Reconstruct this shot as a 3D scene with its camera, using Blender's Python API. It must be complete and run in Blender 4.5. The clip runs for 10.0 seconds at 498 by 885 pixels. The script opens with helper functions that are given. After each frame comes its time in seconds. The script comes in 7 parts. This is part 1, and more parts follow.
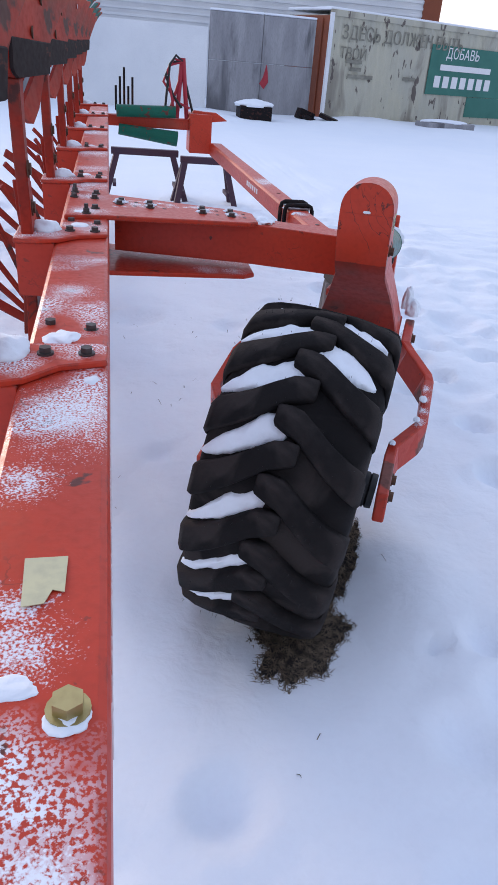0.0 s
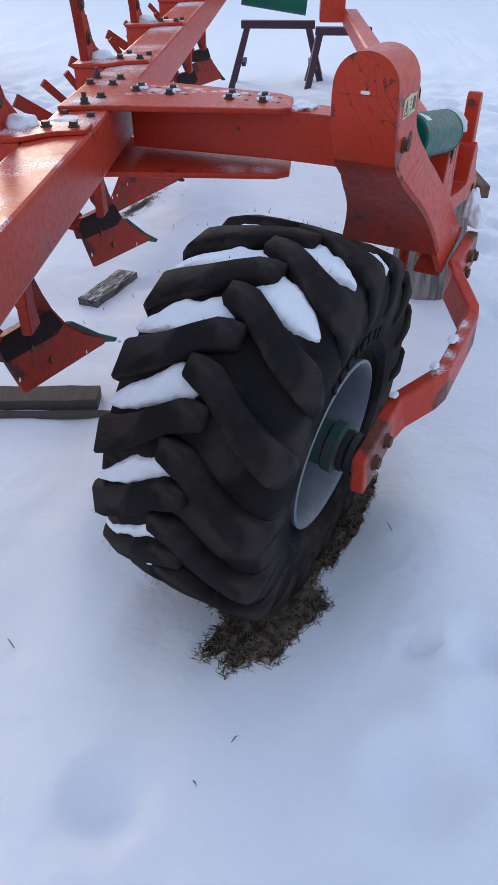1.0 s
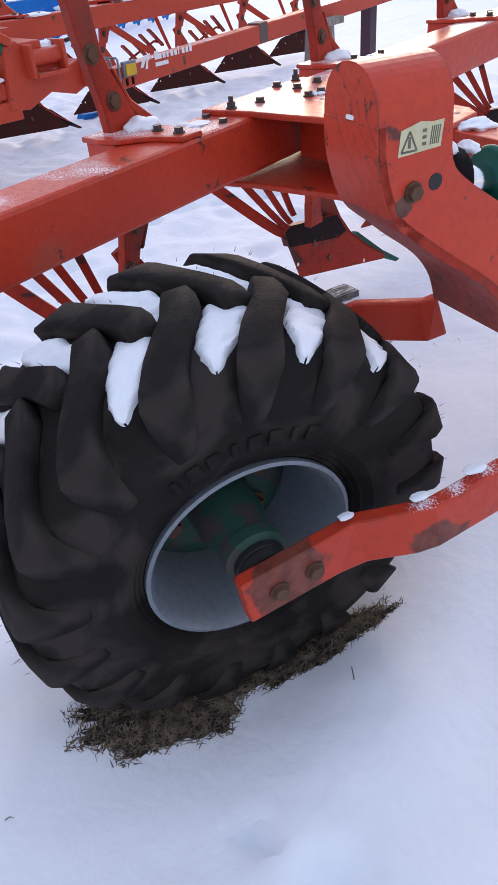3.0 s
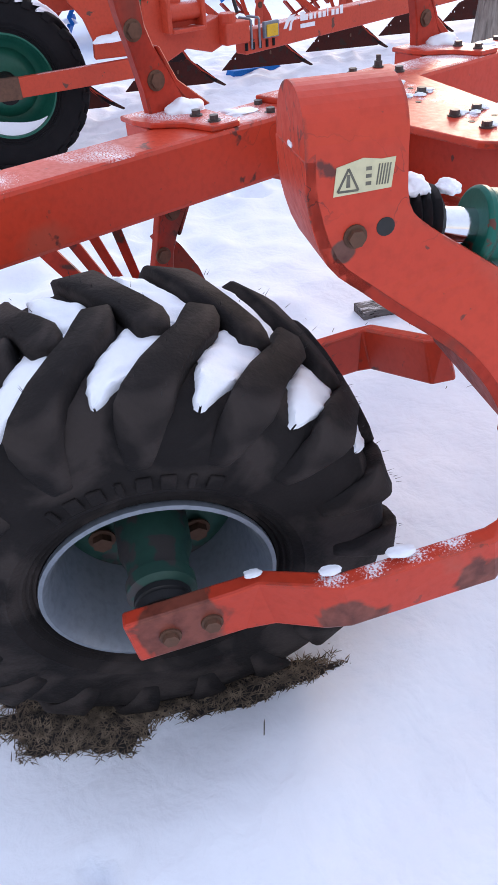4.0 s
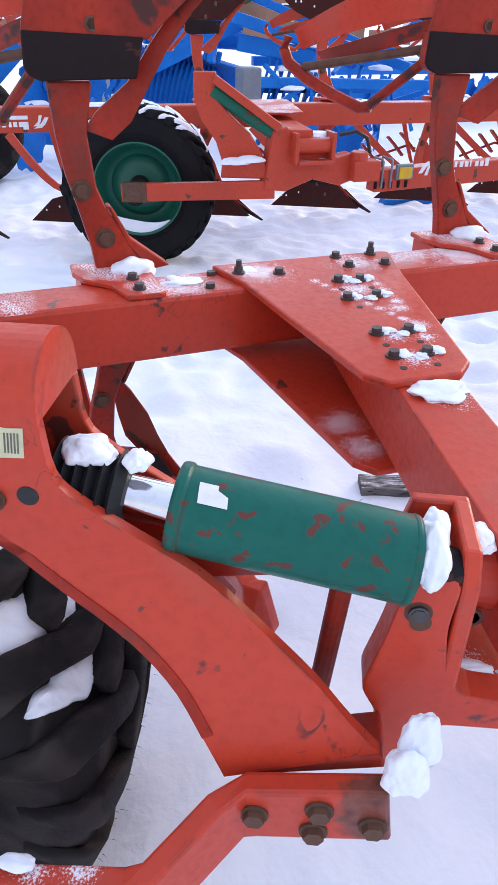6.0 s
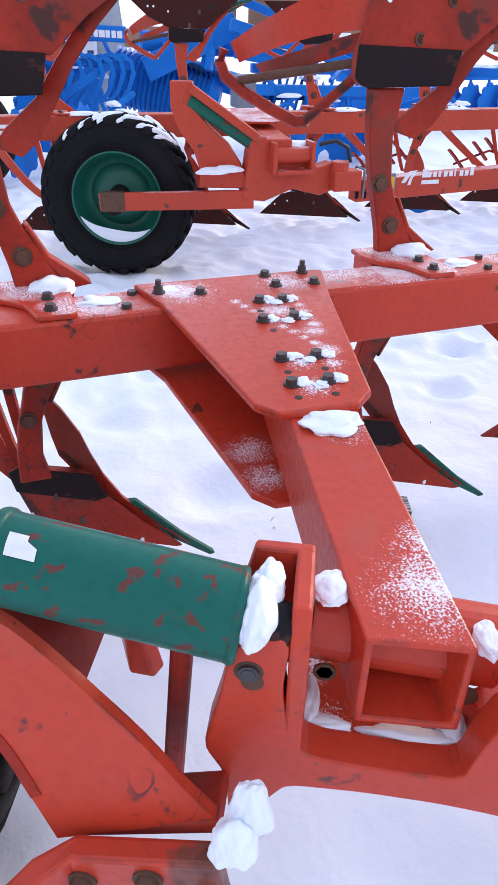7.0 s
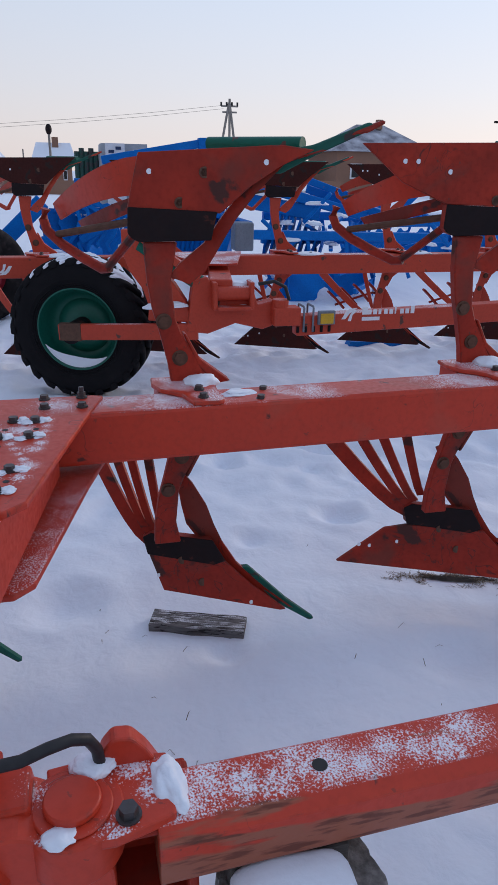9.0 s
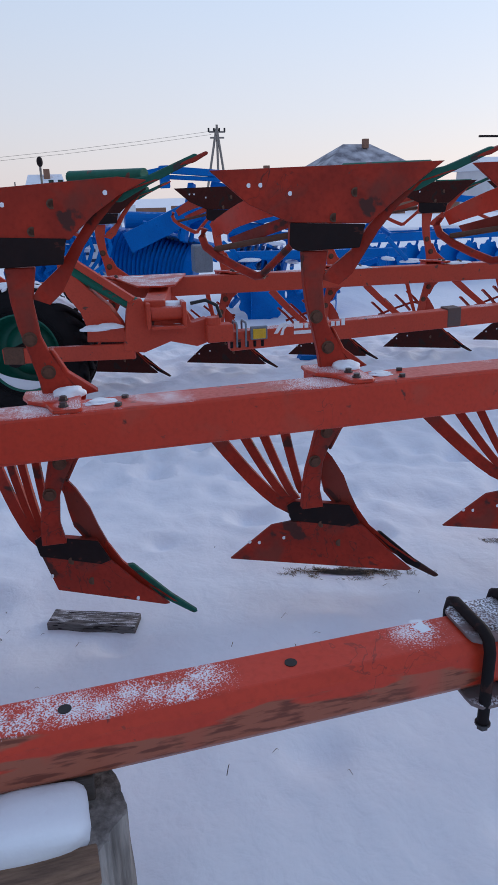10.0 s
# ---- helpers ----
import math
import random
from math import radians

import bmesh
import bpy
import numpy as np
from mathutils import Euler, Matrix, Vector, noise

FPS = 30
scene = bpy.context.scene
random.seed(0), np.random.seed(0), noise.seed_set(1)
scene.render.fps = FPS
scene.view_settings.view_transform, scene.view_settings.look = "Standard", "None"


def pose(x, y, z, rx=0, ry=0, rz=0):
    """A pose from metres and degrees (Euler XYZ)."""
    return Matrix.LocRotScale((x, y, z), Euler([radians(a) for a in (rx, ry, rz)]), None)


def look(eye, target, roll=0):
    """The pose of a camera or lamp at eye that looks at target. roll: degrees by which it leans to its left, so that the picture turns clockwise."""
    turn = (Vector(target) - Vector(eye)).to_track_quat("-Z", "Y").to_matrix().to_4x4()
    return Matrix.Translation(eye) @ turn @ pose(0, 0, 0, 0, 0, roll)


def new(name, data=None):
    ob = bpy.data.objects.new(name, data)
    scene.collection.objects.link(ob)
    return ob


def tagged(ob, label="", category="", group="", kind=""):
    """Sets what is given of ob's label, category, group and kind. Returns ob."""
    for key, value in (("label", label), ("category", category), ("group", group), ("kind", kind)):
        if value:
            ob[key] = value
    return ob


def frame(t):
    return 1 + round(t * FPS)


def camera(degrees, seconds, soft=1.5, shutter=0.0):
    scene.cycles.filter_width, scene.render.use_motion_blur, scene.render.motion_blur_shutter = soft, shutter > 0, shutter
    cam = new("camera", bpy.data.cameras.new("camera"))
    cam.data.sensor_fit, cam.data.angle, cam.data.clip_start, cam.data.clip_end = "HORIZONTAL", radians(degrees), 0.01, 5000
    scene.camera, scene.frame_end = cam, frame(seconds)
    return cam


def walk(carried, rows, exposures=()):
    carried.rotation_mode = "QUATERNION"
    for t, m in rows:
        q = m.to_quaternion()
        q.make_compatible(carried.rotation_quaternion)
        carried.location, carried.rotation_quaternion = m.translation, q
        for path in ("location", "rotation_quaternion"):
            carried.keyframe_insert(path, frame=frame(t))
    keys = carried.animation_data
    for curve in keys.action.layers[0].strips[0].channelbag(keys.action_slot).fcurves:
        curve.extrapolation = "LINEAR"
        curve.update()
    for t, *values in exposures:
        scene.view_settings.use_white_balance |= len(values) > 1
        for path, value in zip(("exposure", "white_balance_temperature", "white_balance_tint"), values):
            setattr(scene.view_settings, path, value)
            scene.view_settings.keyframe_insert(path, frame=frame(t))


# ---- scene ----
cam = camera(39.2, 10.0)
PATH = [
    (0, (-0.037, -0.056, 1.576), (0.339, 1.664, 0.627), 4.9),
    (0.5, (0.195, 0.088, 1.576), (0.366, 1.779, 0.522), 1.2),
    (1, (0.529, 0.25, 1.543), (0.436, 1.839, 0.332), -0.1),
    (1.5, (0.698, 0.414, 1.531), (0.419, 1.965, 0.299), -0.0),
    (2, (0.884, 0.682, 1.505), (0.296, 2.139, 0.268), -0.7),
    (2.2, (0.979, 0.744, 1.501), (0.283, 2.145, 0.254), -2.4),
    (3.3, (1.378, 0.959, 1.48), (0.231, 2.101, 0.305), -4.3),
    (3.5, (1.4, 1.033, 1.481), (0.211, 2.108, 0.284), -3.3),
    (4, (1.47, 1.264, 1.511), (0.193, 2.177, 0.27), -4.0),
    (4.5, (1.523, 1.412, 1.557), (0.115, 2.291, 0.441), -1.7),
    (5, (1.622, 1.629, 1.592), (0.102, 2.352, 0.512), -0.2),
    (5.2, (1.655, 1.699, 1.621), (0.087, 2.403, 0.599), -1.0),
    (6.3, (1.527, 2.105, 1.64), (-0.068, 2.694, 0.587), 2.0),
    (6.5, (1.525, 2.15, 1.65), (-0.055, 2.767, 0.591), 1.2),
    (7, (1.565, 2.259, 1.653), (-0.049, 2.836, 0.622), 1.4),
    (7.5, (1.704, 2.433, 1.648), (0.028, 2.961, 0.692), -0.0),
    (8, (1.808, 2.549, 1.685), (0.11, 3.039, 0.75), 0.5),
    (8.5, (1.843, 2.77, 1.66), (0.117, 3.359, 0.837), 5.5),
    (9, (1.918, 3.025, 1.711), (0.109, 3.481, 0.991), 1.1),
    (9.5, (2.083, 3.248, 1.696), (0.232, 3.655, 1.058), 1.5),
    (10, (2.236, 3.454, 1.722), (0.403, 3.9, 1.055), -1.3),
]
walk(cam, [(t, look(eye, target, roll)) for t, eye, target, roll in PATH],
     [(0, 0.46, 6480, 14), (1, 0.40, 6500, 9), (2, 0.36, 6640, 14), (3.5, 0.92, 7050, 15), (4.5, 1.06, 6950, 15), (6.5, 1.06, 6720, 15), (7.5, 0.96, 6700, 15), (8.0, 0.60, 6720, 15), (8.5, 0.06, 6380, 13), (9.2, -0.13, 6260, 12), (10, -0.15, 6100, 11)])

# ---- world and light ----
SUN_AZ, SUN_EL = radians(-28), radians(14)
sky_world = bpy.data.worlds.new("sky")
scene.world = sky_world
sky_world.use_nodes = True
wn, wl = sky_world.node_tree.nodes, sky_world.node_tree.links
sky = wn.new("ShaderNodeTexSky")
sky.sky_type, sky.sun_disc = "NISHITA", False
sky.sun_elevation, sky.sun_rotation = SUN_EL, SUN_AZ
sky.air_density, sky.dust_density, sky.ozone_density = 1.0, 1.0, 2.0
# thin winter cloud over the clear sky: cream at the horizon, pale blue higher up
direction = wn.new("ShaderNodeTexCoord")
split = wn.new("ShaderNodeSeparateXYZ")
wl.new(direction.outputs["Generated"], split.inputs[0])
haze = wn.new("ShaderNodeValToRGB")
haze.color_ramp.interpolation = "B_SPLINE"
stops = haze.color_ramp.elements
stops[0].position, stops[0].color = 0.0, (0.92, 0.80, 0.76, 1)
stops[1].position, stops[1].color = 1.0, (0.55, 0.66, 0.92, 1)
for at, c in ((0.10, (0.87, 0.85, 0.87, 1)), (0.28, (0.66, 0.81, 1.0, 1)), (0.5, (0.62, 0.72, 0.94, 1))):
    e = stops.new(at)
    e.color = c
wl.new(split.outputs["Z"], haze.inputs["Fac"])
bright = wn.new("ShaderNodeVectorMath")
bright.operation = "SCALE"
bright.inputs["Scale"].default_value = 7.5
wl.new(haze.outputs["Color"], bright.inputs[0])
# the cloud is brighter towards the low sun
toward = wn.new("ShaderNodeVectorMath")
toward.operation = "DOT_PRODUCT"
toward.inputs[1].default_value = (math.sin(SUN_AZ), math.cos(SUN_AZ), 0.12)
wl.new(direction.outputs["Generated"], toward.inputs[0])
glow = wn.new("ShaderNodeMapRange")
glow.inputs["From Min"].default_value, glow.inputs["From Max"].default_value = -1.0, 1.0
glow.inputs["To Min"].default_value, glow.inputs["To Max"].default_value = 5.2, 9.6
wl.new(toward.outputs["Value"], glow.inputs["Value"])
wl.new(glow.outputs["Result"], bright.inputs["Scale"])
veil = wn.new("ShaderNodeMix")
veil.data_type = "RGBA"
veil.inputs[0].default_value = 0.86
wl.new(sky.outputs["Color"], veil.inputs[6])
wl.new(bright.outputs[0], veil.inputs[7])
wn["Background"].inputs["Strength"].default_value = 0.12
wl.new(veil.outputs[2], wn["Background"].inputs["Color"])
sun = new("sun", bpy.data.lights.new("sun", "SUN"))
sun.data.energy, sun.data.angle, sun.data.color = 1.3, radians(20), (1.0, 0.83, 0.68)
sun.matrix_world = look((0, 0, 50), Vector((0, 0, 50)) - Vector((math.sin(SUN_AZ) * math.cos(SUN_EL), math.cos(SUN_AZ) * math.cos(SUN_EL), math.sin(SUN_EL))))


# ---- materials ----
def material(name, colour, rough=0.6, metal=0.0, second=None, scale=6.0, amount=0.5, grain=60.0, bump=0.15, chips=None, chip_level=0.66, chip_scale=14.0,
             frost=0.0, frost_scale=3.0, rough_spread=0.2, coords="Object", stretch=(1, 1, 1), grime=None, grime_level=0.6, gloss=0.35, fine_amount=0.35, scratches=0.0, frost_at=(), wear_at=(), wear=(0.16, 0.06, 0.04), edges=0.0, scratch_from=0.56, relief=0.0, wear_band=None):
    """Two scales of colour variation, fine relief, and by wish chipped paint, grime and a dusting of snow on what looks up."""
    m = bpy.data.materials.new(name)
    m.use_nodes = True
    n, ln = m.node_tree.nodes, m.node_tree.links
    b = n["Principled BSDF"]
    tc = n.new("ShaderNodeTexCoord")
    mp = n.new("ShaderNodeMapping")
    mp.inputs["Scale"].default_value = stretch
    ln.new(tc.outputs[coords], mp.inputs["Vector"])

    def noise_tex(sc, detail=5.0, dist=0.0):
        t = n.new("ShaderNodeTexNoise")
        t.inputs["Scale"].default_value, t.inputs["Detail"].default_value, t.inputs["Distortion"].default_value = sc, detail, dist
        ln.new(mp.outputs[0], t.inputs["Vector"])
        return t.outputs["Fac"]

    def ramp(src, lo, hi):
        r = n.new("ShaderNodeMapRange")
        r.inputs["From Min"].default_value, r.inputs["From Max"].default_value = lo, hi
        ln.new(src, r.inputs["Value"])
        return r.outputs["Result"]

    def mix(fac, a, c):
        x = n.new("ShaderNodeMix")
        x.data_type = "RGBA"
        for slot, v in ((6, a), (7, c)):
            if isinstance(v, tuple):
                x.inputs[slot].default_value = (*v, 1)
            else:
                ln.new(v, x.inputs[slot])
        ln.new(fac, x.inputs[0])
        return x.outputs[2]

    def times(a, c):
        x = n.new("ShaderNodeMath")
        x.operation = "MULTIPLY"
        for slot, v in ((0, a), (1, c)):
            if isinstance(v, float):
                x.inputs[slot].default_value = v
            else:
                ln.new(v, x.inputs[slot])
        return x.outputs[0]

    second = second or tuple(c * 0.6 for c in colour)
    big = ramp(noise_tex(scale, 6), 0.35, 0.7)
    col = mix(times(big, amount), colour, second)
    fine = noise_tex(grain, 4)
    col = mix(times(ramp(fine, 0.45, 0.75), fine_amount), col, tuple(c * 0.7 for c in second))
    info = n.new("ShaderNodeObjectInfo")
    col = mix(times(info.outputs["Random"], 0.25), col, tuple(c * 0.82 for c in colour))
    rough_out = ramp(fine, 0.2, 0.8)
    rr = n.new("ShaderNodeMapRange")
    rr.inputs["To Min"].default_value, rr.inputs["To Max"].default_value = max(0.03, rough - rough_spread / 2), min(1, rough + rough_spread / 2)
    ln.new(rough_out, rr.inputs["Value"])
    rough_sock = rr.outputs["Result"]
    if grime:
        g = ramp(noise_tex(scale * 0.7, 8, 0.6), grime_level, grime_level + 0.12)
        col = mix(times(g, 0.75), col, grime)
    if chips:
        c1 = ramp(noise_tex(chip_scale, 9, 0.3), chip_level, chip_level + 0.03)
        col = mix(c1, col, chips)
    height = fine

    def near(spots, soft):
        """1 inside the given (x, y, z, radius) spots, with an uneven border."""
        total = None
        for x, y, z, r in spots:
            d = n.new("ShaderNodeVectorMath")
            d.operation = "DISTANCE"
            d.inputs[1].default_value = (x, y, z)
            ln.new(tc.outputs[coords], d.inputs[0])
            f = ramp(d.outputs["Value"], r, r * soft)
            if total is None:
                total = f
            else:
                x_ = n.new("ShaderNodeMath")
                x_.operation = "MAXIMUM"
                ln.new(total, x_.inputs[0])
                ln.new(f, x_.inputs[1])
                total = x_.outputs[0]
        return total

    def beyond(src, cut):
        """1 where src + cut passes one."""
        x_ = n.new("ShaderNodeMath")
        x_.operation = "ADD"
        ln.new(src, x_.inputs[0])
        ln.new(cut, x_.inputs[1])
        return x_.outputs[0]

    if scratches:
        line = n.new("ShaderNodeMath")
        line.operation = "ABSOLUTE"
        sub = n.new("ShaderNodeMath")
        sub.operation = "SUBTRACT"
        sub.inputs[1].default_value = 0.5
        ln.new(noise_tex(7, 4, 1.2), sub.inputs[0])
        ln.new(sub.outputs[0], line.inputs[0])
        thin = ramp(line.outputs[0], 0.010, 0.004)
        col = mix(times(times(thin, ramp(noise_tex(2.6, 2), scratch_from, scratch_from + 0.06)), scratches), col, (0.10, 0.025, 0.02))
        nick = ramp(noise_tex(46, 3, 0.2), 0.70, 0.73)
        col = mix(times(nick, scratches), col, (0.13, 0.04, 0.03))
    if edges:
        # paint rubbed off along the corners
        soft = n.new("ShaderNodeBevel")
        soft.samples = 3
        soft.inputs["Radius"].default_value = 0.008
        flat = n.new("ShaderNodeNewGeometry")
        bend = n.new("ShaderNodeVectorMath")
        bend.operation = "DOT_PRODUCT"
        ln.new(soft.outputs[0], bend.inputs[0])
        ln.new(flat.outputs["Normal"], bend.inputs[1])
        rub = times(ramp(bend.outputs["Value"], 0.985, 0.90), ramp(noise_tex(26, 5, 0.4), 0.50, 0.58))
        col = mix(times(rub, edges), col, (0.10, 0.035, 0.028))
    if wear_band:
        low, high, start, end = wear_band
        where = n.new("ShaderNodeSeparateXYZ")
        ln.new(tc.outputs[coords], where.inputs[0])
        strip = times(ramp(where.outputs["Z"], high, low), ramp(where.outputs["Y"], end, start))
        along = n.new("ShaderNodeVectorMath")
        along.operation = "MULTIPLY"
        along.inputs[1].default_value = (1.0, 0.16, 1.0)
        ln.new(tc.outputs[coords], along.inputs[0])

        def streak(sc, detail):
            t = n.new("ShaderNodeTexNoise")
            t.inputs["Scale"].default_value, t.inputs["Detail"].default_value = sc, detail
            ln.new(along.outputs[0], t.inputs["Vector"])
            return t.outputs["Fac"]

        f = ramp(beyond(strip, times(ramp(streak(22, 7), 0.25, 0.75), 0.9)), 0.96, 1.06)
        rubbed = mix(ramp(streak(90, 8), 0.50, 0.62), wear, tuple(c * 0.38 for c in wear))
        col = mix(times(f, 0.9), col, mix(ramp(noise_tex(5, 3), 0.56, 0.72), rubbed, (0.40, 0.085, 0.05)))
    if wear_at:
        edge_noise = ramp(noise_tex(14, 6, 0.5), 0.25, 0.75)
        f = ramp(beyond(near(wear_at, 0.35), times(edge_noise, 0.8)), 1.0, 1.18)
        col = mix(times(f, 0.9), col, mix(ramp(noise_tex(30, 4), 0.4, 0.65), wear, tuple(c * 0.4 for c in wear)))
    if frost_at:
        geo = n.new("ShaderNodeNewGeometry")
        sep = n.new("ShaderNodeSeparateXYZ")
        ln.new(geo.outputs["Normal"], sep.inputs[0])
        upf = ramp(sep.outputs["Z"], 0.75, 0.95)
        coarse = ramp(noise_tex(20, 3, 1.2), 0.3, 0.7)
        grainy = ramp(noise_tex(270, 4), 0.32, 0.68)
        both = beyond(times(coarse, 0.24), times(grainy, 0.76))
        f = ramp(beyond(times(near(frost_at, 0.15), 0.82), both), 1.04, 1.42)
        col = mix(times(times(f, upf), 0.88), col, (0.84, 0.87, 0.93))
    if frost:
        geo = n.new("ShaderNodeNewGeometry")
        sep = n.new("ShaderNodeSeparateXYZ")
        ln.new(geo.outputs["Normal"], sep.inputs[0])
        upf = ramp(sep.outputs["Z"], 0.75, 0.95)
        patch = ramp(noise_tex(frost_scale, 3, 0.4), 0.62 - 0.22 * frost, 0.74 - 0.2 * frost)
        speck = ramp(noise_tex(210, 4), 0.45, 0.55)
        f = times(times(patch, upf), speck)
        col = mix(f, col, (0.82, 0.84, 0.9))
    ln.new(col, b.inputs["Base Color"])
    ln.new(rough_sock, b.inputs["Roughness"])
    b.inputs["Metallic"].default_value = metal
    b.inputs["Specular IOR Level"].default_value = gloss
    bp = n.new("ShaderNodeBump")
    bp.inputs["Strength"].default_value, bp.inputs["Distance"].default_value = bump, 0.004
    ln.new(height, bp.inputs["Height"])
    if relief:
        lump = n.new("ShaderNodeBump")
        lump.inputs["Strength"].default_value, lump.inputs["Distance"].default_value = relief, 0.03
        ln.new(noise_tex(11, 6, 0.3), lump.inputs["Height"])
        ln.new(lump.outputs[0], bp.inputs["Normal"])
    ln.new(bp.outputs[0], b.inputs["Normal"])
    return m


PAINT, PAINT_2, CHIP, DUST = (0.56, 0.050, 0.022), (0.45, 0.038, 0.017), (0.12, 0.030, 0.023), (0.43, 0.078, 0.046)


def orange(name, rough=0.38, chip_level=0.69, grime_level=0.60, scratches=0.55, scratch_from=0.60, **more):
    return material(name, PAINT, rough, second=PAINT_2, scale=5, chips=CHIP, chip_level=chip_level, chip_scale=11, grime=DUST, grime_level=grime_level, scratches=scratches, scratch_from=scratch_from, gloss=0.33, **{"edges": 0.8, **more})


ORANGE = orange("orange_paint")
CLAMP_PAINT = orange("orange_clamp", frost=0.85, frost_scale=6.0)
ORANGE_TOP = orange("orange_paint_frosted", frost=0.35, frost_scale=3.0)
ORANGE_WORN = material("orange_paint_worn", (0.41, 0.034, 0.016), 0.5, second=(0.16, 0.017, 0.011), scale=6, amount=0.75, chips=(0.07, 0.024, 0.02), chip_level=0.63, chip_scale=6, grime=(0.17, 0.04, 0.028), grime_level=0.54, scratches=0.8, gloss=0.2, edges=0.9)
FROG = material("dark_frog_steel", (0.015, 0.011, 0.0125), 0.6, second=(0.030, 0.015, 0.014), scale=14, chips=(0.07, 0.022, 0.017), chip_level=0.64, chip_scale=14, gloss=0.12)
BODY_DARK = material("rust_brown_shares", (0.060, 0.013, 0.010), 0.6, second=(0.026, 0.009, 0.008), scale=6, chips=(0.03, 0.018, 0.016), chip_level=0.58, gloss=0.14)
GREEN_CYL = material("green_paint_chipped", (0.001, 0.115, 0.086), 0.36, second=(0.001, 0.085, 0.064), scale=5, chips=(0.12, 0.04, 0.03), chip_level=0.60, chip_scale=34, gloss=0.22, edges=0.7)
FAR_ORANGE = material("orange_paint_old", (0.52, 0.056, 0.024), 0.5, second=(0.38, 0.045, 0.024), scale=4, chips=(0.1, 0.04, 0.03), chip_level=0.66, frost=0.5, frost_scale=2.0)
DARK_STEEL = material("dark_steel", (0.008, 0.007, 0.009), 0.6, second=(0.022, 0.012, 0.011), scale=12, chips=(0.05, 0.02, 0.016), chip_level=0.58, gloss=0.15)
BOLT_STEEL = material("bolt_steel", (0.085, 0.085, 0.09), 0.45, metal=0.6, second=(0.10, 0.065, 0.05), scale=30)
RUSTY = material("rusty_bolt", (0.14, 0.07, 0.045), 0.7, metal=0.3, second=(0.07, 0.04, 0.03), scale=25)
ZINC = material("zinc_bolt", (0.5, 0.42, 0.2), 0.4, metal=0.8, second=(0.3, 0.22, 0.1), scale=20)
GREEN = material("green_paint", (0.004, 0.125, 0.08), 0.4, second=(0.004, 0.09, 0.06), scale=5, chips=(0.12, 0.04, 0.03), chip_level=0.60, chip_scale=16, gloss=0.25)
POINT_GREEN = material("worn_point_paint", (0.010, 0.115, 0.082), 0.5, second=(0.02, 0.06, 0.05), scale=7, chips=(0.05, 0.04, 0.04), chip_level=0.60, chip_scale=18, gloss=0.2)
RUBBER_OLD = material("old_tyre_rubber", (0.009, 0.009, 0.0105), 0.8, second=(0.018, 0.016, 0.017), scale=9, grain=140, bump=0.4, gloss=0.10)
GREEN_WORN = material("green_paint_worn", (0.018, 0.07, 0.052), 0.5, second=(0.02, 0.05, 0.045), scale=9, chips=(0.05, 0.045, 0.045), chip_level=0.55)
RUBBER = material("tyre_rubber", (0.011, 0.0100, 0.0106), 0.8, second=(0.030, 0.0255, 0.025), scale=9, grain=140, bump=0.4, grime=(0.046, 0.038, 0.036), grime_level=0.47, gloss=0.10)
HOSE = material("hose_rubber", (0.018, 0.018, 0.02), 0.5)
CHROME = material("chrome", (0.72, 0.74, 0.78), 0.12, metal=1.0, second=(0.6, 0.62, 0.66), bump=0.02, rough_spread=0.08)
RIM = material("rim_grey", (0.20, 0.23, 0.27), 0.42, second=(0.12, 0.145, 0.18), scale=7, metal=0.2, chips=(0.1, 0.1, 0.12), chip_level=0.72)
SNOW = material("snow", (0.83, 0.87, 0.93), 0.85, second=(0.78, 0.83, 0.91), scale=1.4, grain=70, bump=0.5, fine_amount=0.06)
SNOW_GROUND = material("trodden_snow", (0.82, 0.865, 0.93), 0.85, second=(0.76, 0.82, 0.91), scale=1.1, grain=45, bump=0.25, fine_amount=0.06, relief=0.32)
BLUE = material("blue_paint", (0.003, 0.175, 0.58), 0.5, gloss=0.15, second=(0.003, 0.09, 0.36), scale=3, chips=(0.1, 0.12, 0.2), chip_level=0.72, frost=0.5)
WOOD = material("old_wood", (0.36, 0.325, 0.29), 0.85, second=(0.10, 0.085, 0.075), scale=5, amount=0.9, grain=22, bump=0.9, stretch=(5, 5, 0.7), grime=(0.05, 0.045, 0.042), grime_level=0.58)
PLANK = material("plank_wood", (0.10, 0.085, 0.075), 0.85, second=(0.05, 0.042, 0.04), scale=4, grain=25, bump=0.6, stretch=(8, 1, 8))
LOG_WOOD = material("dark_log_wood", (0.36, 0.335, 0.31), 0.85, second=(0.05, 0.043, 0.04), scale=6, amount=1.0, grain=22, bump=1.0, stretch=(6, 6, 0.6), grime=(0.06, 0.054, 0.05), grime_level=0.56)
PLANK_GREY = material("weathered_plank", (0.17, 0.16, 0.16), 0.85, second=(0.035, 0.03, 0.03), scale=7, amount=1.0, grain=30, bump=0.9, stretch=(1.2, 9, 9), chips=(0.015, 0.013, 0.013), chip_level=0.57, chip_scale=20, frost=0.6, frost_scale=9.0)
OFFCUT = material("brown_board", (0.24, 0.15, 0.10), 0.8, second=(0.09, 0.055, 0.04), scale=7, amount=0.9, grain=28, bump=0.7, stretch=(9, 1.2, 9))
STRAW = material("dead_grass", (0.22, 0.165, 0.115), 0.9, second=(0.010, 0.008, 0.008), scale=38, amount=1.0)
SOIL = material("dark_soil", (0.012, 0.010, 0.0105), 0.95, second=(0.035, 0.028, 0.024), scale=20, bump=0.8)
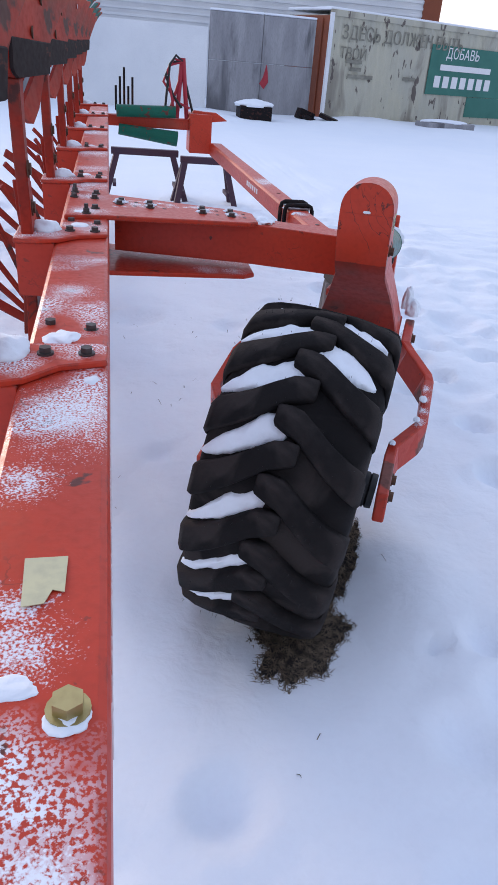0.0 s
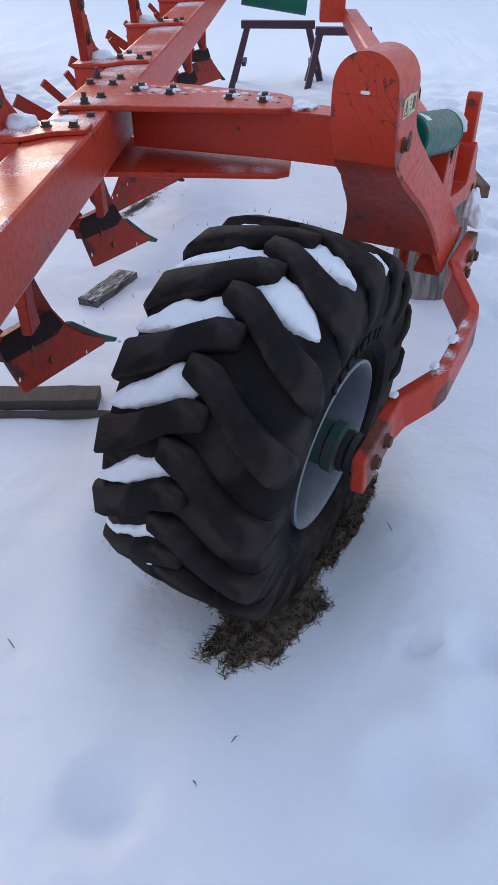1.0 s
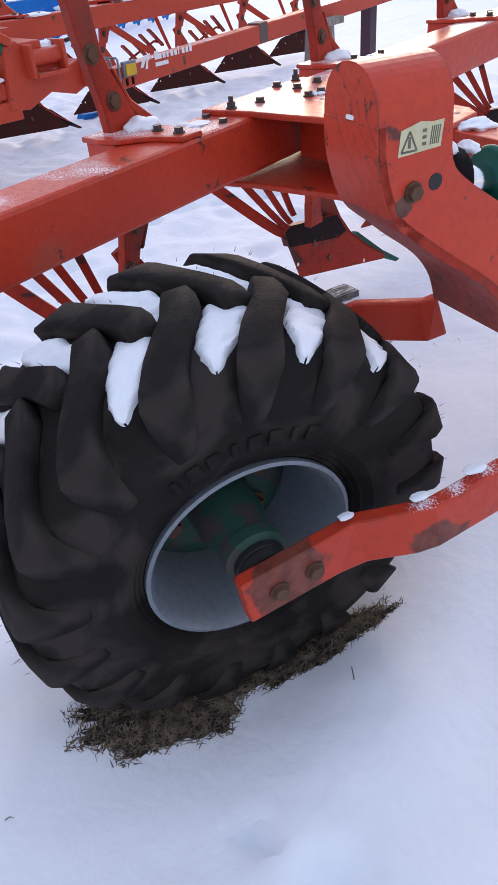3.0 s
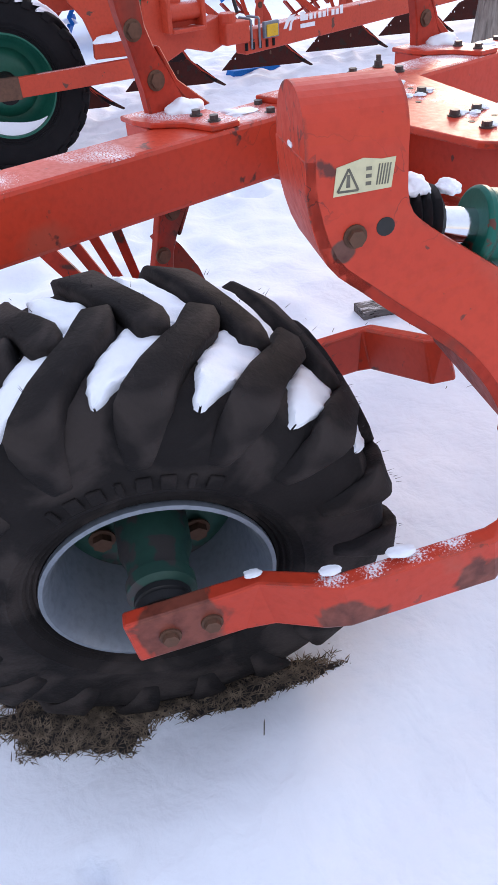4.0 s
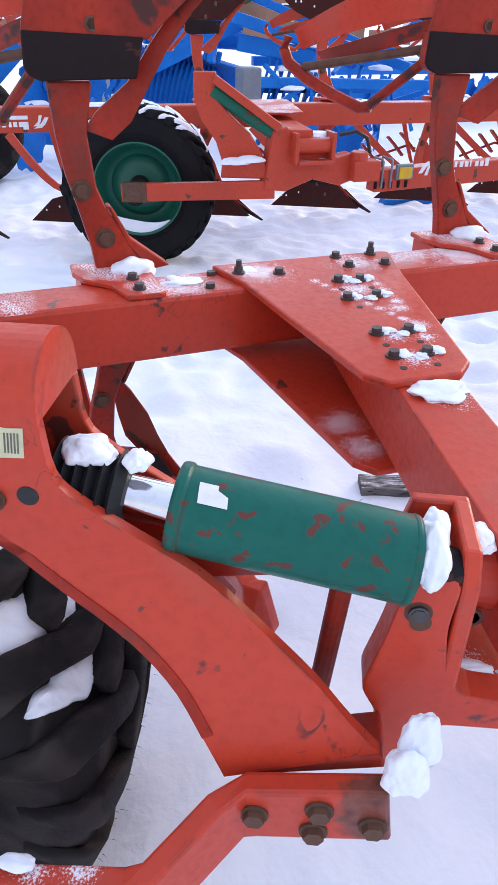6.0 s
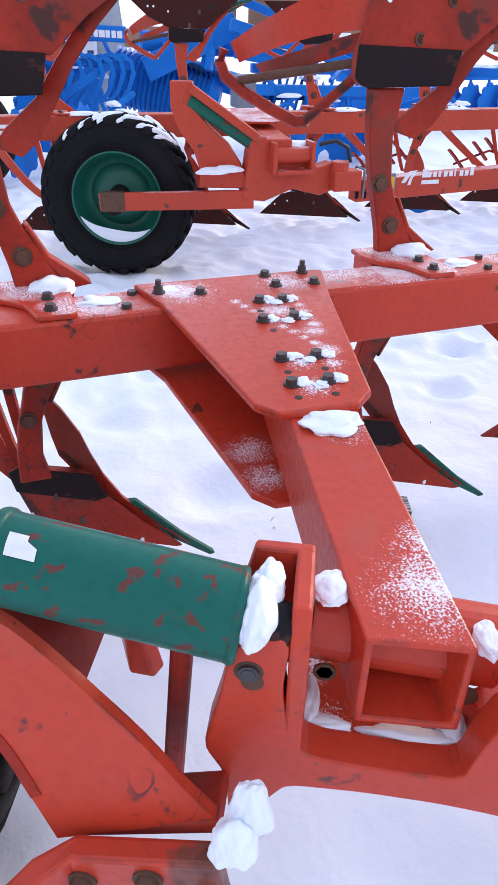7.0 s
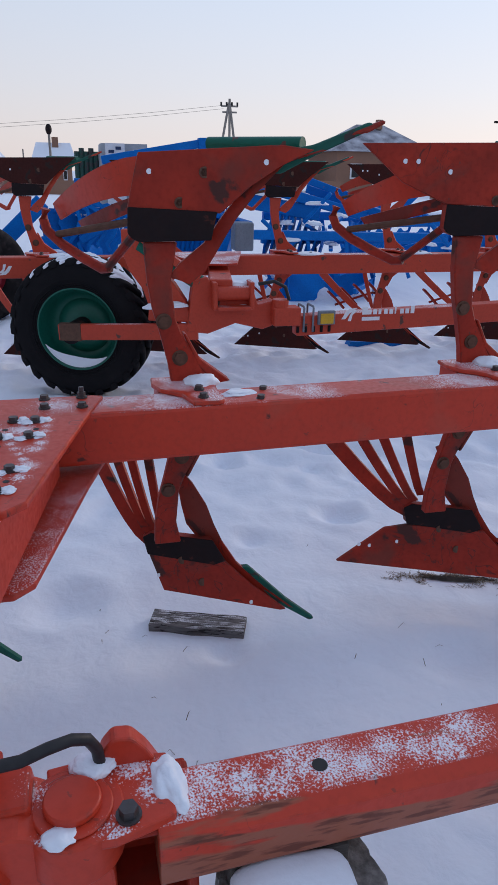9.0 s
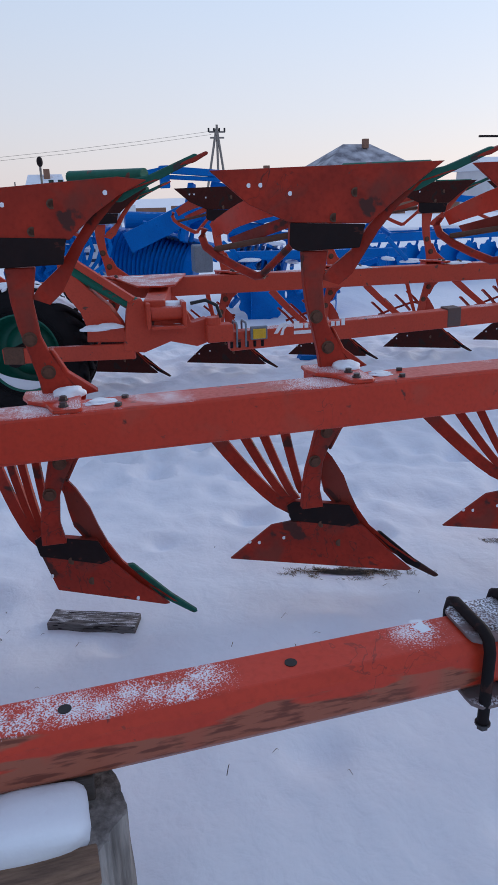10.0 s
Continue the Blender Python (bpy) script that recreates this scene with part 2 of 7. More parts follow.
STICKER = material("sticker_cream", (0.62, 0.58, 0.36), 0.5, second=(0.5, 0.48, 0.34), scale=15)
BLACK = material("black_print", (0.02, 0.02, 0.02), 0.5)
FAINT_PRINT = material("faint_print", (0.10, 0.095, 0.075), 0.5, second=(0.25, 0.24, 0.18), scale=60)
WHITE = material("white_print", (0.8, 0.8, 0.82), 0.5, second=(0.7, 0.7, 0.74))
YELLOW = material("yellow_reflector", (0.75, 0.45, 0.03), 0.3)
CONCRETE = material("concrete", (0.34, 0.34, 0.36), 0.9, second=(0.20, 0.20, 0.22), scale=1.2, grain=20, amount=0.9, bump=0.4, grime=(0.08, 0.08, 0.09), grime_level=0.54, stretch=(2.2, 2.2, 0.5))
WHITE_METAL = material("white_sheet_metal", (0.78, 0.80, 0.83), 0.5, second=(0.55, 0.58, 0.64), scale=0.8)
BROWN = material("rust_brown_paint", (0.26, 0.07, 0.03), 0.6, second=(0.18, 0.05, 0.03), scale=2)
CONTAINER = material("container_cream", (0.50, 0.48, 0.38), 0.6, second=(0.36, 0.37, 0.36), scale=1.0, chips=(0.12, 0.10, 0.09), chip_level=0.62, chip_scale=2.6, grime=(0.2, 0.18, 0.15), grime_level=0.52, stretch=(1.6, 1.6, 0.7))
FADED = material("faded_print", (0.16, 0.155, 0.13), 0.7, second=(0.34, 0.33, 0.27), scale=5, amount=0.9)
DK_GREEN = material("poster_green", (0.03, 0.15, 0.12), 0.6, second=(0.06, 0.22, 0.18), scale=2)
HOUSE = material("house_wall", (0.28, 0.15, 0.1), 0.8, second=(0.2, 0.12, 0.09), scale=1)
PURPLE = material("trestle_paint", (0.06, 0.035, 0.06), 0.6, second=(0.1, 0.04, 0.05))
RED = material("red_paint", (0.4, 0.03, 0.05), 0.45)
BAG = material("bag_fabric", (0.42, 0.44, 0.47), 0.8, second=(0.22, 0.24, 0.28), scale=5)


# ---- geometry helpers ----
def box(bm, size, m):
    r = bmesh.ops.create_cube(bm, size=1.0)
    bmesh.ops.transform(bm, verts=r["verts"], matrix=m @ Matrix.Diagonal((*size, 1)))


def prism(bm, poly, lo, hi, place):
    """A plate: place(u, v, w) turns the outline's (u, v) and the thickness lo..hi into a point."""
    bot = [bm.verts.new(place(u, v, lo)) for u, v in poly]
    top = [bm.verts.new(place(u, v, hi)) for u, v in poly]
    k = len(poly)
    bm.faces.new(top)
    bm.faces.new(bot[::-1])
    for i in range(k):
        bm.faces.new((bot[i], bot[(i + 1) % k], top[(i + 1) % k], top[i]))
    bmesh.ops.recalc_face_normals(bm, faces=bm.faces[:])


def rod(bm, a, b, r, n=12, r2=None):
    a, b = Vector(a), Vector(b)
    m = Matrix.Translation((a + b) / 2) @ (b - a).to_track_quat("Z", "Y").to_matrix().to_4x4()
    bmesh.ops.create_cone(bm, cap_ends=True, segments=n, radius1=r, radius2=r if r2 is None else r2, depth=(b - a).length, matrix=m)


def sweep(bm, pts, section, up=(0, 0, 1), closed_ends=True):
    """Carries a closed section of (side, up) offsets along a line of points."""
    pts = [Vector(p) for p in pts]
    rings = []
    for i, p in enumerate(pts):
        d = (pts[min(i + 1, len(pts) - 1)] - pts[max(i - 1, 0)]).normalized()
        s = d.cross(Vector(up)).normalized()
        u = s.cross(d)
        rings.append([bm.verts.new(p + s * a + u * b) for a, b in section])
    k = len(section)
    for r0, r1 in zip(rings, rings[1:]):
        for i in range(k):
            bm.faces.new((r0[i], r0[(i + 1) % k], r1[(i + 1) % k], r1[i]))
    if closed_ends:
        bm.faces.new(rings[0][::-1])
        bm.faces.new(rings[-1])
    bmesh.ops.recalc_face_normals(bm, faces=bm.faces[:])


def rect(w, h):
    return [(-w / 2, -h / 2), (w / 2, -h / 2), (w / 2, h / 2), (-w / 2, h / 2)]


def ring(r, n=10):
    return [(r * math.cos(2 * math.pi * i / n), r * math.sin(2 * math.pi * i / n)) for i in range(n)]


def lathe(bm, profile, n=48):
    """Turns a profile of (radius, along) round the x axis."""
    rings = [[bm.verts.new((w, r * math.cos(2 * math.pi * i / n), r * math.sin(2 * math.pi * i / n))) for i in range(n)] for r, w in profile]
    for r0, r1 in zip(rings, rings[1:]):
        for i in range(n):
            bm.faces.new((r0[i], r0[(i + 1) % n], r1[(i + 1) % n], r1[i]))
    bmesh.ops.recalc_face_normals(bm, faces=bm.faces[:])


def mesh_of(bm, name, mat, smooth=False):
    me = bpy.data.meshes.new(name)
    bm.to_mesh(me)
    bm.free()
    me.materials.append(mat)
    if smooth:
        me.shade_smooth()
        me.set_sharp_from_angle(angle=radians(48))
    return me


WORLD = {}


def place(ob, parent, m):
    """Hangs ob under parent so that it stands at the pose m in the world."""
    ob.parent = parent
    ob.matrix_parent_inverse = WORLD[parent].inverted()
    ob.matrix_basis = m
    WORLD[ob] = m
    return ob


def part(name, bm, mat, parent, label="", bevel=0.0, smooth=False, m=Matrix()):
    ob = new(name, mesh_of(bm, name, mat, smooth))
    place(ob, parent, m)
    if bevel:
        mod = ob.modifiers.new("edges", "BEVEL")
        mod.width, mod.segments, mod.limit_method, mod.angle_limit = bevel, 2, "ANGLE", radians(35)
    return tagged(ob, label)


def piece(name, me, parent, m, label=""):
    return tagged(place(new(name, me), parent, m), label)


def thing(name, at, label, category, group="", kind=""):
    ob = new(name)
    ob.empty_display_size = 0.2
    m = Matrix.Translation(at)
    ob.matrix_basis = m
    WORLD[ob] = m
    return tagged(ob, label, category, group, kind)


def solid(name, bm, mat, label, category, group="", kind="", smooth=False, bevel=0.0, m=Matrix()):
    ob = new(name, mesh_of(bm, name, mat, smooth))
    ob.matrix_basis = m
    WORLD[ob] = m
    if bevel:
        mod = ob.modifiers.new("edges", "BEVEL")
        mod.width, mod.segments, mod.limit_method, mod.angle_limit = bevel, 2, "ANGLE", radians(35)
    return tagged(ob, label, category, group, kind)


T = Matrix.Translation


def RZ(a):
    return Matrix.Rotation(radians(a), 4, "Z")


def bolt_mesh(name, r, h, mat, stud=0.0):
    bm = bmesh.new()
    rod(bm, (0, 0, 0), (0, 0, 0.004), r * 1.35, 16)
    rod(bm, (0, 0, 0.004), (0, 0, h), r, 6)
    if stud:
        rod(bm, (0, 0, h), (0, 0, h + stud), r * 0.62, 10)
    return mesh_of(bm, name, mat)


BOLT = bolt_mesh("bolt", 0.0125, 0.015, BOLT_STEEL)
STUD = bolt_mesh("bolt", 0.0125, 0.018, BOLT_STEEL, 0.016)
BIG_BOLT = bolt_mesh("bolt", 0.021, 0.02, RUSTY)
FACE_X = Matrix.Rotation(radians(90), 4, "Y")


# ---- ground ----
def axis(lo, hi, step, far):
    a = list(np.arange(lo, hi, step))
    d, x = step, a[-1]
    while x < far:
        d *= 1.18
        x += d
        a.append(x)
    d, x = step, lo
    while x > -far:
        d *= 1.18
        x -= d
        a.insert(0, x)
    return a


DENTS = []
rnd = random.Random(7)
for i in range(60):
    DENTS.append((rnd.uniform(-3.2, 2.5), rnd.uniform(0.3, 9.0), rnd.uniform(0.07, 0.16), rnd.uniform(0.02, 0.05)))
for i in range(46):
    DENTS.append((rnd.uniform(-3.0, -0.7), rnd.uniform(2.2, 7.0), rnd.uniform(0.08, 0.15), rnd.uniform(0.05, 0.09)))
for i in range(26):
    DENTS.append((rnd.uniform(1.25, 2.6), rnd.uniform(3.6, 6.0), rnd.uniform(0.05, 0.13), rnd.uniform(0.02, 0.045)))
for dx, dy, dr in ((0.20, 0.92, 0.09), (0.83, 0.98, 0.10), (1.03, 1.08, 0.11), (0.87, 1.30, 0.03), (1.03, 1.31, 0.07), (0.70, 0.62, 0.10), (0.33, 0.45, 0.10)):
    DENTS.append((dx, dy, dr, 0.06))
for i in range(12):
    DENTS.append((1.5 + 0.12 * (i % 2) + rnd.uniform(-0.05, 0.05), -0.3 + 0.42 * i, 0.085, 0.085))
for i in range(26):
    DENTS.append((rnd.uniform(1.5, 2.8), rnd.uniform(2.4, 7.5), rnd.uniform(0.06, 0.10), rnd.uniform(0.05, 0.09)))


DENT_CELLS = {}
for d in DENTS:
    for ci in range(int((d[0] - 0.4) // 0.5), int((d[0] + 0.4) // 0.5) + 1):
        for cj in range(int((d[1] - 0.4) // 0.5), int((d[1] + 0.4) // 0.5) + 1):
            DENT_CELLS.setdefault((ci, cj), []).append(d)


def ground_z(x, y):
    z = 0.05 * noise.noise((x * 0.35, y * 0.35, 0)) + 0.022 * noise.noise((x * 1.7, y * 1.7, 3)) + 0.008 * noise.noise((x * 6, y * 6, 5))
    r = math.hypot(x, y)
    if r < 9:
        z += 0.005 * noise.noise((x * 13, y * 13, 25)) + 0.06 * min(1, max(0, -0.7 - x)) * (0.3 - abs(noise.noise((x * 4.0, y * 4.0, 31)))) + 0.022 * min(1, max(0, -0.6 - x)) * noise.noise((x * 7, y * 7, 41))
    if r < 14:
        z += 0.035 * min(1, max(0, -0.2 - x)) * noise.noise((x * 3.1, y * 3.1, 11)) + 0.04 * min(1, max(0, x - 0.9)) * noise.noise((x * 3.5, y * 3.5, 15)) + 0.03 * min(1, max(0, x - 1.0)) * (0.25 - abs(noise.noise((x * 7, y * 7, 17))))
    if r < 12:
        for dx, dy, dr, dd in DENT_CELLS.get((int(x // 0.5), int(y // 0.5)), ()):
            q = ((x - dx) ** 2 + (y - dy) ** 2) / (dr * dr)
            if q < 6:
                z -= dd * math.exp(-q) - 0.25 * dd * math.exp(-(q - 1.8) ** 2)
        q = ((x - 0.49) / 0.34) ** 2 + ((y - 1.66) / 0.5) ** 2
        z = z * (1 - math.exp(-q)) - 0.055 * math.exp(-q * q * 1.5) + 0.012 * math.exp(-(q - 2.2) ** 2)
    if y > 18 and r < 60:
        z += 0.28 * min(1, (y - 18) / 5) * max(0, 1 - abs(x - 9) / 12) * (0.7 + 0.5 * noise.noise((x * 0.5, y * 0.5, 8)))
    z += 0.05 + 0.085 * min(1, max(0, (x + 0.2) / 1.1)) * min(1, max(0, 4 - x))
    if x < -2:
        z += 0.03 * min(1, (-2 - x) / 1.2)
    return z


xs, ys = axis(-6.0, 2.9, 0.035, 900), axis(-0.2, 8.0, 0.035, 900)
nx, ny = len(xs), len(ys)
gv = [(x, y, ground_z(x, y)) for y in ys for x in xs]
gf = [(j * nx + i, j * nx + i + 1, (j + 1) * nx + i + 1, (j + 1) * nx + i) for j in range(ny - 1) for i in range(nx - 1)]
gm = bpy.data.meshes.new("ground")
gm.from_pydata(gv, [], gf)
gm.materials.append(SNOW_GROUND)
gm.shade_smooth()
tagged(new("ground", gm), "snow-covered yard with footprints and soft drifts", "ground", "", "structure")

# ---- the near plough ----
BEAM_X, BEAM_W, BEAM_H, LEG0, STEP = -0.13, 0.168, 0.162, 1.206, 1.045


def top_z(y):
    return 1.041 + 0.0145 * (y - 2.3)


plough = thing("plough", (-0.13, 3.0, 0), "large orange reversible plough with scratched paint, parked in the snow", "plough")

bm = bmesh.new()
box(bm, (BEAM_W, 7.9, BEAM_H), T((BEAM_X, 3.85, top_z(3.85) - BEAM_H / 2)) @ Matrix.Rotation(math.atan(0.0145), 4, "X"))
BEAM_PAINT = orange("orange_beam", 0.38, chip_level=0.655, frost=0.3, frost_scale=4.0, frost_at=[(-0.1, 1.05, 1.02, 0.22), (-0.145, 0.52, 1.01, 0.10), (-0.15, 0.58, 1.01, 0.07), (-0.10, 0.27, 1.01, 0.07), (-0.13, 0.16, 1.01, 0.08), (-0.17, 0.85, 1.01, 0.10), (-0.14, 1.75, 1.03, 0.12), (-0.14, 2.45, 1.03, 0.20), (-0.14, 3.30, 1.04, 0.30), (-0.14, 3.75, 1.04, 0.14), (-0.14, 4.3, 1.05, 0.28), (-0.14, 5.3, 1.06, 0.3)])
part("main_beam", bm, BEAM_PAINT, plough, "long square orange steel beam with snow dust", bevel=0.012)


# one body: the meshes are shared by all legs, the upper set is the mirror image
def body_meshes(up, wing, paint, share_paint):
    """A plough body below (or above) the beam, about the beam's centre line: y forward, a = distance from the beam's axis."""
    out = {}

    def add(key, mat, build, bevel=0, smooth=False):
        b = bmesh.new()
        build(b)
        if bevel:
            bmesh.ops.bevel(b, geom=b.edges[:], offset=bevel, segments=1, affect="EDGES", clamp_overlap=True)
        bmesh.ops.transform(b, verts=b.verts[:], matrix=Matrix.Diagonal((1, 1, 1 if up else -1, 1)))
        bmesh.ops.recalc_face_normals(b, faces=b.faces[:])
        out[key] = mesh_of(b, key.split(":")[0], mat, smooth)

    slant, inset = (0.33, 0.018) if up else (0.426, -0.069)

    def skew(u, v, w):
        return (w + inset + slant * u, u, v)

    # leg: a curved flat bar off the beam's far face
    back = [(-0.057, 0.535), (-0.050, 0.42), (-0.036, 0.33), (-0.014, 0.25), (0.010, 0.15), (0.020, 0.08), (0.0, 0.0), (0.0, -0.07)]
    front = [(0.12, -0.07), (0.15, 0.0), (0.17, 0.085), (0.125, 0.125), (0.09, 0.19), (0.055, 0.25), (0.036, 0.30), (0.024, 0.42), (0.045, 0.535)]
    if not up:
        back[0], front[-1] = (-0.053, 0.503), (0.040, 0.503)
    add("leg", paint, lambda b: prism(b, back + front, -0.185, -0.15, lambda u, v, w: (w, u, v)), 0.004)
    # a rib on the leg's front edge
    add("rib", paint, lambda b: prism(b, [(0.16, 0.08), (0.105, 0.15), (0.06, 0.25), (0.07, 0.25), (0.115, 0.165), (0.215, 0.088)], -0.205, -0.15, lambda u, v, w: (w, u, v)), 0.003)
    if up:
        frog = [(-0.103, 0.56), (-0.10, 0.635), (0.155, 0.627), (0.138, 0.545), (-0.07, 0.535), (-0.092, 0.545)]
        share = [(-0.10, 0.632), (-0.064, 0.786), (0.33, 0.812), (0.42, 0.80), (0.33, 0.755), (0.25, 0.70), (0.165, 0.622)]
        nose = [(0.29, 0.735), (0.325, 0.795), (0.43, 0.815), (0.575, 0.876), (0.592, 0.862), (0.43, 0.785), (0.34, 0.735)]
        edge = 0.81
        if wing:
            share = [(-0.372, 0.818), (-0.24, 0.70), (-0.10, 0.635), (0.17, 0.628), (0.27, 0.72), (0.41, 0.832)]
    else:
        frog = [(-0.088, 0.525), (-0.06, 0.505), (0.155, 0.51), (0.20, 0.59), (0.16, 0.612), (-0.072, 0.595)]
        share = [(-0.072, 0.58), (-0.018, 0.745), (0.39, 0.776), (0.41, 0.77), (0.295, 0.685), (0.195, 0.59)]
        nose = [(0.25, 0.63), (0.385, 0.765), (0.50, 0.825), (0.517, 0.815), (0.42, 0.745), (0.285, 0.622)]
        edge = 0.80
        if wing:
            nose = [(y + 0.012, a_ + 0.022) for y, a_ in nose]
            share = [(-0.32, 0.80), (-0.148, 0.624), (-0.07, 0.60), (0.21, 0.60), (0.30, 0.70), (0.41, 0.80), (0.385, 0.808)]
    add("frog", FROG, lambda b: prism(b, frog, -0.152, -0.142 if up else -0.147, skew), 0.003)
    add("frog_backing", paint, lambda b: prism(b, [(y * 0.97 + 0.001, a_ * 0.99 + 0.006) for y, a_ in frog], -0.188, -0.152, skew), 0.003)
    add("share", share_paint, lambda b: prism(b, share, -0.165, -0.15, skew), 0.002)
    add("point", DARK_STEEL if wing and not up else POINT_GREEN, lambda b: prism(b, nose, -0.205, -0.178, skew), 0.004)

    # round green bar that runs back and outward from the point
    def blade(b):
        rod(b, (-0.14, 0.43, edge + 0.010), (-0.39, 0.19, edge + 0.012), 0.021, 14)
    if up:
        add("blade", GREEN, blade, smooth=True)
        add("tip", paint, lambda b: prism(b, [(0.52, 0.838), (0.535, 0.852), (0.61, 0.882), (0.615, 0.873), (0.57, 0.848)], -0.208, -0.175, skew), 0.004)

    # shin: the curved plate that sweeps from the point back to the leg
    if up:
        fore = [(0.46, 0.80), (0.35, 0.765), (0.27, 0.68), (0.21, 0.60), (0.165, 0.52), (0.125, 0.45), (0.08, 0.41)]
        rear = [(0.02, 0.43), (0.05, 0.47), (0.125, 0.535), (0.175, 0.61), (0.235, 0.69), (0.31, 0.765), (0.42, 0.805)]
    else:
        fore = [(0.44, 0.775), (0.34, 0.70), (0.245, 0.61), (0.195, 0.53), (0.165, 0.46), (0.14, 0.385), (0.095, 0.305), (0.05, 0.25)]
        rear = [(0.02, 0.27), (0.045, 0.33), (0.055, 0.40), (0.07, 0.47), (0.12, 0.54), (0.18, 0.61), (0.29, 0.71), (0.40, 0.775)]

    def shin(b):
        rows = []
        for (y, a), (y2, a2) in zip(fore, rear[::-1]):
            row = []
            for yy, aa, dx in ((y, a, 0.010), (y, a, -0.010), (y2, a2, -0.012), (y2, a2, 0.0)):
                row.append(b.verts.new((-0.185 + inset + slant * yy + dx, yy, aa)))
            rows.append(row)
        for r0, r1 in zip(rows, rows[1:]):
            for q in range(4):
                b.faces.new((r0[q], r0[(q + 1) % 4], r1[(q + 1) % 4], r1[q]))
        b.faces.new(rows[0])
        b.faces.new(rows[-1][::-1])
    add("shin", paint, shin)

    # mouldboard: one broad slat and slim ones, curving back and outward
    if up:
        strips = ((-0.03, 0.722, -0.31, 0.60, 0.13, 0.06), (-0.05, 0.65, -0.23, 0.55, 0.045, 0.05))
    else:
        strips = ((-0.06, 0.55, -0.40, 0.19, 0.05, 0.07), (-0.055, 0.525, -0.28, 0.13, 0.033, 0.045), (-0.045, 0.50, -0.19, 0.10, 0.03, 0.042), (-0.02, 0.475, -0.09, 0.09, 0.03, 0.042))
        if not wing:
            strips = tuple((y0, a0, y0 + 0.66 * (y1 - y0), a1, w0 * 0.85, w1 * 0.8) for y0, a0, y1, a1, w0, w1 in strips)
    for i, (y0, a0, y1, a1, w0, w1) in enumerate(strips):
        def slat(b, i=i, y0=y0, a0=a0, y1=y1, a1=a1, w0=w0, w1=w1, deep=(1.6, 1.2, 0.85, 0.5)[i]):
            rows = []
            wide = Vector((0.12, a0 - a1, y1 - y0)).normalized() / 2
            for q in range(9):
                t = q / 8
                c = Vector((-0.185 + inset - (0.12 * t + (0.26 if up else 0.16) * t ** 1.6) * (1.0 if up else deep), y0 + (y1 - y0) * t ** 0.9, a0 + (a1 - a0) * t ** (1.9 if up and i == 0 else 1.25)))
                across = wide * (w0 + (w1 - w0) * t)
                thick = Vector((-0.012, 0.006, 0))
                rows.append([b.verts.new(c + across), b.verts.new(c + across + thick), b.verts.new(c - across + thick), b.verts.new(c - across)])
            for r0, r1 in zip(rows, rows[1:]):
                for q in range(4):
                    b.faces.new((r0[q], r0[(q + 1) % 4], r1[(q + 1) % 4], r1[q]))
            b.faces.new(rows[0])
            b.faces.new(rows[-1][::-1])
        add("slat:%d" % i, ORANGE if up and i == 0 and paint is ORANGE_WORN else paint, slat, smooth=True)

    if not up:
        return out

    def hook(b):
        sweep(b, [(-0.54, -0.345, 0.61), (-0.545, -0.355, 0.575), (-0.53, -0.345, 0.54), (-0.49, -0.30, 0.50), (-0.43, -0.235, 0.46), (-0.375, -0.175, 0.43), (-0.35, -0.15, 0.436)], ring(0.017, 8), up=(0, 0.3, 1))
    add("hook", paint, hook, smooth=True)
    add("stay", RUSTY, lambda b: rod(b, (-0.20, -0.06, 0.595), (-0.50, -0.31, 0.53), 0.012, 10))
    add("strut", paint, lambda b: rod(b, (-0.20, -0.06, 0.575), (-0.36, -0.16, 0.432), 0.014, 10))
    return out


# leg foot clamped on the beam's top: a flange that curves off the leg
def clamp_mesh(up):
    b = bmesh.new()
    prism(b, [(-0.335, -0.045), (-0.26, -0.05), (-0.20, -0.03), (-0.14, 0.03), (-0.05, 0.055), (-0.047, 0.135), (-0.06, 0.15), (-0.19, 0.15), (-0.335, 0.15)], 0, 0.014, lambda u, v, w: (u - BEAM_X, v, w))
    prism(b, [(-0.330, -0.17), (-0.212, -0.17), (-0.212, 0.0), (-0.330, 0.0)], -0.035, -0.02, lambda u, v, w: (u - BEAM_X, w, v))
    prism(b, [(-0.330, -0.17), (-0.212, -0.17), (-0.212, 0.0), (-0.330, 0.0)], 0.12, 0.135, lambda u, v, w: (u - BEAM_X, w, v))
    bmesh.ops.bevel(b, geom=b.edges[:], offset=0.003, segments=1, affect="EDGES", clamp_overlap=True)
    return mesh_of(b, "clamp", CLAMP_PAINT)


CLAMP = clamp_mesh(False)
BODIES = {(u, w, f): body_meshes(u, w, FAR_ORANGE if f else ORANGE_WORN, BODY_DARK if f else ORANGE_WORN) for u in (False, True) for w in (False, True) for f in (False, True) if w or not f}
PIVOT = bolt_mesh("pivot_bolt", 0.019, 0.011, RUSTY)
HOLE_BOLT = bolt_mesh("bolt", 0.012, 0.004, RUSTY)
# white disc in place of the bright view through a share's open hole
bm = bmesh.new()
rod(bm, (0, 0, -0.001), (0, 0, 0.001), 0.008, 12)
BRIGHT_HOLE = mesh_of(bm, "snow_plug", SNOW)


def slope_x(up, y, x):
    return x + 0.018 + 0.33 * y if up else x - 0.069 + 0.426 * y


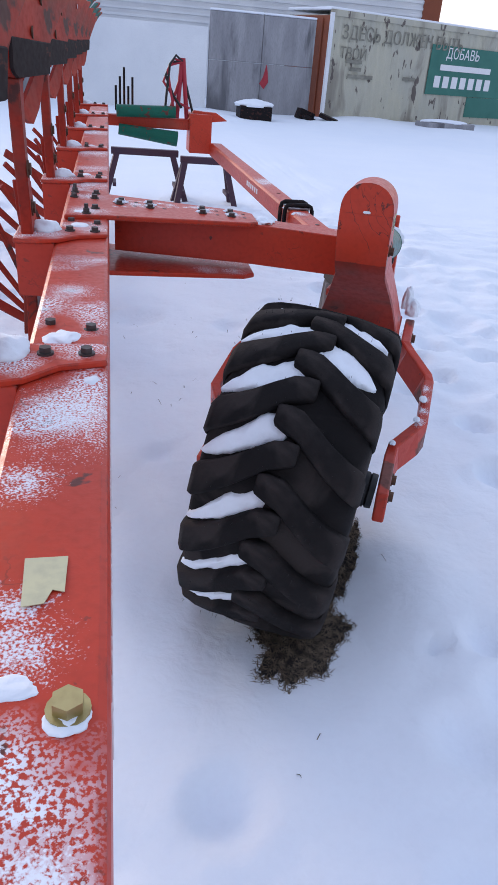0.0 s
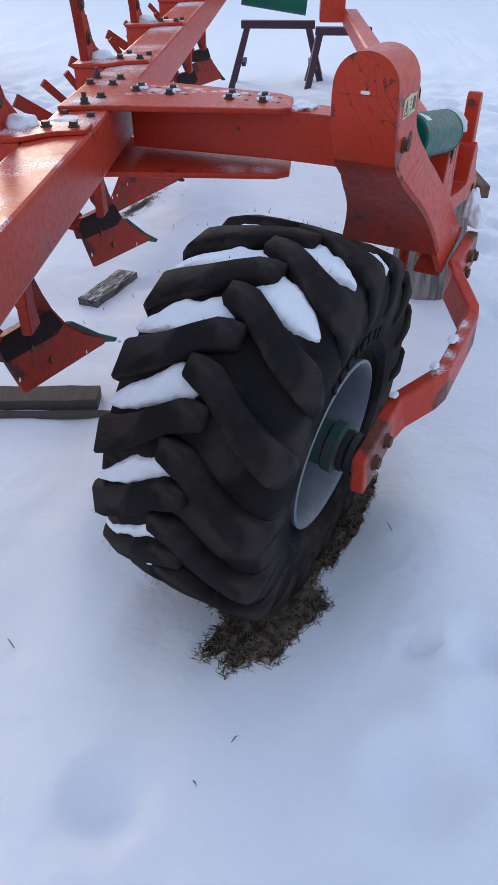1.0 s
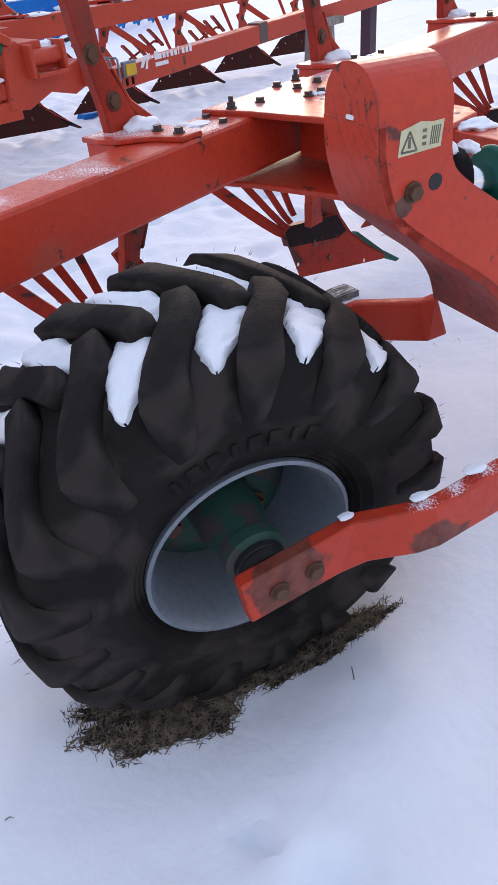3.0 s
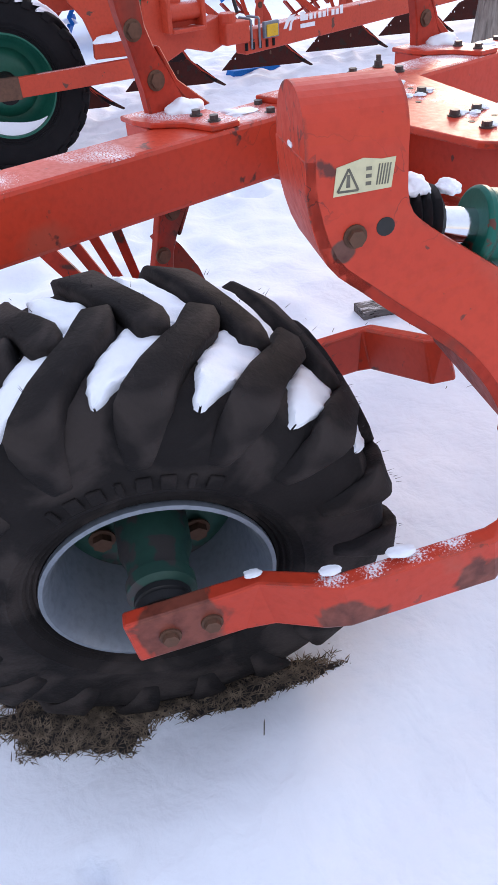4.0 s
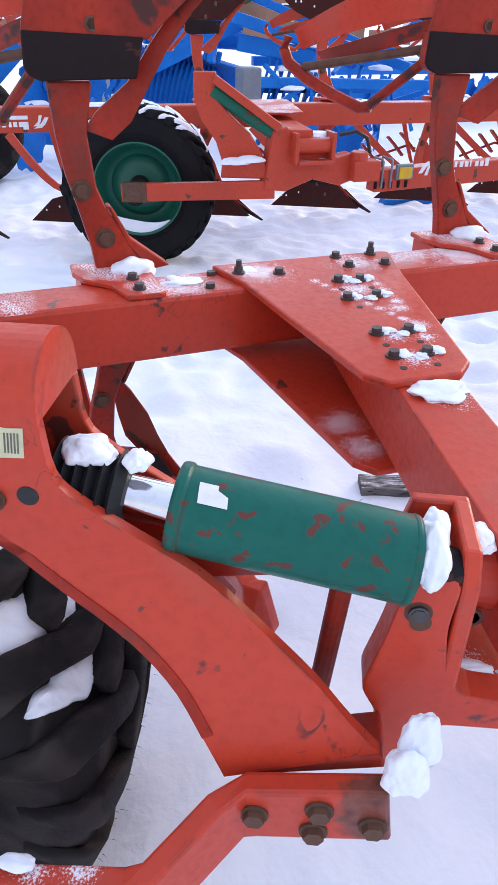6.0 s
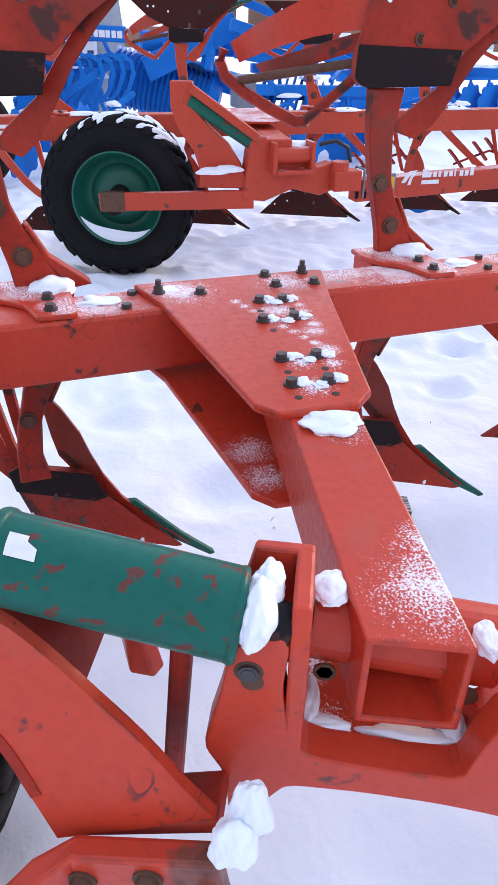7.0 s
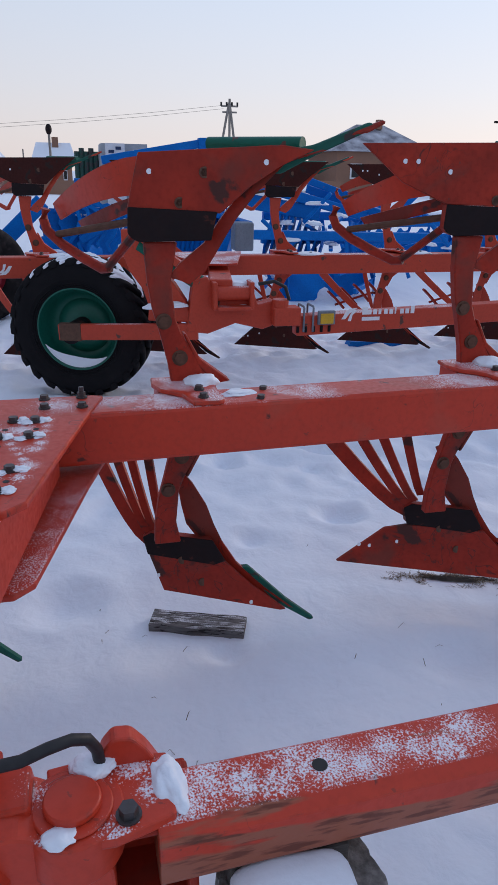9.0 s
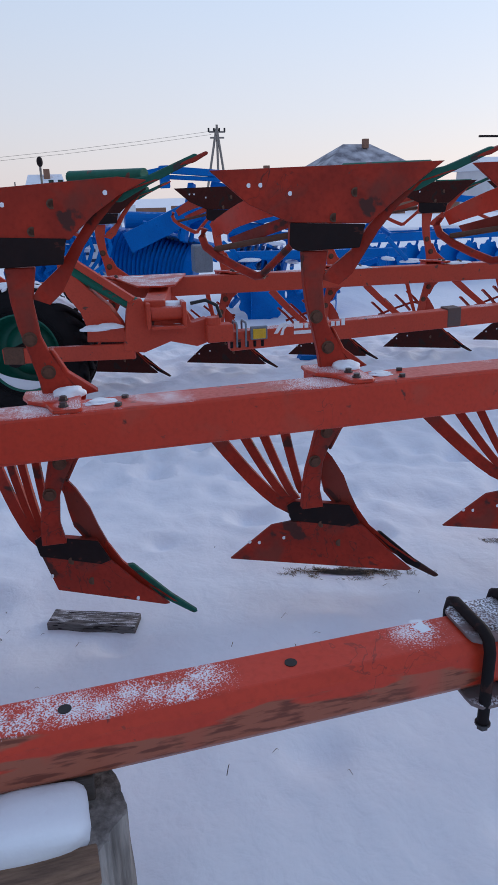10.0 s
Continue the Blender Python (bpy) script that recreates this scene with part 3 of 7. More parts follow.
def build_bodies(owner, x, centre_z, ylist, wings, slope=0.0145, old=False):
    for k, y in enumerate(ylist):
        at = T((x, y, centre_z + slope * (y - 2.3)))
        piece("clamp", CLAMP, owner, at @ T((0, 0, BEAM_H / 2 + 0.001)))
        for up in (False, True):
            if not up and not old and k == 0:
                continue
            b = BODIES[(up, wings[k], old)]
            leg = piece("upper_body" if up else "lower_body", b["leg"], owner, at)
            for key, me in b.items():
                if key != "leg" and not (old and not up and key in ("slat:1", "slat:2")):
                    piece(key.split(":")[0], me, leg, at)
            s = 1 if up else -1
            for by, bz in ((-0.002, 0.293), (0.047, 0.173)):
                piece("pivot_bolt", PIVOT, leg, at @ T((-0.15, by, s * bz)) @ FACE_X)
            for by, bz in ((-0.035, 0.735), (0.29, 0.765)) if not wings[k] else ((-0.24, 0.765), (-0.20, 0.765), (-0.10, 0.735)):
                piece("snow_plug", BRIGHT_HOLE, leg, at @ T((slope_x(up, by, -0.149), by, s * (bz if up else bz - 0.055 * (1 if by < 0.2 else 0.2)))) @ FACE_X)
            for by, bz in ((0.12, 0.735), (0.05, 0.65)):
                piece("bolt", HOLE_BOLT, leg, at @ T((slope_x(up, by, -0.152), by, s * (bz if up else bz - 0.045))) @ FACE_X)
        for bx, by in ((0.04, 0.09), (-0.04, 0.09), (0.045, 0.27), (-0.045, 0.30)):
            piece("bolt", BOLT, owner, at @ T((bx, by, BEAM_H / 2 + (0.015 if by < 0.2 else 0.0))))


build_bodies(plough, BEAM_X, top_z(2.3) - BEAM_H / 2, [LEG0 + STEP * k for k in range(7)], [False, False, False, True, True, True, True])

# cross arm with its two bolted plates
ARM = T((1.0595, 2.6745, 0.918)) @ RZ(-11)
bm = bmesh.new()
outer, inner = rect(0.136, 0.156), rect(0.114, 0.134)
rings = []
for xx, sec, lift in ((-1.09, outer, 0.043), (-0.57, outer, 0.031), (0.0, outer, 0.0), (0.0, inner, 0.0), (-0.25, inner, 0.012)):
    rings.append([bm.verts.new(ARM @ Vector((xx + (0.24 * a if xx == 0 else 0), a, b + lift))) for a, b in sec])
for r0, r1 in zip(rings, rings[1:]):
    for i in range(4):
        bm.faces.new((r0[i], r0[(i + 1) % 4], r1[(i + 1) % 4], r1[i]))
bm.faces.new(rings[-1])
bmesh.ops.recalc_face_normals(bm, faces=bm.faces[:])
ARM_PAINT = orange("orange_arm", frost_at=[(0.98, 2.74, 0.99, 0.15), (0.90, 2.78, 0.99, 0.09), (0.57, 2.80, 1.0, 0.10)])
part("cross_arm", bm, ARM_PAINT, plough, "short square orange tube with an open end", bevel=0.004)
def plate_dip(x):
    return 0.005 - 0.03 * x


PLATE = [(-0.20, 2.56), (-0.06, 2.60), (0.48, 2.655), (0.525, 2.69), (0.53, 2.85), (0.49, 2.895), (0.0, 3.03), (-0.19, 3.09), (-0.20, 3.06)]
PLATE_PAINT = orange("orange_plate", frost_at=[(0.45, 2.79, 1.05, 0.07), (0.34, 2.81, 1.05, 0.06), (0.06, 2.86, 1.05, 0.09), (0.2, 2.90, 1.05, 0.05), (0.30, 2.89, 1.05, 0.06), (0.36, 2.87, 1.05, 0.05), (-0.12, 2.66, 1.05, 0.16), (-0.12, 2.95, 1.05, 0.13)] + [(-0.02 + 0.035 * k, 2.78 + 0.012 * k, 1.052, 0.03) for k in range(9)] + [(0.0 + 0.04 * k, 2.93 - 0.004 * k, 1.052, 0.035) for k in range(6)])
BOTTOM_PAINT = orange("orange_plate_below", frost_at=[(0.46, 2.985, 0.84, 0.29), (0.30, 3.03, 0.84, 0.29), (0.13, 3.08, 0.84, 0.29), (0.33, 2.70, 0.85, 0.10), (0.44, 2.70, 0.85, 0.09)])
for lo, hi, nm, paint in ((1.034, 1.052, "top_plate", PLATE_PAINT), (0.832, 0.85, "bottom_plate", BOTTOM_PAINT)):
    bm = bmesh.new()
    prism(bm, PLATE, lo, hi, lambda u, v, w: (u, v, w + plate_dip(u)))
    part(nm, bm, paint, plough, "tapered orange plate bolted flat", bevel=0.005)
PLATE_BOLTS = ((0.317, 2.773), (0.323, 2.849), (0.429, 2.751), (0.434, 2.827), (-0.004, 2.838), (0.004, 2.896), (0.114, 2.805), (0.116, 2.883))
for x, y in PLATE_BOLTS:
    piece("bolt", BOLT, plough, T((x, y, 1.052 + plate_dip(x))))
for x, y in ((-0.124, 2.61), (-0.095, 2.712), (-0.1, 2.918), (-0.18, 3.025), (-0.179, 2.916), (-0.095, 3.025)):
    piece("bolt", STUD if (x, y) in ((-0.18, 3.025), (-0.124, 2.61)) else BOLT, plough, T((x, y, 1.052 + plate_dip(x))))
for x, y in ((0.375, 2.765), (0.38, 2.845), (0.48, 2.745), (0.485, 2.82), (0.055, 2.82), (0.062, 2.90), (0.17, 2.81)):
    bm = bmesh.new()
    rod(bm, (x, y, 1.0515 + plate_dip(x)), (x, y, 1.0527 + plate_dip(x)), 0.008, 14)
    part("bolt_hole", bm, BLACK, plough)
piece("bolt", bolt_mesh("bolt", 0.0165, 0.018, ZINC), plough, T((-0.086, 0.432, top_z(0.43))), "yellow zinc-plated bolt head")

# ---- wheel leg, in the wheel's own frame: u outward, v forward ----
WH = T((0.493, 1.699, 0)) @ RZ(-25.5)


def wh(u, v, z):
    return WH @ Vector((u, v, z))


def wy(u, v, z):
    """The same, for the parts on the leg's head and on the yoke, which hangs a little lower towards its front."""
    k = min(1.0, max(0.0, (v - 0.45) / 0.38))
    return wh(u + 0.02 * k, v + 0.014 + 0.042 * k, z + 0.02 - 0.096 * max(0.0, v - 0.857))


# upper and lower edges of the leg's side plates as pairs of (v, z)
LEG_EDGE = [((0.293, 1.222), (0.438, 1.222)), ((0.298, 1.155), (0.446, 1.15)), ((0.327, 1.072), (0.475, 1.115)), ((0.384, 1.02), (0.535, 1.073)), ((0.445, 0.972), (0.60, 1.03)),
            ((0.50, 0.932), (0.66, 0.985)), ((0.551, 0.888), (0.72, 0.93)), ((0.598, 0.83), (0.785, 0.868)), ((0.635, 0.76), (0.84, 0.805)), ((0.667, 0.698), (0.885, 0.762))]


def flowing(row):
    """Two more points between each pair of an edge, on a smooth curve."""
    pts = [Vector(p) for p in row]
    pts = [pts[0] * 2 - pts[1]] + pts + [pts[-1] * 2 - pts[-2]]
    out = []
    for a, b, c, d in zip(pts, pts[1:], pts[2:], pts[3:]):
        for t in (0.0, 1 / 3, 2 / 3):
            out.append(tuple(0.5 * (2 * b + (c - a) * t + (2 * a - 5 * b + 4 * c - d) * t ** 2 + (3 * b - a - 3 * c + d) * t ** 3)))
    return out + [tuple(pts[-2])]


LEG_EDGE = list(zip(flowing([p for p, _ in LEG_EDGE]), flowing([q for _, q in LEG_EDGE])))


def flare(z):
    return 0.22 * max(0, 1.02 - z)


def side_plate(u0, t, grow, upto=28):
    b = bmesh.new()
    rows = []
    for (v0, z0), (v1, z1) in LEG_EDGE[:upto]:
        rows.append([b.verts.new(wh(u0 + grow * flare(z0), v0, z0)), b.verts.new(wh(u0 + t + grow * flare(z0), v0, z0)), b.verts.new(wh(u0 + t + grow * flare(z1), v1, z1)), b.verts.new(wh(u0 + grow * flare(z1), v1, z1))])
    for r0, r1 in zip(rows, rows[1:]):
        for q in range(4):
            b.faces.new((r0[q], r0[(q + 1) % 4], r1[(q + 1) % 4], r1[q]))
    b.faces.new(rows[0])
    b.faces.new(rows[-1][::-1])
    bmesh.ops.recalc_face_normals(b, faces=b.faces[:])
    return b


LEG_PAINT = orange("orange_leg", chip_level=0.65, grime_level=0.54, scratches=0.9, scratch_from=0.47, wear_at=[(*wh(0.25, 0.62 + 0.05 * k, 0.755), 0.045) for k in range(6)] + [(*wh(0.15, 0.350, 1.092), 0.03)], wear=(0.10, 0.06, 0.045))
STRAP_BOLT = bolt_mesh("bolt", 0.015, 0.014, RUSTY)
arch = [(0.15, 1.222)] + [(0.0725 + 0.0775 * math.cos(radians(a)), 1.222 + 0.086 * math.sin(radians(a)) ** 0.8) for a in range(9, 180, 9)] + [(-0.005, 1.222)]
bm = side_plate(0.132, 0.018, 1.0)
prism(bm, arch, 0.293, 0.438, lambda u, v, w: wh(u, w, v))
bm.faces.ensure_lookup_table()
level = [f for f in bm.faces if all(abs(v.co.z - 1.222) < 1e-4 for v in f.verts)]
bmesh.ops.delete(bm, geom=level, context="FACES_ONLY")
bmesh.ops.remove_doubles(bm, verts=bm.verts[:], dist=0.0005)
wheel_leg = part("wheel_leg", bm, LEG_PAINT, plough, "curved orange plate leg with scratches and a warning sticker")
part("inner_plate", side_plate(-0.005, 0.018, -1.4, 22), LEG_PAINT, wheel_leg, bevel=0.003)
# web between the plates: its upper stretch, the lower one with its shade put into darker worn paint, and the rounded
# head
WEB = [p for p, _ in LEG_EDGE[:25]]
for name, run, mat, label in (("web", WEB[:7], LEG_PAINT, ""), ("lower_web", WEB[6:], ORANGE_WORN, "dark red web plate in worn paint, shade put into its colour")):
    bm = bmesh.new()
    strip = []
    for v0, z0 in run:
        strip.append([bm.verts.new(wh(-0.005 - 1.4 * flare(z0), v0 - 0.0015, z0)), bm.verts.new(wh(0.15 + flare(z0), v0 - 0.0015, z0)), bm.verts.new(wh(0.15 + flare(z0), v0 + 0.014, z0 + 0.010)), bm.verts.new(wh(-0.005 - 1.4 * flare(z0), v0 + 0.014, z0 + 0.010))])
    for r0, r1 in zip(strip, strip[1:]):
        for q in range(4):
            bm.faces.new((r0[q], r0[(q + 1) % 4], r1[(q + 1) % 4], r1[q]))
    bm.faces.new(strip[0])
    bm.faces.new(strip[-1][::-1])
    bmesh.ops.recalc_face_normals(bm, faces=bm.faces[:])
    part(name, bm, mat, wheel_leg, label, smooth=True)
bm = bmesh.new()
prism(bm, [(0.668, 0.702), (0.885, 0.766), (0.892, 0.742), (0.668, 0.685)], 0.135, 0.212, lambda u, v, w: wh(w, u, v))
part("foot_plate", bm, ORANGE_WORN, wheel_leg, bevel=0.004)
# white plate stands for the light that passes through the head's open slot
bm = bmesh.new()
prism(bm, [(0.062, 1.207), (0.065, 1.211), (0.082, 1.211), (0.085, 1.207), (0.082, 1.204), (0.065, 1.204)], 0.2775, 0.280, lambda u, v, w: wy(u, w, v))
part("slot", bm, SNOW, wheel_leg, "pale patch standing for light through a small slot")
# holes, pin and sticker on the outer plate
bm = bmesh.new()
rod(bm, wy(0.148, 0.398, 1.10), wy(0.1508, 0.398, 1.10), 0.014, 16)
part("hole", bm, BLACK, wheel_leg)
piece("pin", bolt_mesh("pin", 0.013, 0.014, RUSTY), wheel_leg, T(wy(0.15, 0.352, 1.092)) @ RZ(-25.5) @ FACE_X)
bm = bmesh.new()
sq = [(0.318, 1.152), (0.402, 1.156), (0.406, 1.197), (0.385, 1.196), (0.36, 1.20), (0.322, 1.191)]
prism(bm, sq, 0.1502, 0.1512, lambda u, v, w: wy(w, u, v))
stick = part("warning_sticker", bm, STICKER, wheel_leg, "torn cream warning sticker with black pictograms")
def mark(outline):
    b = bmesh.new()
    prism(b, outline, 0.1512, 0.1517, lambda u, v, w: wy(w, u, v))
    part("pictogram", b, FAINT_PRINT, stick)


for a, c in (((0.324, 1.158), (0.339, 1.188)), ((0.339, 1.188), (0.354, 1.158)), ((0.354, 1.158), (0.324, 1.158))):
    d = Vector((c[0] - a[0], c[1] - a[1])).normalized() * 0.0016
    e = Vector((-d.y, d.x))
    q = [(a[0] - e.x, a[1] - e.y), (c[0] - e.x, c[1] - e.y), (c[0] + e.x, c[1] + e.y), (a[0] + e.x, a[1] + e.y)]
    mark(q)
for k in range(3):
    mark([(0.364, 1.163 + 0.010 * k), (0.372, 1.163 + 0.010 * k), (0.372, 1.168 + 0.010 * k), (0.364, 1.168 + 0.010 * k)])
for k in range(5):
    mark([(0.379 + 0.004 * k, 1.162), (0.381 + 0.004 * k, 1.162), (0.384 + 0.004 * k, 1.19), (0.382 + 0.004 * k, 1.19)])
mark([(0.336, 1.163), (0.342, 1.163), (0.341, 1.18), (0.337, 1.18)])
# straps that carry the hub: (out, along, height) of the middle line
STRAP = [(0.271, -0.068, 0.480), (0.271, 0.13, 0.508), (0.280, 0.185, 0.522), (0.333, 0.265, 0.550), (0.350, 0.302, 0.560), (0.350, 0.558, 0.600), (0.332, 0.597, 0.614), (0.258, 0.675, 0.664), (0.244, 0.71, 0.676), (0.244, 0.90, 0.703)]
bm = bmesh.new()
sweep(bm, [wh(-u + (0.10 if v > 0.6 else 0.0), v, z) for u, v, z in STRAP[:-1]], rect(0.035, 0.108))
part("inner_wheel_arm", bm, ORANGE, plough, "bent orange steel strap behind the tyre", bevel=0.006)
bm = bmesh.new()
sweep(bm, [wh(*q) for q in STRAP], rect(0.035, 0.108))
STRAP_PAINT = orange("orange_strap", wear_at=[(*wh(0.28, 0.03, 0.50), 0.15), (*wh(0.36, 0.31, 0.53), 0.09), (*wh(0.36, 0.55, 0.57), 0.10), (*wh(0.27, 0.89, 0.70), 0.12)], wear=(0.17, 0.055, 0.036), frost_at=[(*wh(0.34, 0.28 + 0.07 * k, 0.615 + 0.01 * k), 0.05) for k in range(4)])
part("wheel_arm", bm, STRAP_PAINT, plough, "bent orange steel strap with snow on its edge", bevel=0.006)
for v, z in ((0.714, 0.684), (0.798, 0.658), (0.803, 0.708), (0.878, 0.684)):
    piece("bolt", STRAP_BOLT, plough, T(wh(0.2615, v, z)) @ RZ(-25.5) @ FACE_X)
for v, z in ((0.002, 0.485), (0.078, 0.499)):
    piece("bolt", STRAP_BOLT, plough, T(wh(0.2885, v, z)) @ RZ(-25.5) @ FACE_X)

# ---- cylinder ----
bm = bmesh.new()
rod(bm, wy(0.08, 0.56, 1.052), wy(0.08, 0.84, 1.005), 0.060, 40)
rod(bm, wy(0.08, 0.555, 1.053), wy(0.08, 0.572, 1.05), 0.063, 40)
rod(bm, wy(0.08, 0.83, 1.006), wy(0.08, 0.845, 1.004), 0.0615, 40)
cyl = part("hydraulic_cylinder", bm, GREEN_CYL, plough, "green hydraulic cylinder with chipped paint", bevel=0.006, smooth=True)
bm = bmesh.new()
rod(bm, wy(0.08, 0.36, 1.086), wy(0.08, 0.565, 1.051), 0.03, 24)
part("piston_rod", bm, CHROME, cyl, "bright chrome rod", smooth=True)
bm = bmesh.new()
folds = [(0.03, 0.40)]
for k in range(6):
    folds += [(0.044, 0.404 + 0.015 * k), (0.060, 0.411 + 0.015 * k)]
folds += [(0.044, 0.498), (0.03, 0.50)]
rows = []
for r, v in folds:
    rows.append([bm.verts.new(wy(0.08 + r * math.cos(2 * math.pi * i / 24), v + 0.16 * r * math.sin(2 * math.pi * i / 24), 1.147 - 0.168 * v + r * math.sin(2 * math.pi * i / 24))) for i in range(24)])
for r0, r1 in zip(rows, rows[1:]):
    for i in range(24):
        bm.faces.new((r0[i], r0[(i + 1) % 24], r1[(i + 1) % 24], r1[i]))
bmesh.ops.recalc_face_normals(bm, faces=bm.faces[:])
part("rubber_boot", bm, HOSE, cyl, "black rubber bellows with snow")
bm = bmesh.new()
rows = []
for th in (48, 55, 62, 69, 76):
    row = []
    for v in (0.590, 0.605, 0.624 if th < 66 else 0.612):
        row.append(bm.verts.new(wy(0.08 + 0.0616 * math.cos(radians(th)), v, 1.052 - 0.168 * (v - 0.56) + 0.0616 * math.sin(radians(th)))))
    rows.append(row)
for r0, r1 in zip(rows, rows[1:]):
    for i in range(2):
        bm.faces.new((r0[i], r0[i + 1], r1[i + 1], r1[i]))
bmesh.ops.recalc_face_normals(bm, faces=bm.faces[:])
part("label", bm, WHITE, cyl, "torn white label")
bm = bmesh.new()
rod(bm, wy(0.08, 0.84, 1.004), wy(0.08, 0.90, 0.99), 0.035, 20)
part("cylinder_eye", bm, DARK_STEEL, cyl)

def kn(x, y, z):
    return Vector((x + 0.088, y - 0.02, z + 0.052))


def rounded(outline, cut=0.15):
    """Cuts every corner of an outline twice."""
    for _ in range(2):
        nxt = outline[1:] + outline[:1]
        outline = [q for (ax, ay), (bx, by) in zip(outline, nxt) for q in ((ax + cut * (bx - ax), ay + cut * (by - ay)), (bx + cut * (ax - bx), by + cut * (ay - by)))]
    return outline


# ---- yoke at the arm's end ----
bm = bmesh.new()
prism(bm, rounded([(0.832, 0.965), (0.84, 0.985), (0.855, 1.0), (0.907, 1.008), (0.90, 0.92), (0.912, 0.84), (0.94, 0.798), (1.055, 0.798), (1.144, 0.806), (1.156, 0.87), (1.174, 0.925), (1.192, 0.938), (1.219, 0.915), (1.236, 0.851), (1.284, 0.812),
           (1.297, 0.785), (1.29, 0.76), (1.258, 0.735), (1.196, 0.744), (1.119, 0.747), (1.017, 0.742), (0.915, 0.729), (0.89, 0.69), (0.86, 0.61), (0.835, 0.62), (0.828, 0.732), (0.80, 0.788), (0.82, 0.884)]), 0.06, 0.115, lambda u, v, w: wy(w, u, v))
TRAY_PAINT = orange("orange_tray", frost_at=[(*wy(0.05, 0.96, 0.80), 0.08), (*wy(0.05, 1.13, 0.80), 0.10), (*wy(-0.05, 0.94, 0.80), 0.06), *((*kn(x, y, z), r) for x, y, z, r in ((1.075, 3.05, 0.77, 0.05), (0.955, 3.08, 0.77, 0.07), (0.985, 2.93, 0.775, 0.05), (1.08, 2.95, 0.77, 0.04), (1.01, 3.11, 0.77, 0.05)))])
yoke = part("yoke", bm, ORANGE, plough, "cast orange yoke under the arm with packed snow", bevel=0.016)
bm = bmesh.new()
prism(bm, [(0.92, -0.13), (1.17, -0.13), (1.17, 0.07), (0.92, 0.07)], 0.76, 0.79, lambda u, v, w: wy(v, u, w))
part("tray", bm, TRAY_PAINT, yoke, bevel=0.004)
bm = bmesh.new()
prism(bm, [(-0.03, 0.80), (-0.03, 1.03), (-0.015, 1.046), (0.09, 1.04), (0.115, 1.0), (0.115, 0.80)], 0.905, 0.93, lambda u, v, w: wy(u, w, v))
prism(bm, [(0.83, 0.86), (0.83, 0.96), (0.85, 1.04), (0.93, 1.046), (0.93, 0.82)], -0.03, -0.01, lambda u, v, w: wy(w, u, v))
part("cylinder_bracket", bm, ORANGE, yoke, bevel=0.005)
bm = bmesh.new()
rod(bm, wy(-0.03, 0.93, 0.915), wy(-0.03, 1.19, 0.915), 0.058, 28)
part("pivot_tube", bm, ORANGE, yoke)
bm = bmesh.new()
prism(bm, [(1.185, 0.90), (1.182, 1.06), (1.19, 1.085), (1.212, 1.087), (1.22, 1.07), (1.227, 0.90)], 0.055, 0.10, lambda u, v, w: wy(w, u, v))
part("lock_plate", bm, ORANGE, yoke, bevel=0.005)
bm = bmesh.new()
rod(bm, wy(0.075, 1.172, 1.055), wy(0.075, 1.19, 1.055), 0.0115, 6)
rod(bm, wy(0.075, 1.215, 1.055), wy(0.075, 1.238, 1.055), 0.0115, 6)
rod(bm, wy(0.075, 1.17, 1.055), wy(0.075, 1.246, 1.055), 0.007, 10)
part("lock_bolt", bm, RUSTY, yoke)
PIN_HEAD = bolt_mesh("pin", 0.010, 0.005, BOLT_STEEL)
for v, z, r in ((0.857, 0.945, 0.019), (0.862, 0.928, 0.015), (1.242, 0.775, 0.02)):
    bm = bmesh.new()
    rod(bm, wy(0.1145, v, z), wy(0.1153 + 0.03 * (r - 0.015), v, z), r, 20)
    part("recess", bm, RUSTY, yoke)
piece("pin", PIN_HEAD, yoke, T(wy(0.116, 0.857, 0.945)) @ RZ(-25.5) @ FACE_X)
piece("pin", PIN_HEAD, yoke, T(wy(0.116, 1.242, 0.775)) @ RZ(-25.5) @ FACE_X)
for v, z in ((0.955, 0.875), (1.15, 0.875)):
    piece("bolt", HOLE_BOLT, yoke, T(wy(0.03, v, z)) @ RZ(-25.5) @ FACE_X)
# upright rod and the curved guard behind the yoke
bm = bmesh.new()
rod(bm, wy(0.05, 0.772, 0.99), wy(0.05, 0.745, 0.60), 0.0165, 12)
part("guard_rod", bm, ORANGE_WORN, yoke)

# ---- knuckle and steering bar ----
bm = bmesh.new()
prism(bm, rounded([(2.88, 0.70), (2.95, 0.61), (2.99, 0.575), (3.02, 0.575), (3.048, 0.61), (3.045, 0.70), (3.0, 0.735), (2.92, 0.79), (2.87, 0.79)]), 0.95, 1.07, lambda u, v, w: kn(w, u, v))
prism(bm, [(2.80, 0.67), (2.80, 0.79), (2.93, 0.80), (2.95, 0.62), (2.86, 0.63)], 0.945, 1.03, lambda u, v, w: kn(w, u, v))
knuckle = part("knuckle", bm, TRAY_PAINT, plough, "cast orange swivel joint with bolts", bevel=0.01)
bm = bmesh.new()
rod(bm, kn(*(1.02, 2.99, 0.70)), kn(*(1.02, 2.99, 0.775)), 0.075, 28)
rod(bm, kn(*(1.02, 2.99, 0.775)), kn(*(1.02, 2.99, 0.781)), 0.06, 28)
rod(bm, kn(*(1.02, 2.99, 0.781)), kn(*(1.02, 2.99, 0.795)), 0.043, 24)
part("boss", bm, TRAY_PAINT, knuckle, bevel=0.006, smooth=True)
bm = bmesh.new()
prism(bm, [(0.935, 2.95), (0.925, 3.03), (0.94, 3.14), (1.06, 3.14), (1.085, 3.05), (1.08, 2.96)], 0.752, 0.772, lambda u, v, w: kn(u, v, w))
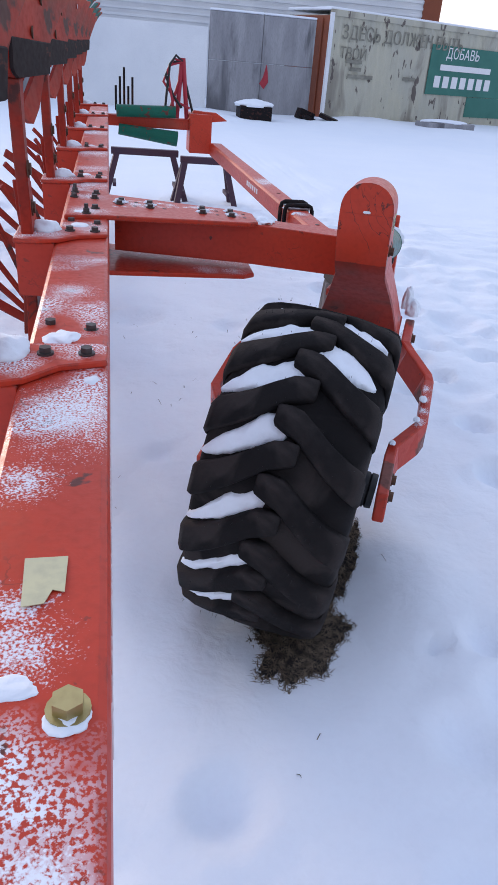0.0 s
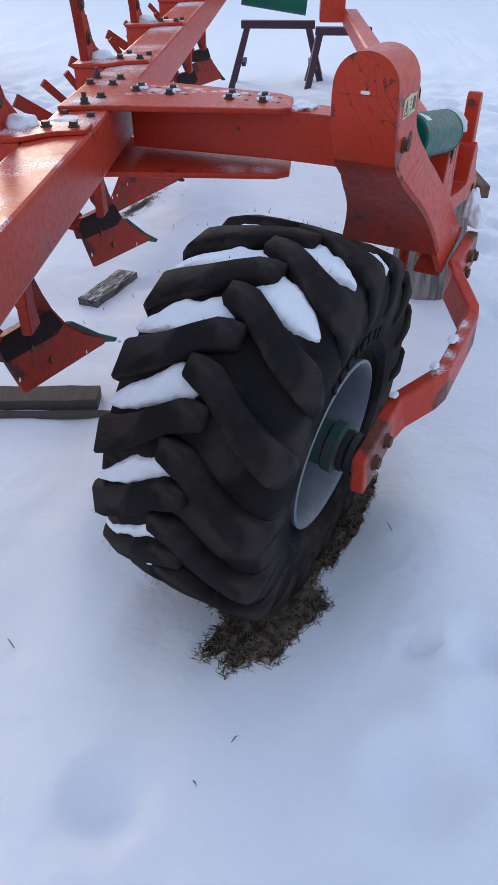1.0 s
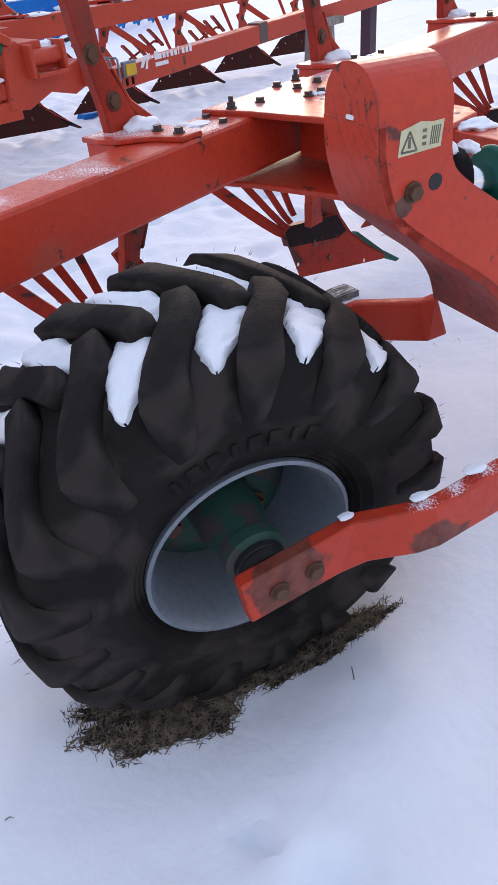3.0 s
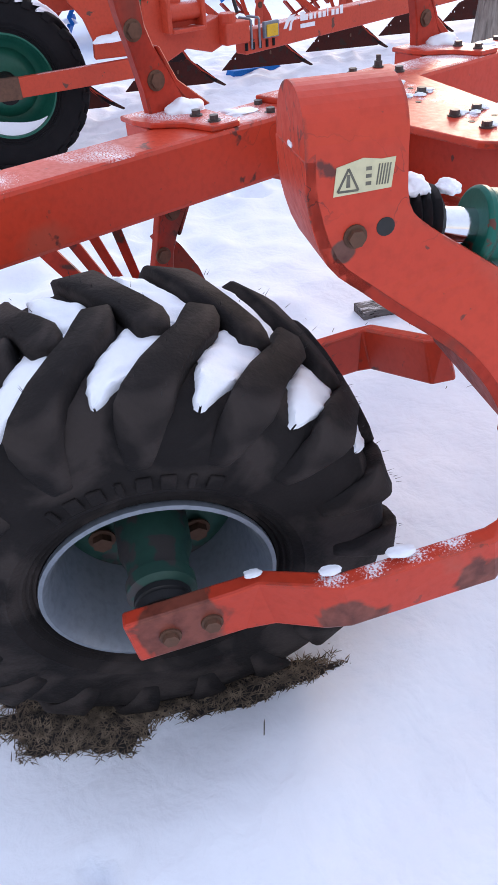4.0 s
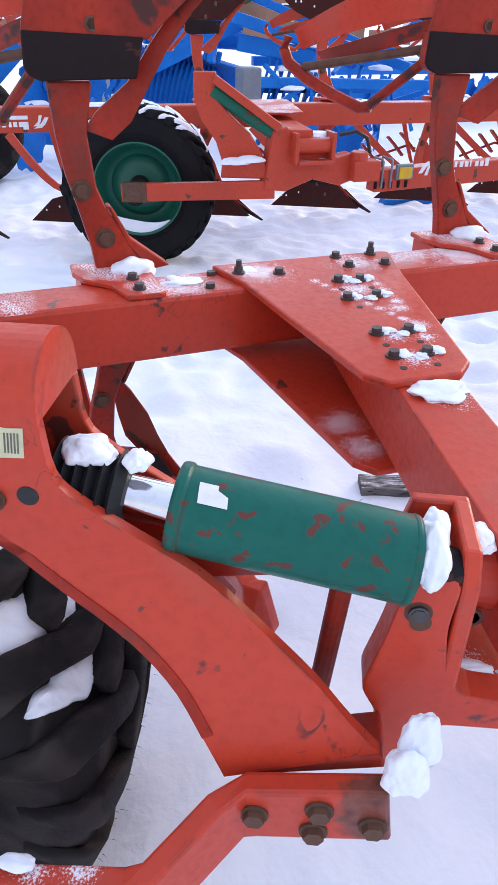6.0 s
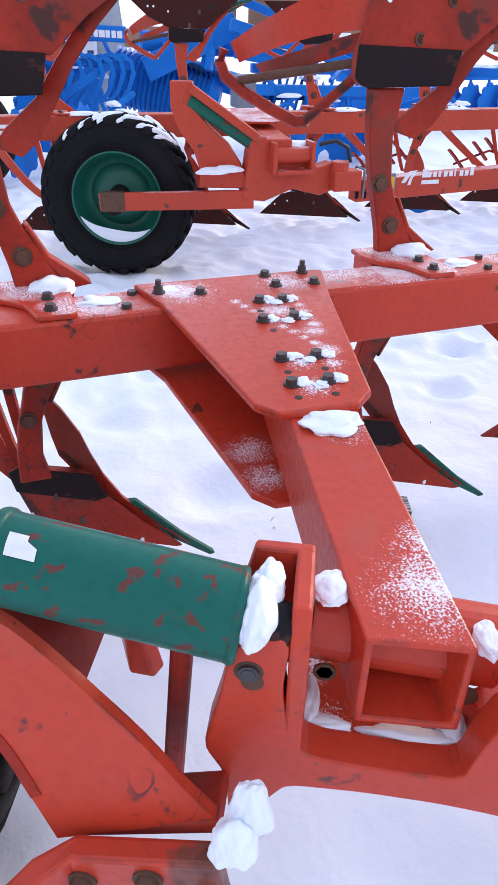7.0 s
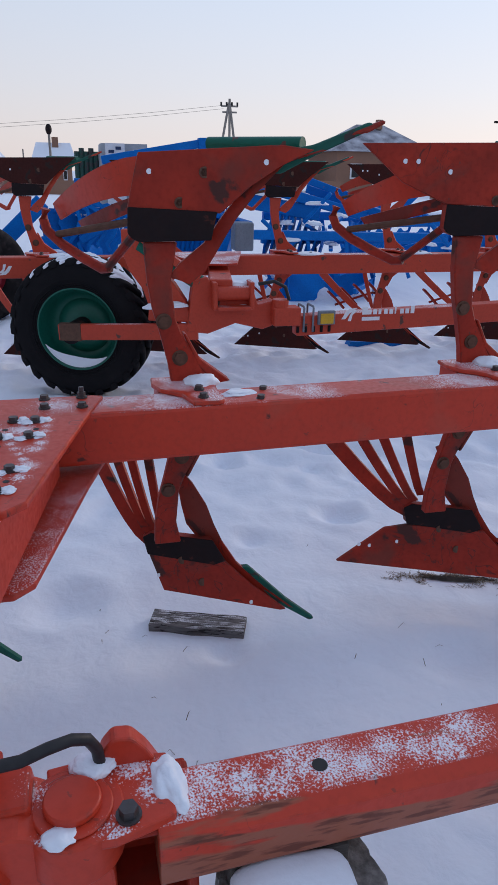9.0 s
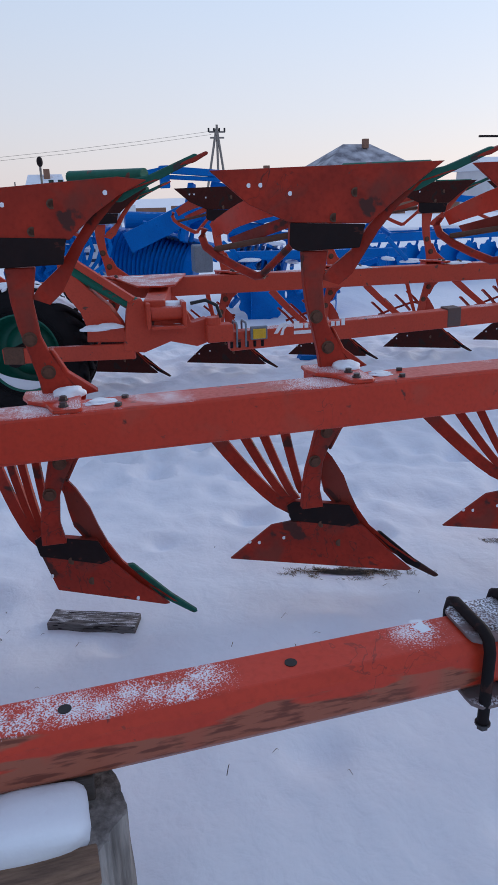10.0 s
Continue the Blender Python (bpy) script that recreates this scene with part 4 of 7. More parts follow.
prism(bm, rounded([(3.025, 0.74), (3.035, 0.80), (3.055, 0.825), (3.085, 0.822), (3.11, 0.79), (3.135, 0.74)]), 0.92, 0.952, lambda u, v, w: kn(w, u, v))
part("clevis", bm, TRAY_PAINT, knuckle, bevel=0.004)
piece("bolt", bolt_mesh("bolt", 0.0145, 0.018, BOLT_STEEL), knuckle, T(kn(1.05, 3.07, 0.772)))
bm = bmesh.new()
prism(bm, [(0.94, 2.97), (0.94, 3.16), (1.065, 3.16), (1.07, 2.97)], 0.565, 0.585, lambda u, v, w: kn(u, v, w))
prism(bm, [(3.03, 0.57), (3.03, 0.755), (3.17, 0.75), (3.17, 0.57)], 0.935, 0.95, lambda u, v, w: kn(w, u, v))
prism(bm, [(0.94, 3.06), (0.94, 3.165), (1.065, 3.165), (1.068, 3.06)], 0.738, 0.751, lambda u, v, w: kn(u, v, w))
prism(bm, [(3.155, 0.57), (3.155, 0.75), (3.172, 0.75), (3.172, 0.57)], 0.94, 1.065, lambda u, v, w: kn(w, u, v))
part("bar_end", bm, ORANGE_WORN, knuckle, bevel=0.005)
bm = bmesh.new()
hose_pts = [(1.03, 2.885, 0.884), (1.018, 2.925, 0.876), (1.003, 2.962, 0.877), (0.988, 2.995, 0.872), (0.972, 3.018, 0.853), (0.96, 3.03, 0.82), (0.955, 3.035, 0.77)]
sweep(bm, [kn(*p) for p in hose_pts], ring(0.0095), up=(1, 0, 0))
hose = part("hose", bm, HOSE, knuckle, "black hydraulic hose", smooth=True)
bm = bmesh.new()
box(bm, (0.034, 0.026, 0.036), T(kn(1.035, 2.874, 0.896)))
rod(bm, kn(1.052, 2.874, 0.902), kn(1.056, 2.874, 0.902), 0.008, 6)
part("hose_fitting", bm, RUSTY, hose, bevel=0.004)
bm = bmesh.new()
box(bm, (0.03, 0.026, 0.018), T(kn(1.037, 2.874, 0.868)))
part("hose_cap", bm, material("turquoise_cap", (0.10, 0.42, 0.36), 0.5), hose, "turquoise plastic cap", bevel=0.004)


def bar(y, side, z):
    return Vector((1.108 - 0.024 * (y - 3.1) + side, y, z + 0.061 + 0.012 * (y - 3.1)))


bm = bmesh.new()
outline = [(-0.065, 0.635), (-0.065, 0.735), (-0.05, 0.75), (0.045, 0.75), (0.065, 0.73), (0.065, 0.65), (0.05, 0.63), (-0.05, 0.63)]
rings = [[bm.verts.new(bar(y, a, z)) for a, z in outline] for y in np.linspace(3.09, 7.4, 12)]
for r0, r1 in zip(rings, rings[1:]):
    for i in range(8):
        bm.faces.new((r0[i], r0[(i + 1) % 8], r1[(i + 1) % 8], r1[i]))
bm.faces.new(rings[0][::-1])
bm.faces.new(rings[-1])
bmesh.ops.recalc_face_normals(bm, faces=bm.faces[:])
BAR_PAINT = orange("orange_bar", frost_at=[(1.10 + 0.02 * math.sin(2.1 * k), 3.08 + 0.05 * k, 0.813, 0.112 - 0.003 * k + 0.02 * math.sin(1.3 * k)) for k in range(12)] + [(1.061, 4.10, 0.823, 0.11), (1.05, 5.2, 0.838, 0.3)], wear_band=(0.735, 0.835, 3.85, 4.6), wear=(0.30, 0.105, 0.06))
steer = part("steering_bar", bm, BAR_PAINT, plough, "long orange bar with rust along its lower edge", bevel=0.004)
for y in (3.36, 3.81, 4.75):
    bm = bmesh.new()
    rod(bm, bar(y, 0.0, 0.744), bar(y, 0.0, 0.7515), 0.013, 16)
    part("bolt_hole", bm, BLACK, steer)
# two U bolts over a saddle
for y in (4.22, 4.33):
    bm = bmesh.new()
    pts = [bar(y, 0.085, 0.56), bar(y, 0.085, 0.74), bar(y, 0.075, 0.765), bar(y, 0.055, 0.775), bar(y, -0.06, 0.775), bar(y, -0.078, 0.765), bar(y, -0.085, 0.74), bar(y, -0.085, 0.56)]
    sweep(bm, pts, ring(0.013), up=(0, 1, 0))
    ub = part("u_bolt", bm, DARK_STEEL, steer, "dark steel U-bolt", smooth=True)
    for s in (-0.085, 0.085):
        piece("nut", BOLT, ub, T(bar(y, s, 0.563)) @ Matrix.Rotation(math.pi, 4, "X"))
SADDLE = material("grey_saddle", (0.17, 0.16, 0.165), 0.6, second=(0.22, 0.06, 0.04), scale=14, frost=0.9, frost_scale=9.0, chips=(0.05, 0.03, 0.03), chip_level=0.6)
for lo, out_ in ((0.752, 0.072), (0.605, 0.098)):
    bm = bmesh.new()
    prism(bm, rounded([(-out_, 4.19), (out_, 4.19), (out_, 4.36), (-out_, 4.36)], 0.12), lo, lo + 0.010, lambda u, v, w: bar(v, u, w))
    part("saddle", bm, SADDLE, steer, "grey saddle dusted with snow" if lo > 0.7 else "", bevel=0.003)

# ---- headstock at the plough's front end ----
bm = bmesh.new()
box(bm, (1.0, 0.13, 0.10), T((0.40, 7.62, 1.0)))
box(bm, (0.22, 0.30, 0.36), T((0.85, 7.62, 0.93)))
prism(bm, [(0.72, 1.05), (0.78, 1.14), (1.0, 1.13), (1.12, 1.06), (0.95, 1.04)], 7.5, 7.56, lambda u, v, w: (u, w, v))
headstock = part("headstock", bm, ORANGE_TOP, plough, "orange headstock at the plough's front", bevel=0.01)
bm = bmesh.new()
rod(bm, (0.03, 7.5, 1.09), (0.60, 7.5, 1.11), 0.055, 20)
part("turning_cylinder", bm, GREEN, headstock, "green hydraulic cylinder")
bm = bmesh.new()
rod(bm, (0.05, 7.48, 0.93), (0.62, 7.48, 0.87), 0.05, 20, 0.07)
part("adjusting_cylinder", bm, GREEN, headstock, "green hydraulic cylinder")
for a, c, r, mt in (((0.62, 7.6, 1.05), (0.66, 7.6, 1.58), 0.022, RED), ((0.72, 7.6, 1.05), (0.67, 7.6, 1.58), 0.022, RED), ((0.56, 7.6, 1.15), (0.65, 7.6, 1.42), 0.014, RED), ((0.78, 7.6, 1.10), (0.69, 7.6, 1.40), 0.012, HOSE)):
    bm = bmesh.new()
    rod(bm, a, c, r, 10)
    part("hose_post", bm, mt, headstock)
for k in range(4):
    bm = bmesh.new()
    sweep(bm, [(0.66, 7.58, 1.55), (0.60 - 0.02 * k, 7.57, 1.60 - 0.03 * k), (0.54 - 0.02 * k, 7.55, 1.52 - 0.05 * k), (0.52 + 0.03 * k, 7.54, 1.35 - 0.05 * k), (0.50 + 0.08 * k, 7.52, 1.15)], ring(0.012, 8), up=(0, 1, 0))
    part("hose", bm, HOSE if k % 2 == 0 else RED, headstock, smooth=True)
for k in range(5):
    bm = bmesh.new()
    rod(bm, (0.03 + 0.04 * k, 7.7, 1.08), (0.03 + 0.04 * k, 7.7, 1.30 + 0.08 * (k % 3)), 0.011, 8)
    part("valve_lever", bm, DARK_STEEL, headstock)
# stickers and marks on the main beam and the bar
bm = bmesh.new()
prism(bm, [(-0.145, 0.578), (-0.120, 0.582), (-0.112, 0.605), (-0.098, 0.600), (-0.097, 0.667), (-0.149, 0.666)], top_z(0.7) + 0.001, top_z(0.7) + 0.002, lambda u, v, w: (u, v, w))
part("sticker", bm, STICKER, plough, "torn cream sticker on the beam")
bm = bmesh.new()
face = lambda u, v, w: (w, u, v)
for y, z0, z1, lean in ((1.02, 0.875, 0.958, 0.05), (0.985, 0.875, 0.925, -0.04), (0.935, 0.875, 0.928, 0.03), (0.915, 0.875, 0.928, -0.02), (0.875, 0.875, 0.928, 0.0), (0.855, 0.875, 0.928, 0.0), (0.82, 0.875, 0.928, 0.02), (0.78, 0.875, 0.928, 0.0), (0.755, 0.875, 0.928, 0.0), (0.715, 0.875, 0.928, 0.0), (0.69, 0.875, 0.928, 0.0), (0.65, 0.872, 0.955, 0.0), (0.61, 0.875, 0.928, 0.0), (0.585, 0.875, 0.928, 0.0), (0.545, 0.875, 0.928, 0.0), (0.505, 0.875, 0.928, 0.0), (0.48, 0.872, 0.955, 0.0),
                       (1.06, 0.948, 0.982, 0.01), (1.04, 0.948, 0.982, 0.01), (1.005, 0.948, 0.982, 0.01), (0.985, 0.948, 0.982, 0.0), (0.935, 0.948, 0.982, 0.0), (0.90, 0.948, 0.982, 0.0), (0.882, 0.948, 0.982, 0.0), (0.855, 0.948, 0.982, 0.0), (0.837, 0.948, 0.982, 0.0)):
    prism(bm, [(y, z0), (y + 0.008, z0), (y + 0.008 + lean, z1), (y + lean, z1)], -0.0465, -0.0445, face)
    part("lettering", bm, WHITE, plough, "worn white lettering bar on the beam's side")
    bm = bmesh.new()
prism(bm, [(1.06, 0.88), (1.20, 0.895), (1.30, 0.925), (1.32, 0.94), (1.19, 0.91), (1.06, 0.892)], -0.0465, -0.0445, face)
prism(bm, [(1.06, 0.915), (1.13, 0.925), (1.22, 0.955), (1.24, 0.97), (1.13, 0.94), (1.06, 0.93)], -0.0465, -0.0445, face)
part("logo", bm, WHITE, plough, "white swoosh mark")
for k in range(6):
    y = 5.1 + 0.07 * k
    bm = bmesh.new()
    prism(bm, [(y, 0.675), (y + 0.045, 0.675), (y + 0.045, 0.71), (y, 0.71)], -0.0665, -0.0655, lambda u, v, w: bar(u, w, v))
    part("lettering", bm, WHITE, steer, "white lettering bar")

# ---- tyre and wheel ----
def lug_mesh(R, h, sign, sweep_deg, width, short=False, mat=RUBBER):
    """One slanted tyre lug from the middle of the tread over the shoulder, at angle 0."""
    b = bmesh.new()
    rows = []
    path = [(-0.20, -0.03, 1.0, 0.93, 0.62), (-0.04, 0.02, 1.0, 0.93, 0.84), (0.12, 0.10, 1.0, 0.93, 0.92), (0.32, 0.34, 0.998, 0.93, 0.95), (0.55, 0.62, 0.992, 0.925, 0.98), (0.80, 0.86, 0.98, 0.91, 1.05), (0.96, 0.98, 0.96, 0.89, 1.1), (1.03, 1.04, 0.91, 0.85, 1.05), (1.05, 1.08, 0.84, 0.80, 0.95), (1.055, 1.12, 0.76, 0.745, 0.8), (1.035, 1.16, 0.69, 0.685, 0.6)]
    if short:
        path = path[:7] + [(1.0, 1.0, 0.90, 0.88, 1.0)]
    for x, s, top, low, wd in path:
        a, hw = radians(sweep_deg) * s, width * wd / 2 / R
        inner = max(0.0, x - 0.05) if x > 1 else x
        row = []
        for da, rr, xx in ((-hw * 1.12, low, inner), (-hw, top, x), (hw, top, x), (hw * 1.12, low, inner)):
            row.append(b.verts.new((sign * xx * h, R * rr * math.cos(a + da), R * rr * math.sin(a + da))))
        rows.append(row)
    for r0, r1 in zip(rows, rows[1:]):
        for i in range(4):
            b.faces.new((r0[i], r0[(i + 1) % 4], r1[(i + 1) % 4], r1[i]))
    b.faces.new(rows[0])
    b.faces.new(rows[-1][::-1])
    bmesh.ops.recalc_face_normals(b, faces=b.faces[:])
    bmesh.ops.bevel(b, geom=[e for e in b.edges if len(e.link_faces) == 2 and e.calc_face_angle(0) > 0.7], offset=0.005, segments=1, affect="EDGES", clamp_overlap=True)
    return mesh_of(b, "lug", mat, smooth=True)


def tread_snow(R, h, sign, sweep_deg, a0, pitch, s0, s1, seed, fill, lift=0.0):
    """Snow packed in the groove behind a lug, with a soft uneven edge; fill is the share of the groove's width."""
    b = bmesh.new()
    n = 44
    rows = []
    cols = (-1.14, -1.04, -0.9, -0.68, -0.42, -0.14, 0.14, 0.42, 0.68, 0.9, 1.04, 1.14)
    for k in range(n + 1):
        t = k / n
        s = s0 + (s1 - s0) * t
        x = 0.02 + 0.98 * s
        room = pitch / 2 - (0.082 if pitch > 0.33 else 0.062)
        mid = a0 + radians(sweep_deg) * s + pitch / 2 + (1 - fill) * room * 0.9
        tip = min(1, 0.42 + 5 * t, 0.04 + 1.55 * (1 - t) ** 0.6) * (0.35 + 0.65 * fill)
        j1 = 0.42 * noise.noise((seed, t * 5.0, 1)) + 0.10 * noise.noise((seed, t * 17, 3))
        j2 = 0.30 * noise.noise((seed, t * 5.5, 9)) + 0.10 * noise.noise((seed, t * 19, 5))
        rr = R * (0.932 - (0.03 * min(1, max(0, s - 0.72) / 0.28)) - 0.28 * max(0, s - 1)) + 0.004 + 0.008 * fill + lift
        row = []
        for f in cols:
            w = room * tip * (f + (j1 * min(1, -2 * f) if f < 0 else j2 * min(1, 2 * f)))
            q = rr - 0.014 * max(0, (abs(f) - 0.72) / 0.42) ** 2 + 0.006 * noise.noise((seed + f * 1.3, t * 7, 2)) + 0.002 * noise.noise((seed + f * 5, t * 24, 7)) - 0.007 * abs(2 * t - 1) ** 4
            row.append(b.verts.new((sign * (min(x, 1.0) + 0.18 * min(0.15, max(0, s - 1))) * h, q * math.cos(mid + w), q * math.sin(mid + w))))
        rows.append(row)
    for r0, r1 in zip(rows, rows[1:]):
        for i in range(len(cols) - 1):
            b.faces.new((r0[i], r0[i + 1], r1[i + 1], r1[i]))
    bmesh.ops.recalc_face_normals(b, faces=b.faces[:])
    return b


def tyre(owner, m, R, w, rim_r, lugs, label, width=0.068, slant=25, short=False, mat=RUBBER):
    """A tyre round the x axis with slanted lugs that are parts of their own."""
    h = w / 2
    bm = bmesh.new()
    lathe(bm, [(rim_r - 0.01, h * 0.76), (rim_r + 0.010, h * 0.88), (rim_r + 0.016, h * 0.86), (rim_r + 0.022, h * 0.91), (rim_r + 0.028, h * 0.89), (rim_r + 0.034, h * 0.945), (rim_r + 0.04, h * 0.93), (rim_r + 0.06, h * 1.0), (rim_r + 0.066, h * 0.985), (R * 0.76, h * 1.03), (R * 0.84, h * 1.0), (R * 0.90, h * 0.93), (R * 0.925, h * 0.8), (R * 0.93, h * 0.5), (R * 0.935, 0),
               (R * 0.93, -h * 0.5), (R * 0.925, -h * 0.8), (R * 0.90, -h * 0.93), (R * 0.84, -h), (R * 0.76, -h * 1.03), (rim_r + 0.06, -h), (rim_r + 0.02, -h * 0.9), (rim_r - 0.01, -h * 0.76)], 96)
    t = part("tyre", bm, mat, owner, label, smooth=True, m=m)
    pitch = 2 * math.pi / lugs
    for sign in (1, -1):
        me = lug_mesh(R, h, sign, slant, width, short, mat)
        for k in range(lugs):
            piece("lug", me, t, m @ Matrix.Rotation(k * pitch + (pitch / 2 if sign < 0 else 0), 4, "X"))
    return t


TR, TW, LUGS, SLANT = 0.480, 0.40, 17, 15
wheel_m = WH @ T((0.0, 0.0, 0.515)) @ Matrix.Rotation(radians(5.3), 4, "Y") @ Matrix.Rotation(radians(8.3), 4, "X")
tyre_near = tyre(plough, wheel_m, TR, TW, 0.215, LUGS, "black flotation tyre with deep slanted lugs", 0.080, SLANT)
PITCH, TURN = 2 * math.pi / LUGS, radians(8.3)
for k in range(LUGS):
    for sign in (1, -1):
        a = k * PITCH + (PITCH / 2 if sign < 0 else 0)
        height = math.sin(a + 0.3 + TURN)
        back = -math.cos(a + 0.3 + TURN)
        if height > 0.1 or (sign < 0 and back > 0.5 and height > -0.6):
            if sign > 0:
                s0, s1, full = -0.20 + 0.06 * rnd.random(), 0.84 + 0.14 * rnd.random(), 1.0 if height > 0.5 else 0.62
            else:
                s0, s1, full = -0.10, 0.98, 0.75 if height > 0.6 else 0.45 if height > 0 else 0.25
            if sign > 0 and back > 0.62:
                continue
            part("packed_snow", tread_snow(TR, TW / 2, sign, SLANT, a, PITCH, s0, s1, k * 3.1 + sign, full), SNOW, tyre_near, "white snow packed in the tread", smooth=True, m=wheel_m)
# moulding hairs left on the lugs
rh = random.Random(21)
verts, faces = [], []
for k in range(LUGS):
    for sign in (1, -1):
        a0 = k * PITCH + (PITCH / 2 if sign < 0 else 0)
        for q in range(9):
            s = rh.uniform(0.05, 1.0)
            a = a0 + radians(SLANT) * s + rh.choice((-1, 1)) * 0.075 * rh.uniform(0.6, 1.0)
            x, r = sign * TW / 2 * min(1.0, s * 1.02), TR * (0.999 - 0.04 * max(0, s - 0.75) / 0.25)
            out = Vector((sign * 0.5 * max(0, s - 0.6), math.cos(a), math.sin(a))).normalized()
            ln_ = rh.uniform(0.007, 0.016)
            p = Vector((x, r * math.cos(a), r * math.sin(a)))
            side = Vector((0.0006, 0, 0))
            turn = out.cross(Vector((1, 0, 0))).normalized() * 0.0006
            i = len(verts)
            bend = Vector((rh.uniform(-1, 1), rh.uniform(-1, 1), rh.uniform(-1, 1))) * 0.003
            verts += [p - side - turn, p + side - turn, p + turn, p + out * ln_ + bend]
            faces += [(i, i + 1, i + 3), (i + 1, i + 2, i + 3), (i + 2, i, i + 3)]
me = bpy.data.meshes.new("rubber_hairs")
me.from_pydata([tuple(v) for v in verts], [], faces)
me.materials.append(HOSE)
tagged(piece("rubber_hairs", me, tyre_near, wheel_m), "fine rubber hairs on the lugs", kind="stuff")
# raised marks on the sidewall
for k in range(8):
    a = radians(58 + 7.5 * k)
    bm = bmesh.new()
    box(bm, (0.006, 0.030, 0.012 if k % 3 == 1 else 0.026), Matrix.Rotation(a, 4, "X") @ T((TW / 2 * 1.012, 0.295, 0)))
    part("sidewall_mark", bm, RUBBER, tyre_near, m=wheel_m, bevel=0.003)
bm = bmesh.new()
lathe(bm, [(0.208, 0.150), (0.222, 0.176), (0.222, 0.186), (0.214, 0.188), (0.205, 0.176), (0.200, 0.15), (0.190, 0.12), (0.186, 0.03), (0.180, -0.02), (0.178, -0.05)], 56)
rim = part("rim", bm, RIM, tyre_near, "grey painted steel rim with scratches", smooth=True, m=wheel_m)
bm = bmesh.new()
lathe(bm, [(0.186, -0.02), (0.17, 0.0), (0.13, 0.005), (0.10, -0.01), (0.0, -0.01)], 48)
part("disc", bm, GREEN_WORN, rim, "dark green wheel disc", smooth=True, m=wheel_m)
for k in range(6):
    piece("wheel_nut", BIG_BOLT, rim, wheel_m @ Matrix.Rotation(radians(60 * k + 15), 4, "X") @ T((0.003, 0.115, 0)) @ FACE_X)
bm = bmesh.new()
lathe(bm, [(0.0, -0.01), (0.075, -0.01), (0.072, 0.10), (0.06, 0.13), (0.058, 0.17), (0.066, 0.175), (0.066, 0.20), (0.048, 0.21), (0.046, 0.245), (0.0, 0.248)], 36)
part("hub", bm, GREEN_WORN, tyre_near, "dark green wheel hub", smooth=True, m=wheel_m)
bm = bmesh.new()
lathe(bm, [(0.046, 0.205), (0.054, 0.21), (0.054, 0.222), (0.048, 0.226), (0.054, 0.230), (0.052, 0.247)], 32)
part("axle_seal", bm, HOSE, tyre_near, smooth=True, m=wheel_m)

# ---- the far plough ----
far = thing("plough", (-4.15, 5, 0.05), "second orange reversible plough standing behind in the snow", "plough")
bm = bmesh.new()
box(bm, (0.15, 9.2, 0.165), T((-4.15, 5.6, 0.965)))
part("main_beam", bm, FAR_ORANGE, far, bevel=0.01)
build_bodies(far, -4.15, 0.965, [1.65 + 1.05 * k for k in range(8)], [True] * 8, 0.004, True)
# its steering bar with clamp, reflector and lettering
bm = bmesh.new()
box(bm, (0.12, 4.6, 0.145), T((-2.930, 6.87, 0.760)) @ Matrix.Rotation(radians(2.0), 4, "X"))
fbar = part("steering_bar", bm, FAR_ORANGE, far, bevel=0.01)
bm = bmesh.new()
box(bm, (0.128, 0.12, 0.152), T((-2.930, 6.43, 0.755)) @ Matrix.Rotation(radians(2.0), 4, "X"))
part("grey_clamp", bm, material("grey_band", (0.10, 0.075, 0.07), 0.6, second=(0.16, 0.07, 0.05), scale=12), fbar, bevel=0.006)
for y in (4.62, 4.69):
    bm = bmesh.new()
    sweep(bm, [(-2.86, y, 0.64), (-2.86, y, 0.81), (-2.87, y, 0.82), (-2.99, y, 0.82), (-3.00, y, 0.81), (-3.00, y, 0.64)], ring(0.008, 8), up=(0, 1, 0))
    part("u_bolt", bm, RIM, fbar, smooth=True)
bm = bmesh.new()
box(bm, (0.03, 0.13, 0.10), T((-2.860, 4.79, 0.740)))
lampf = part("reflector_frame", bm, RIM, fbar, bevel=0.005)
bm = bmesh.new()
box(bm, (0.012, 0.10, 0.075), T((-2.840, 4.79, 0.735)))
part("reflector", bm, YELLOW, lampf, "yellow reflector", bevel=0.008)
for k in range(5):
    bm = bmesh.new()
    rod(bm, (-2.87, 4.58 + 0.06 * k, 0.635), (-2.87, 4.58 + 0.06 * k, 0.68), 0.012, 8)
    part("clamp_nut", bm, DARK_STEEL, fbar)


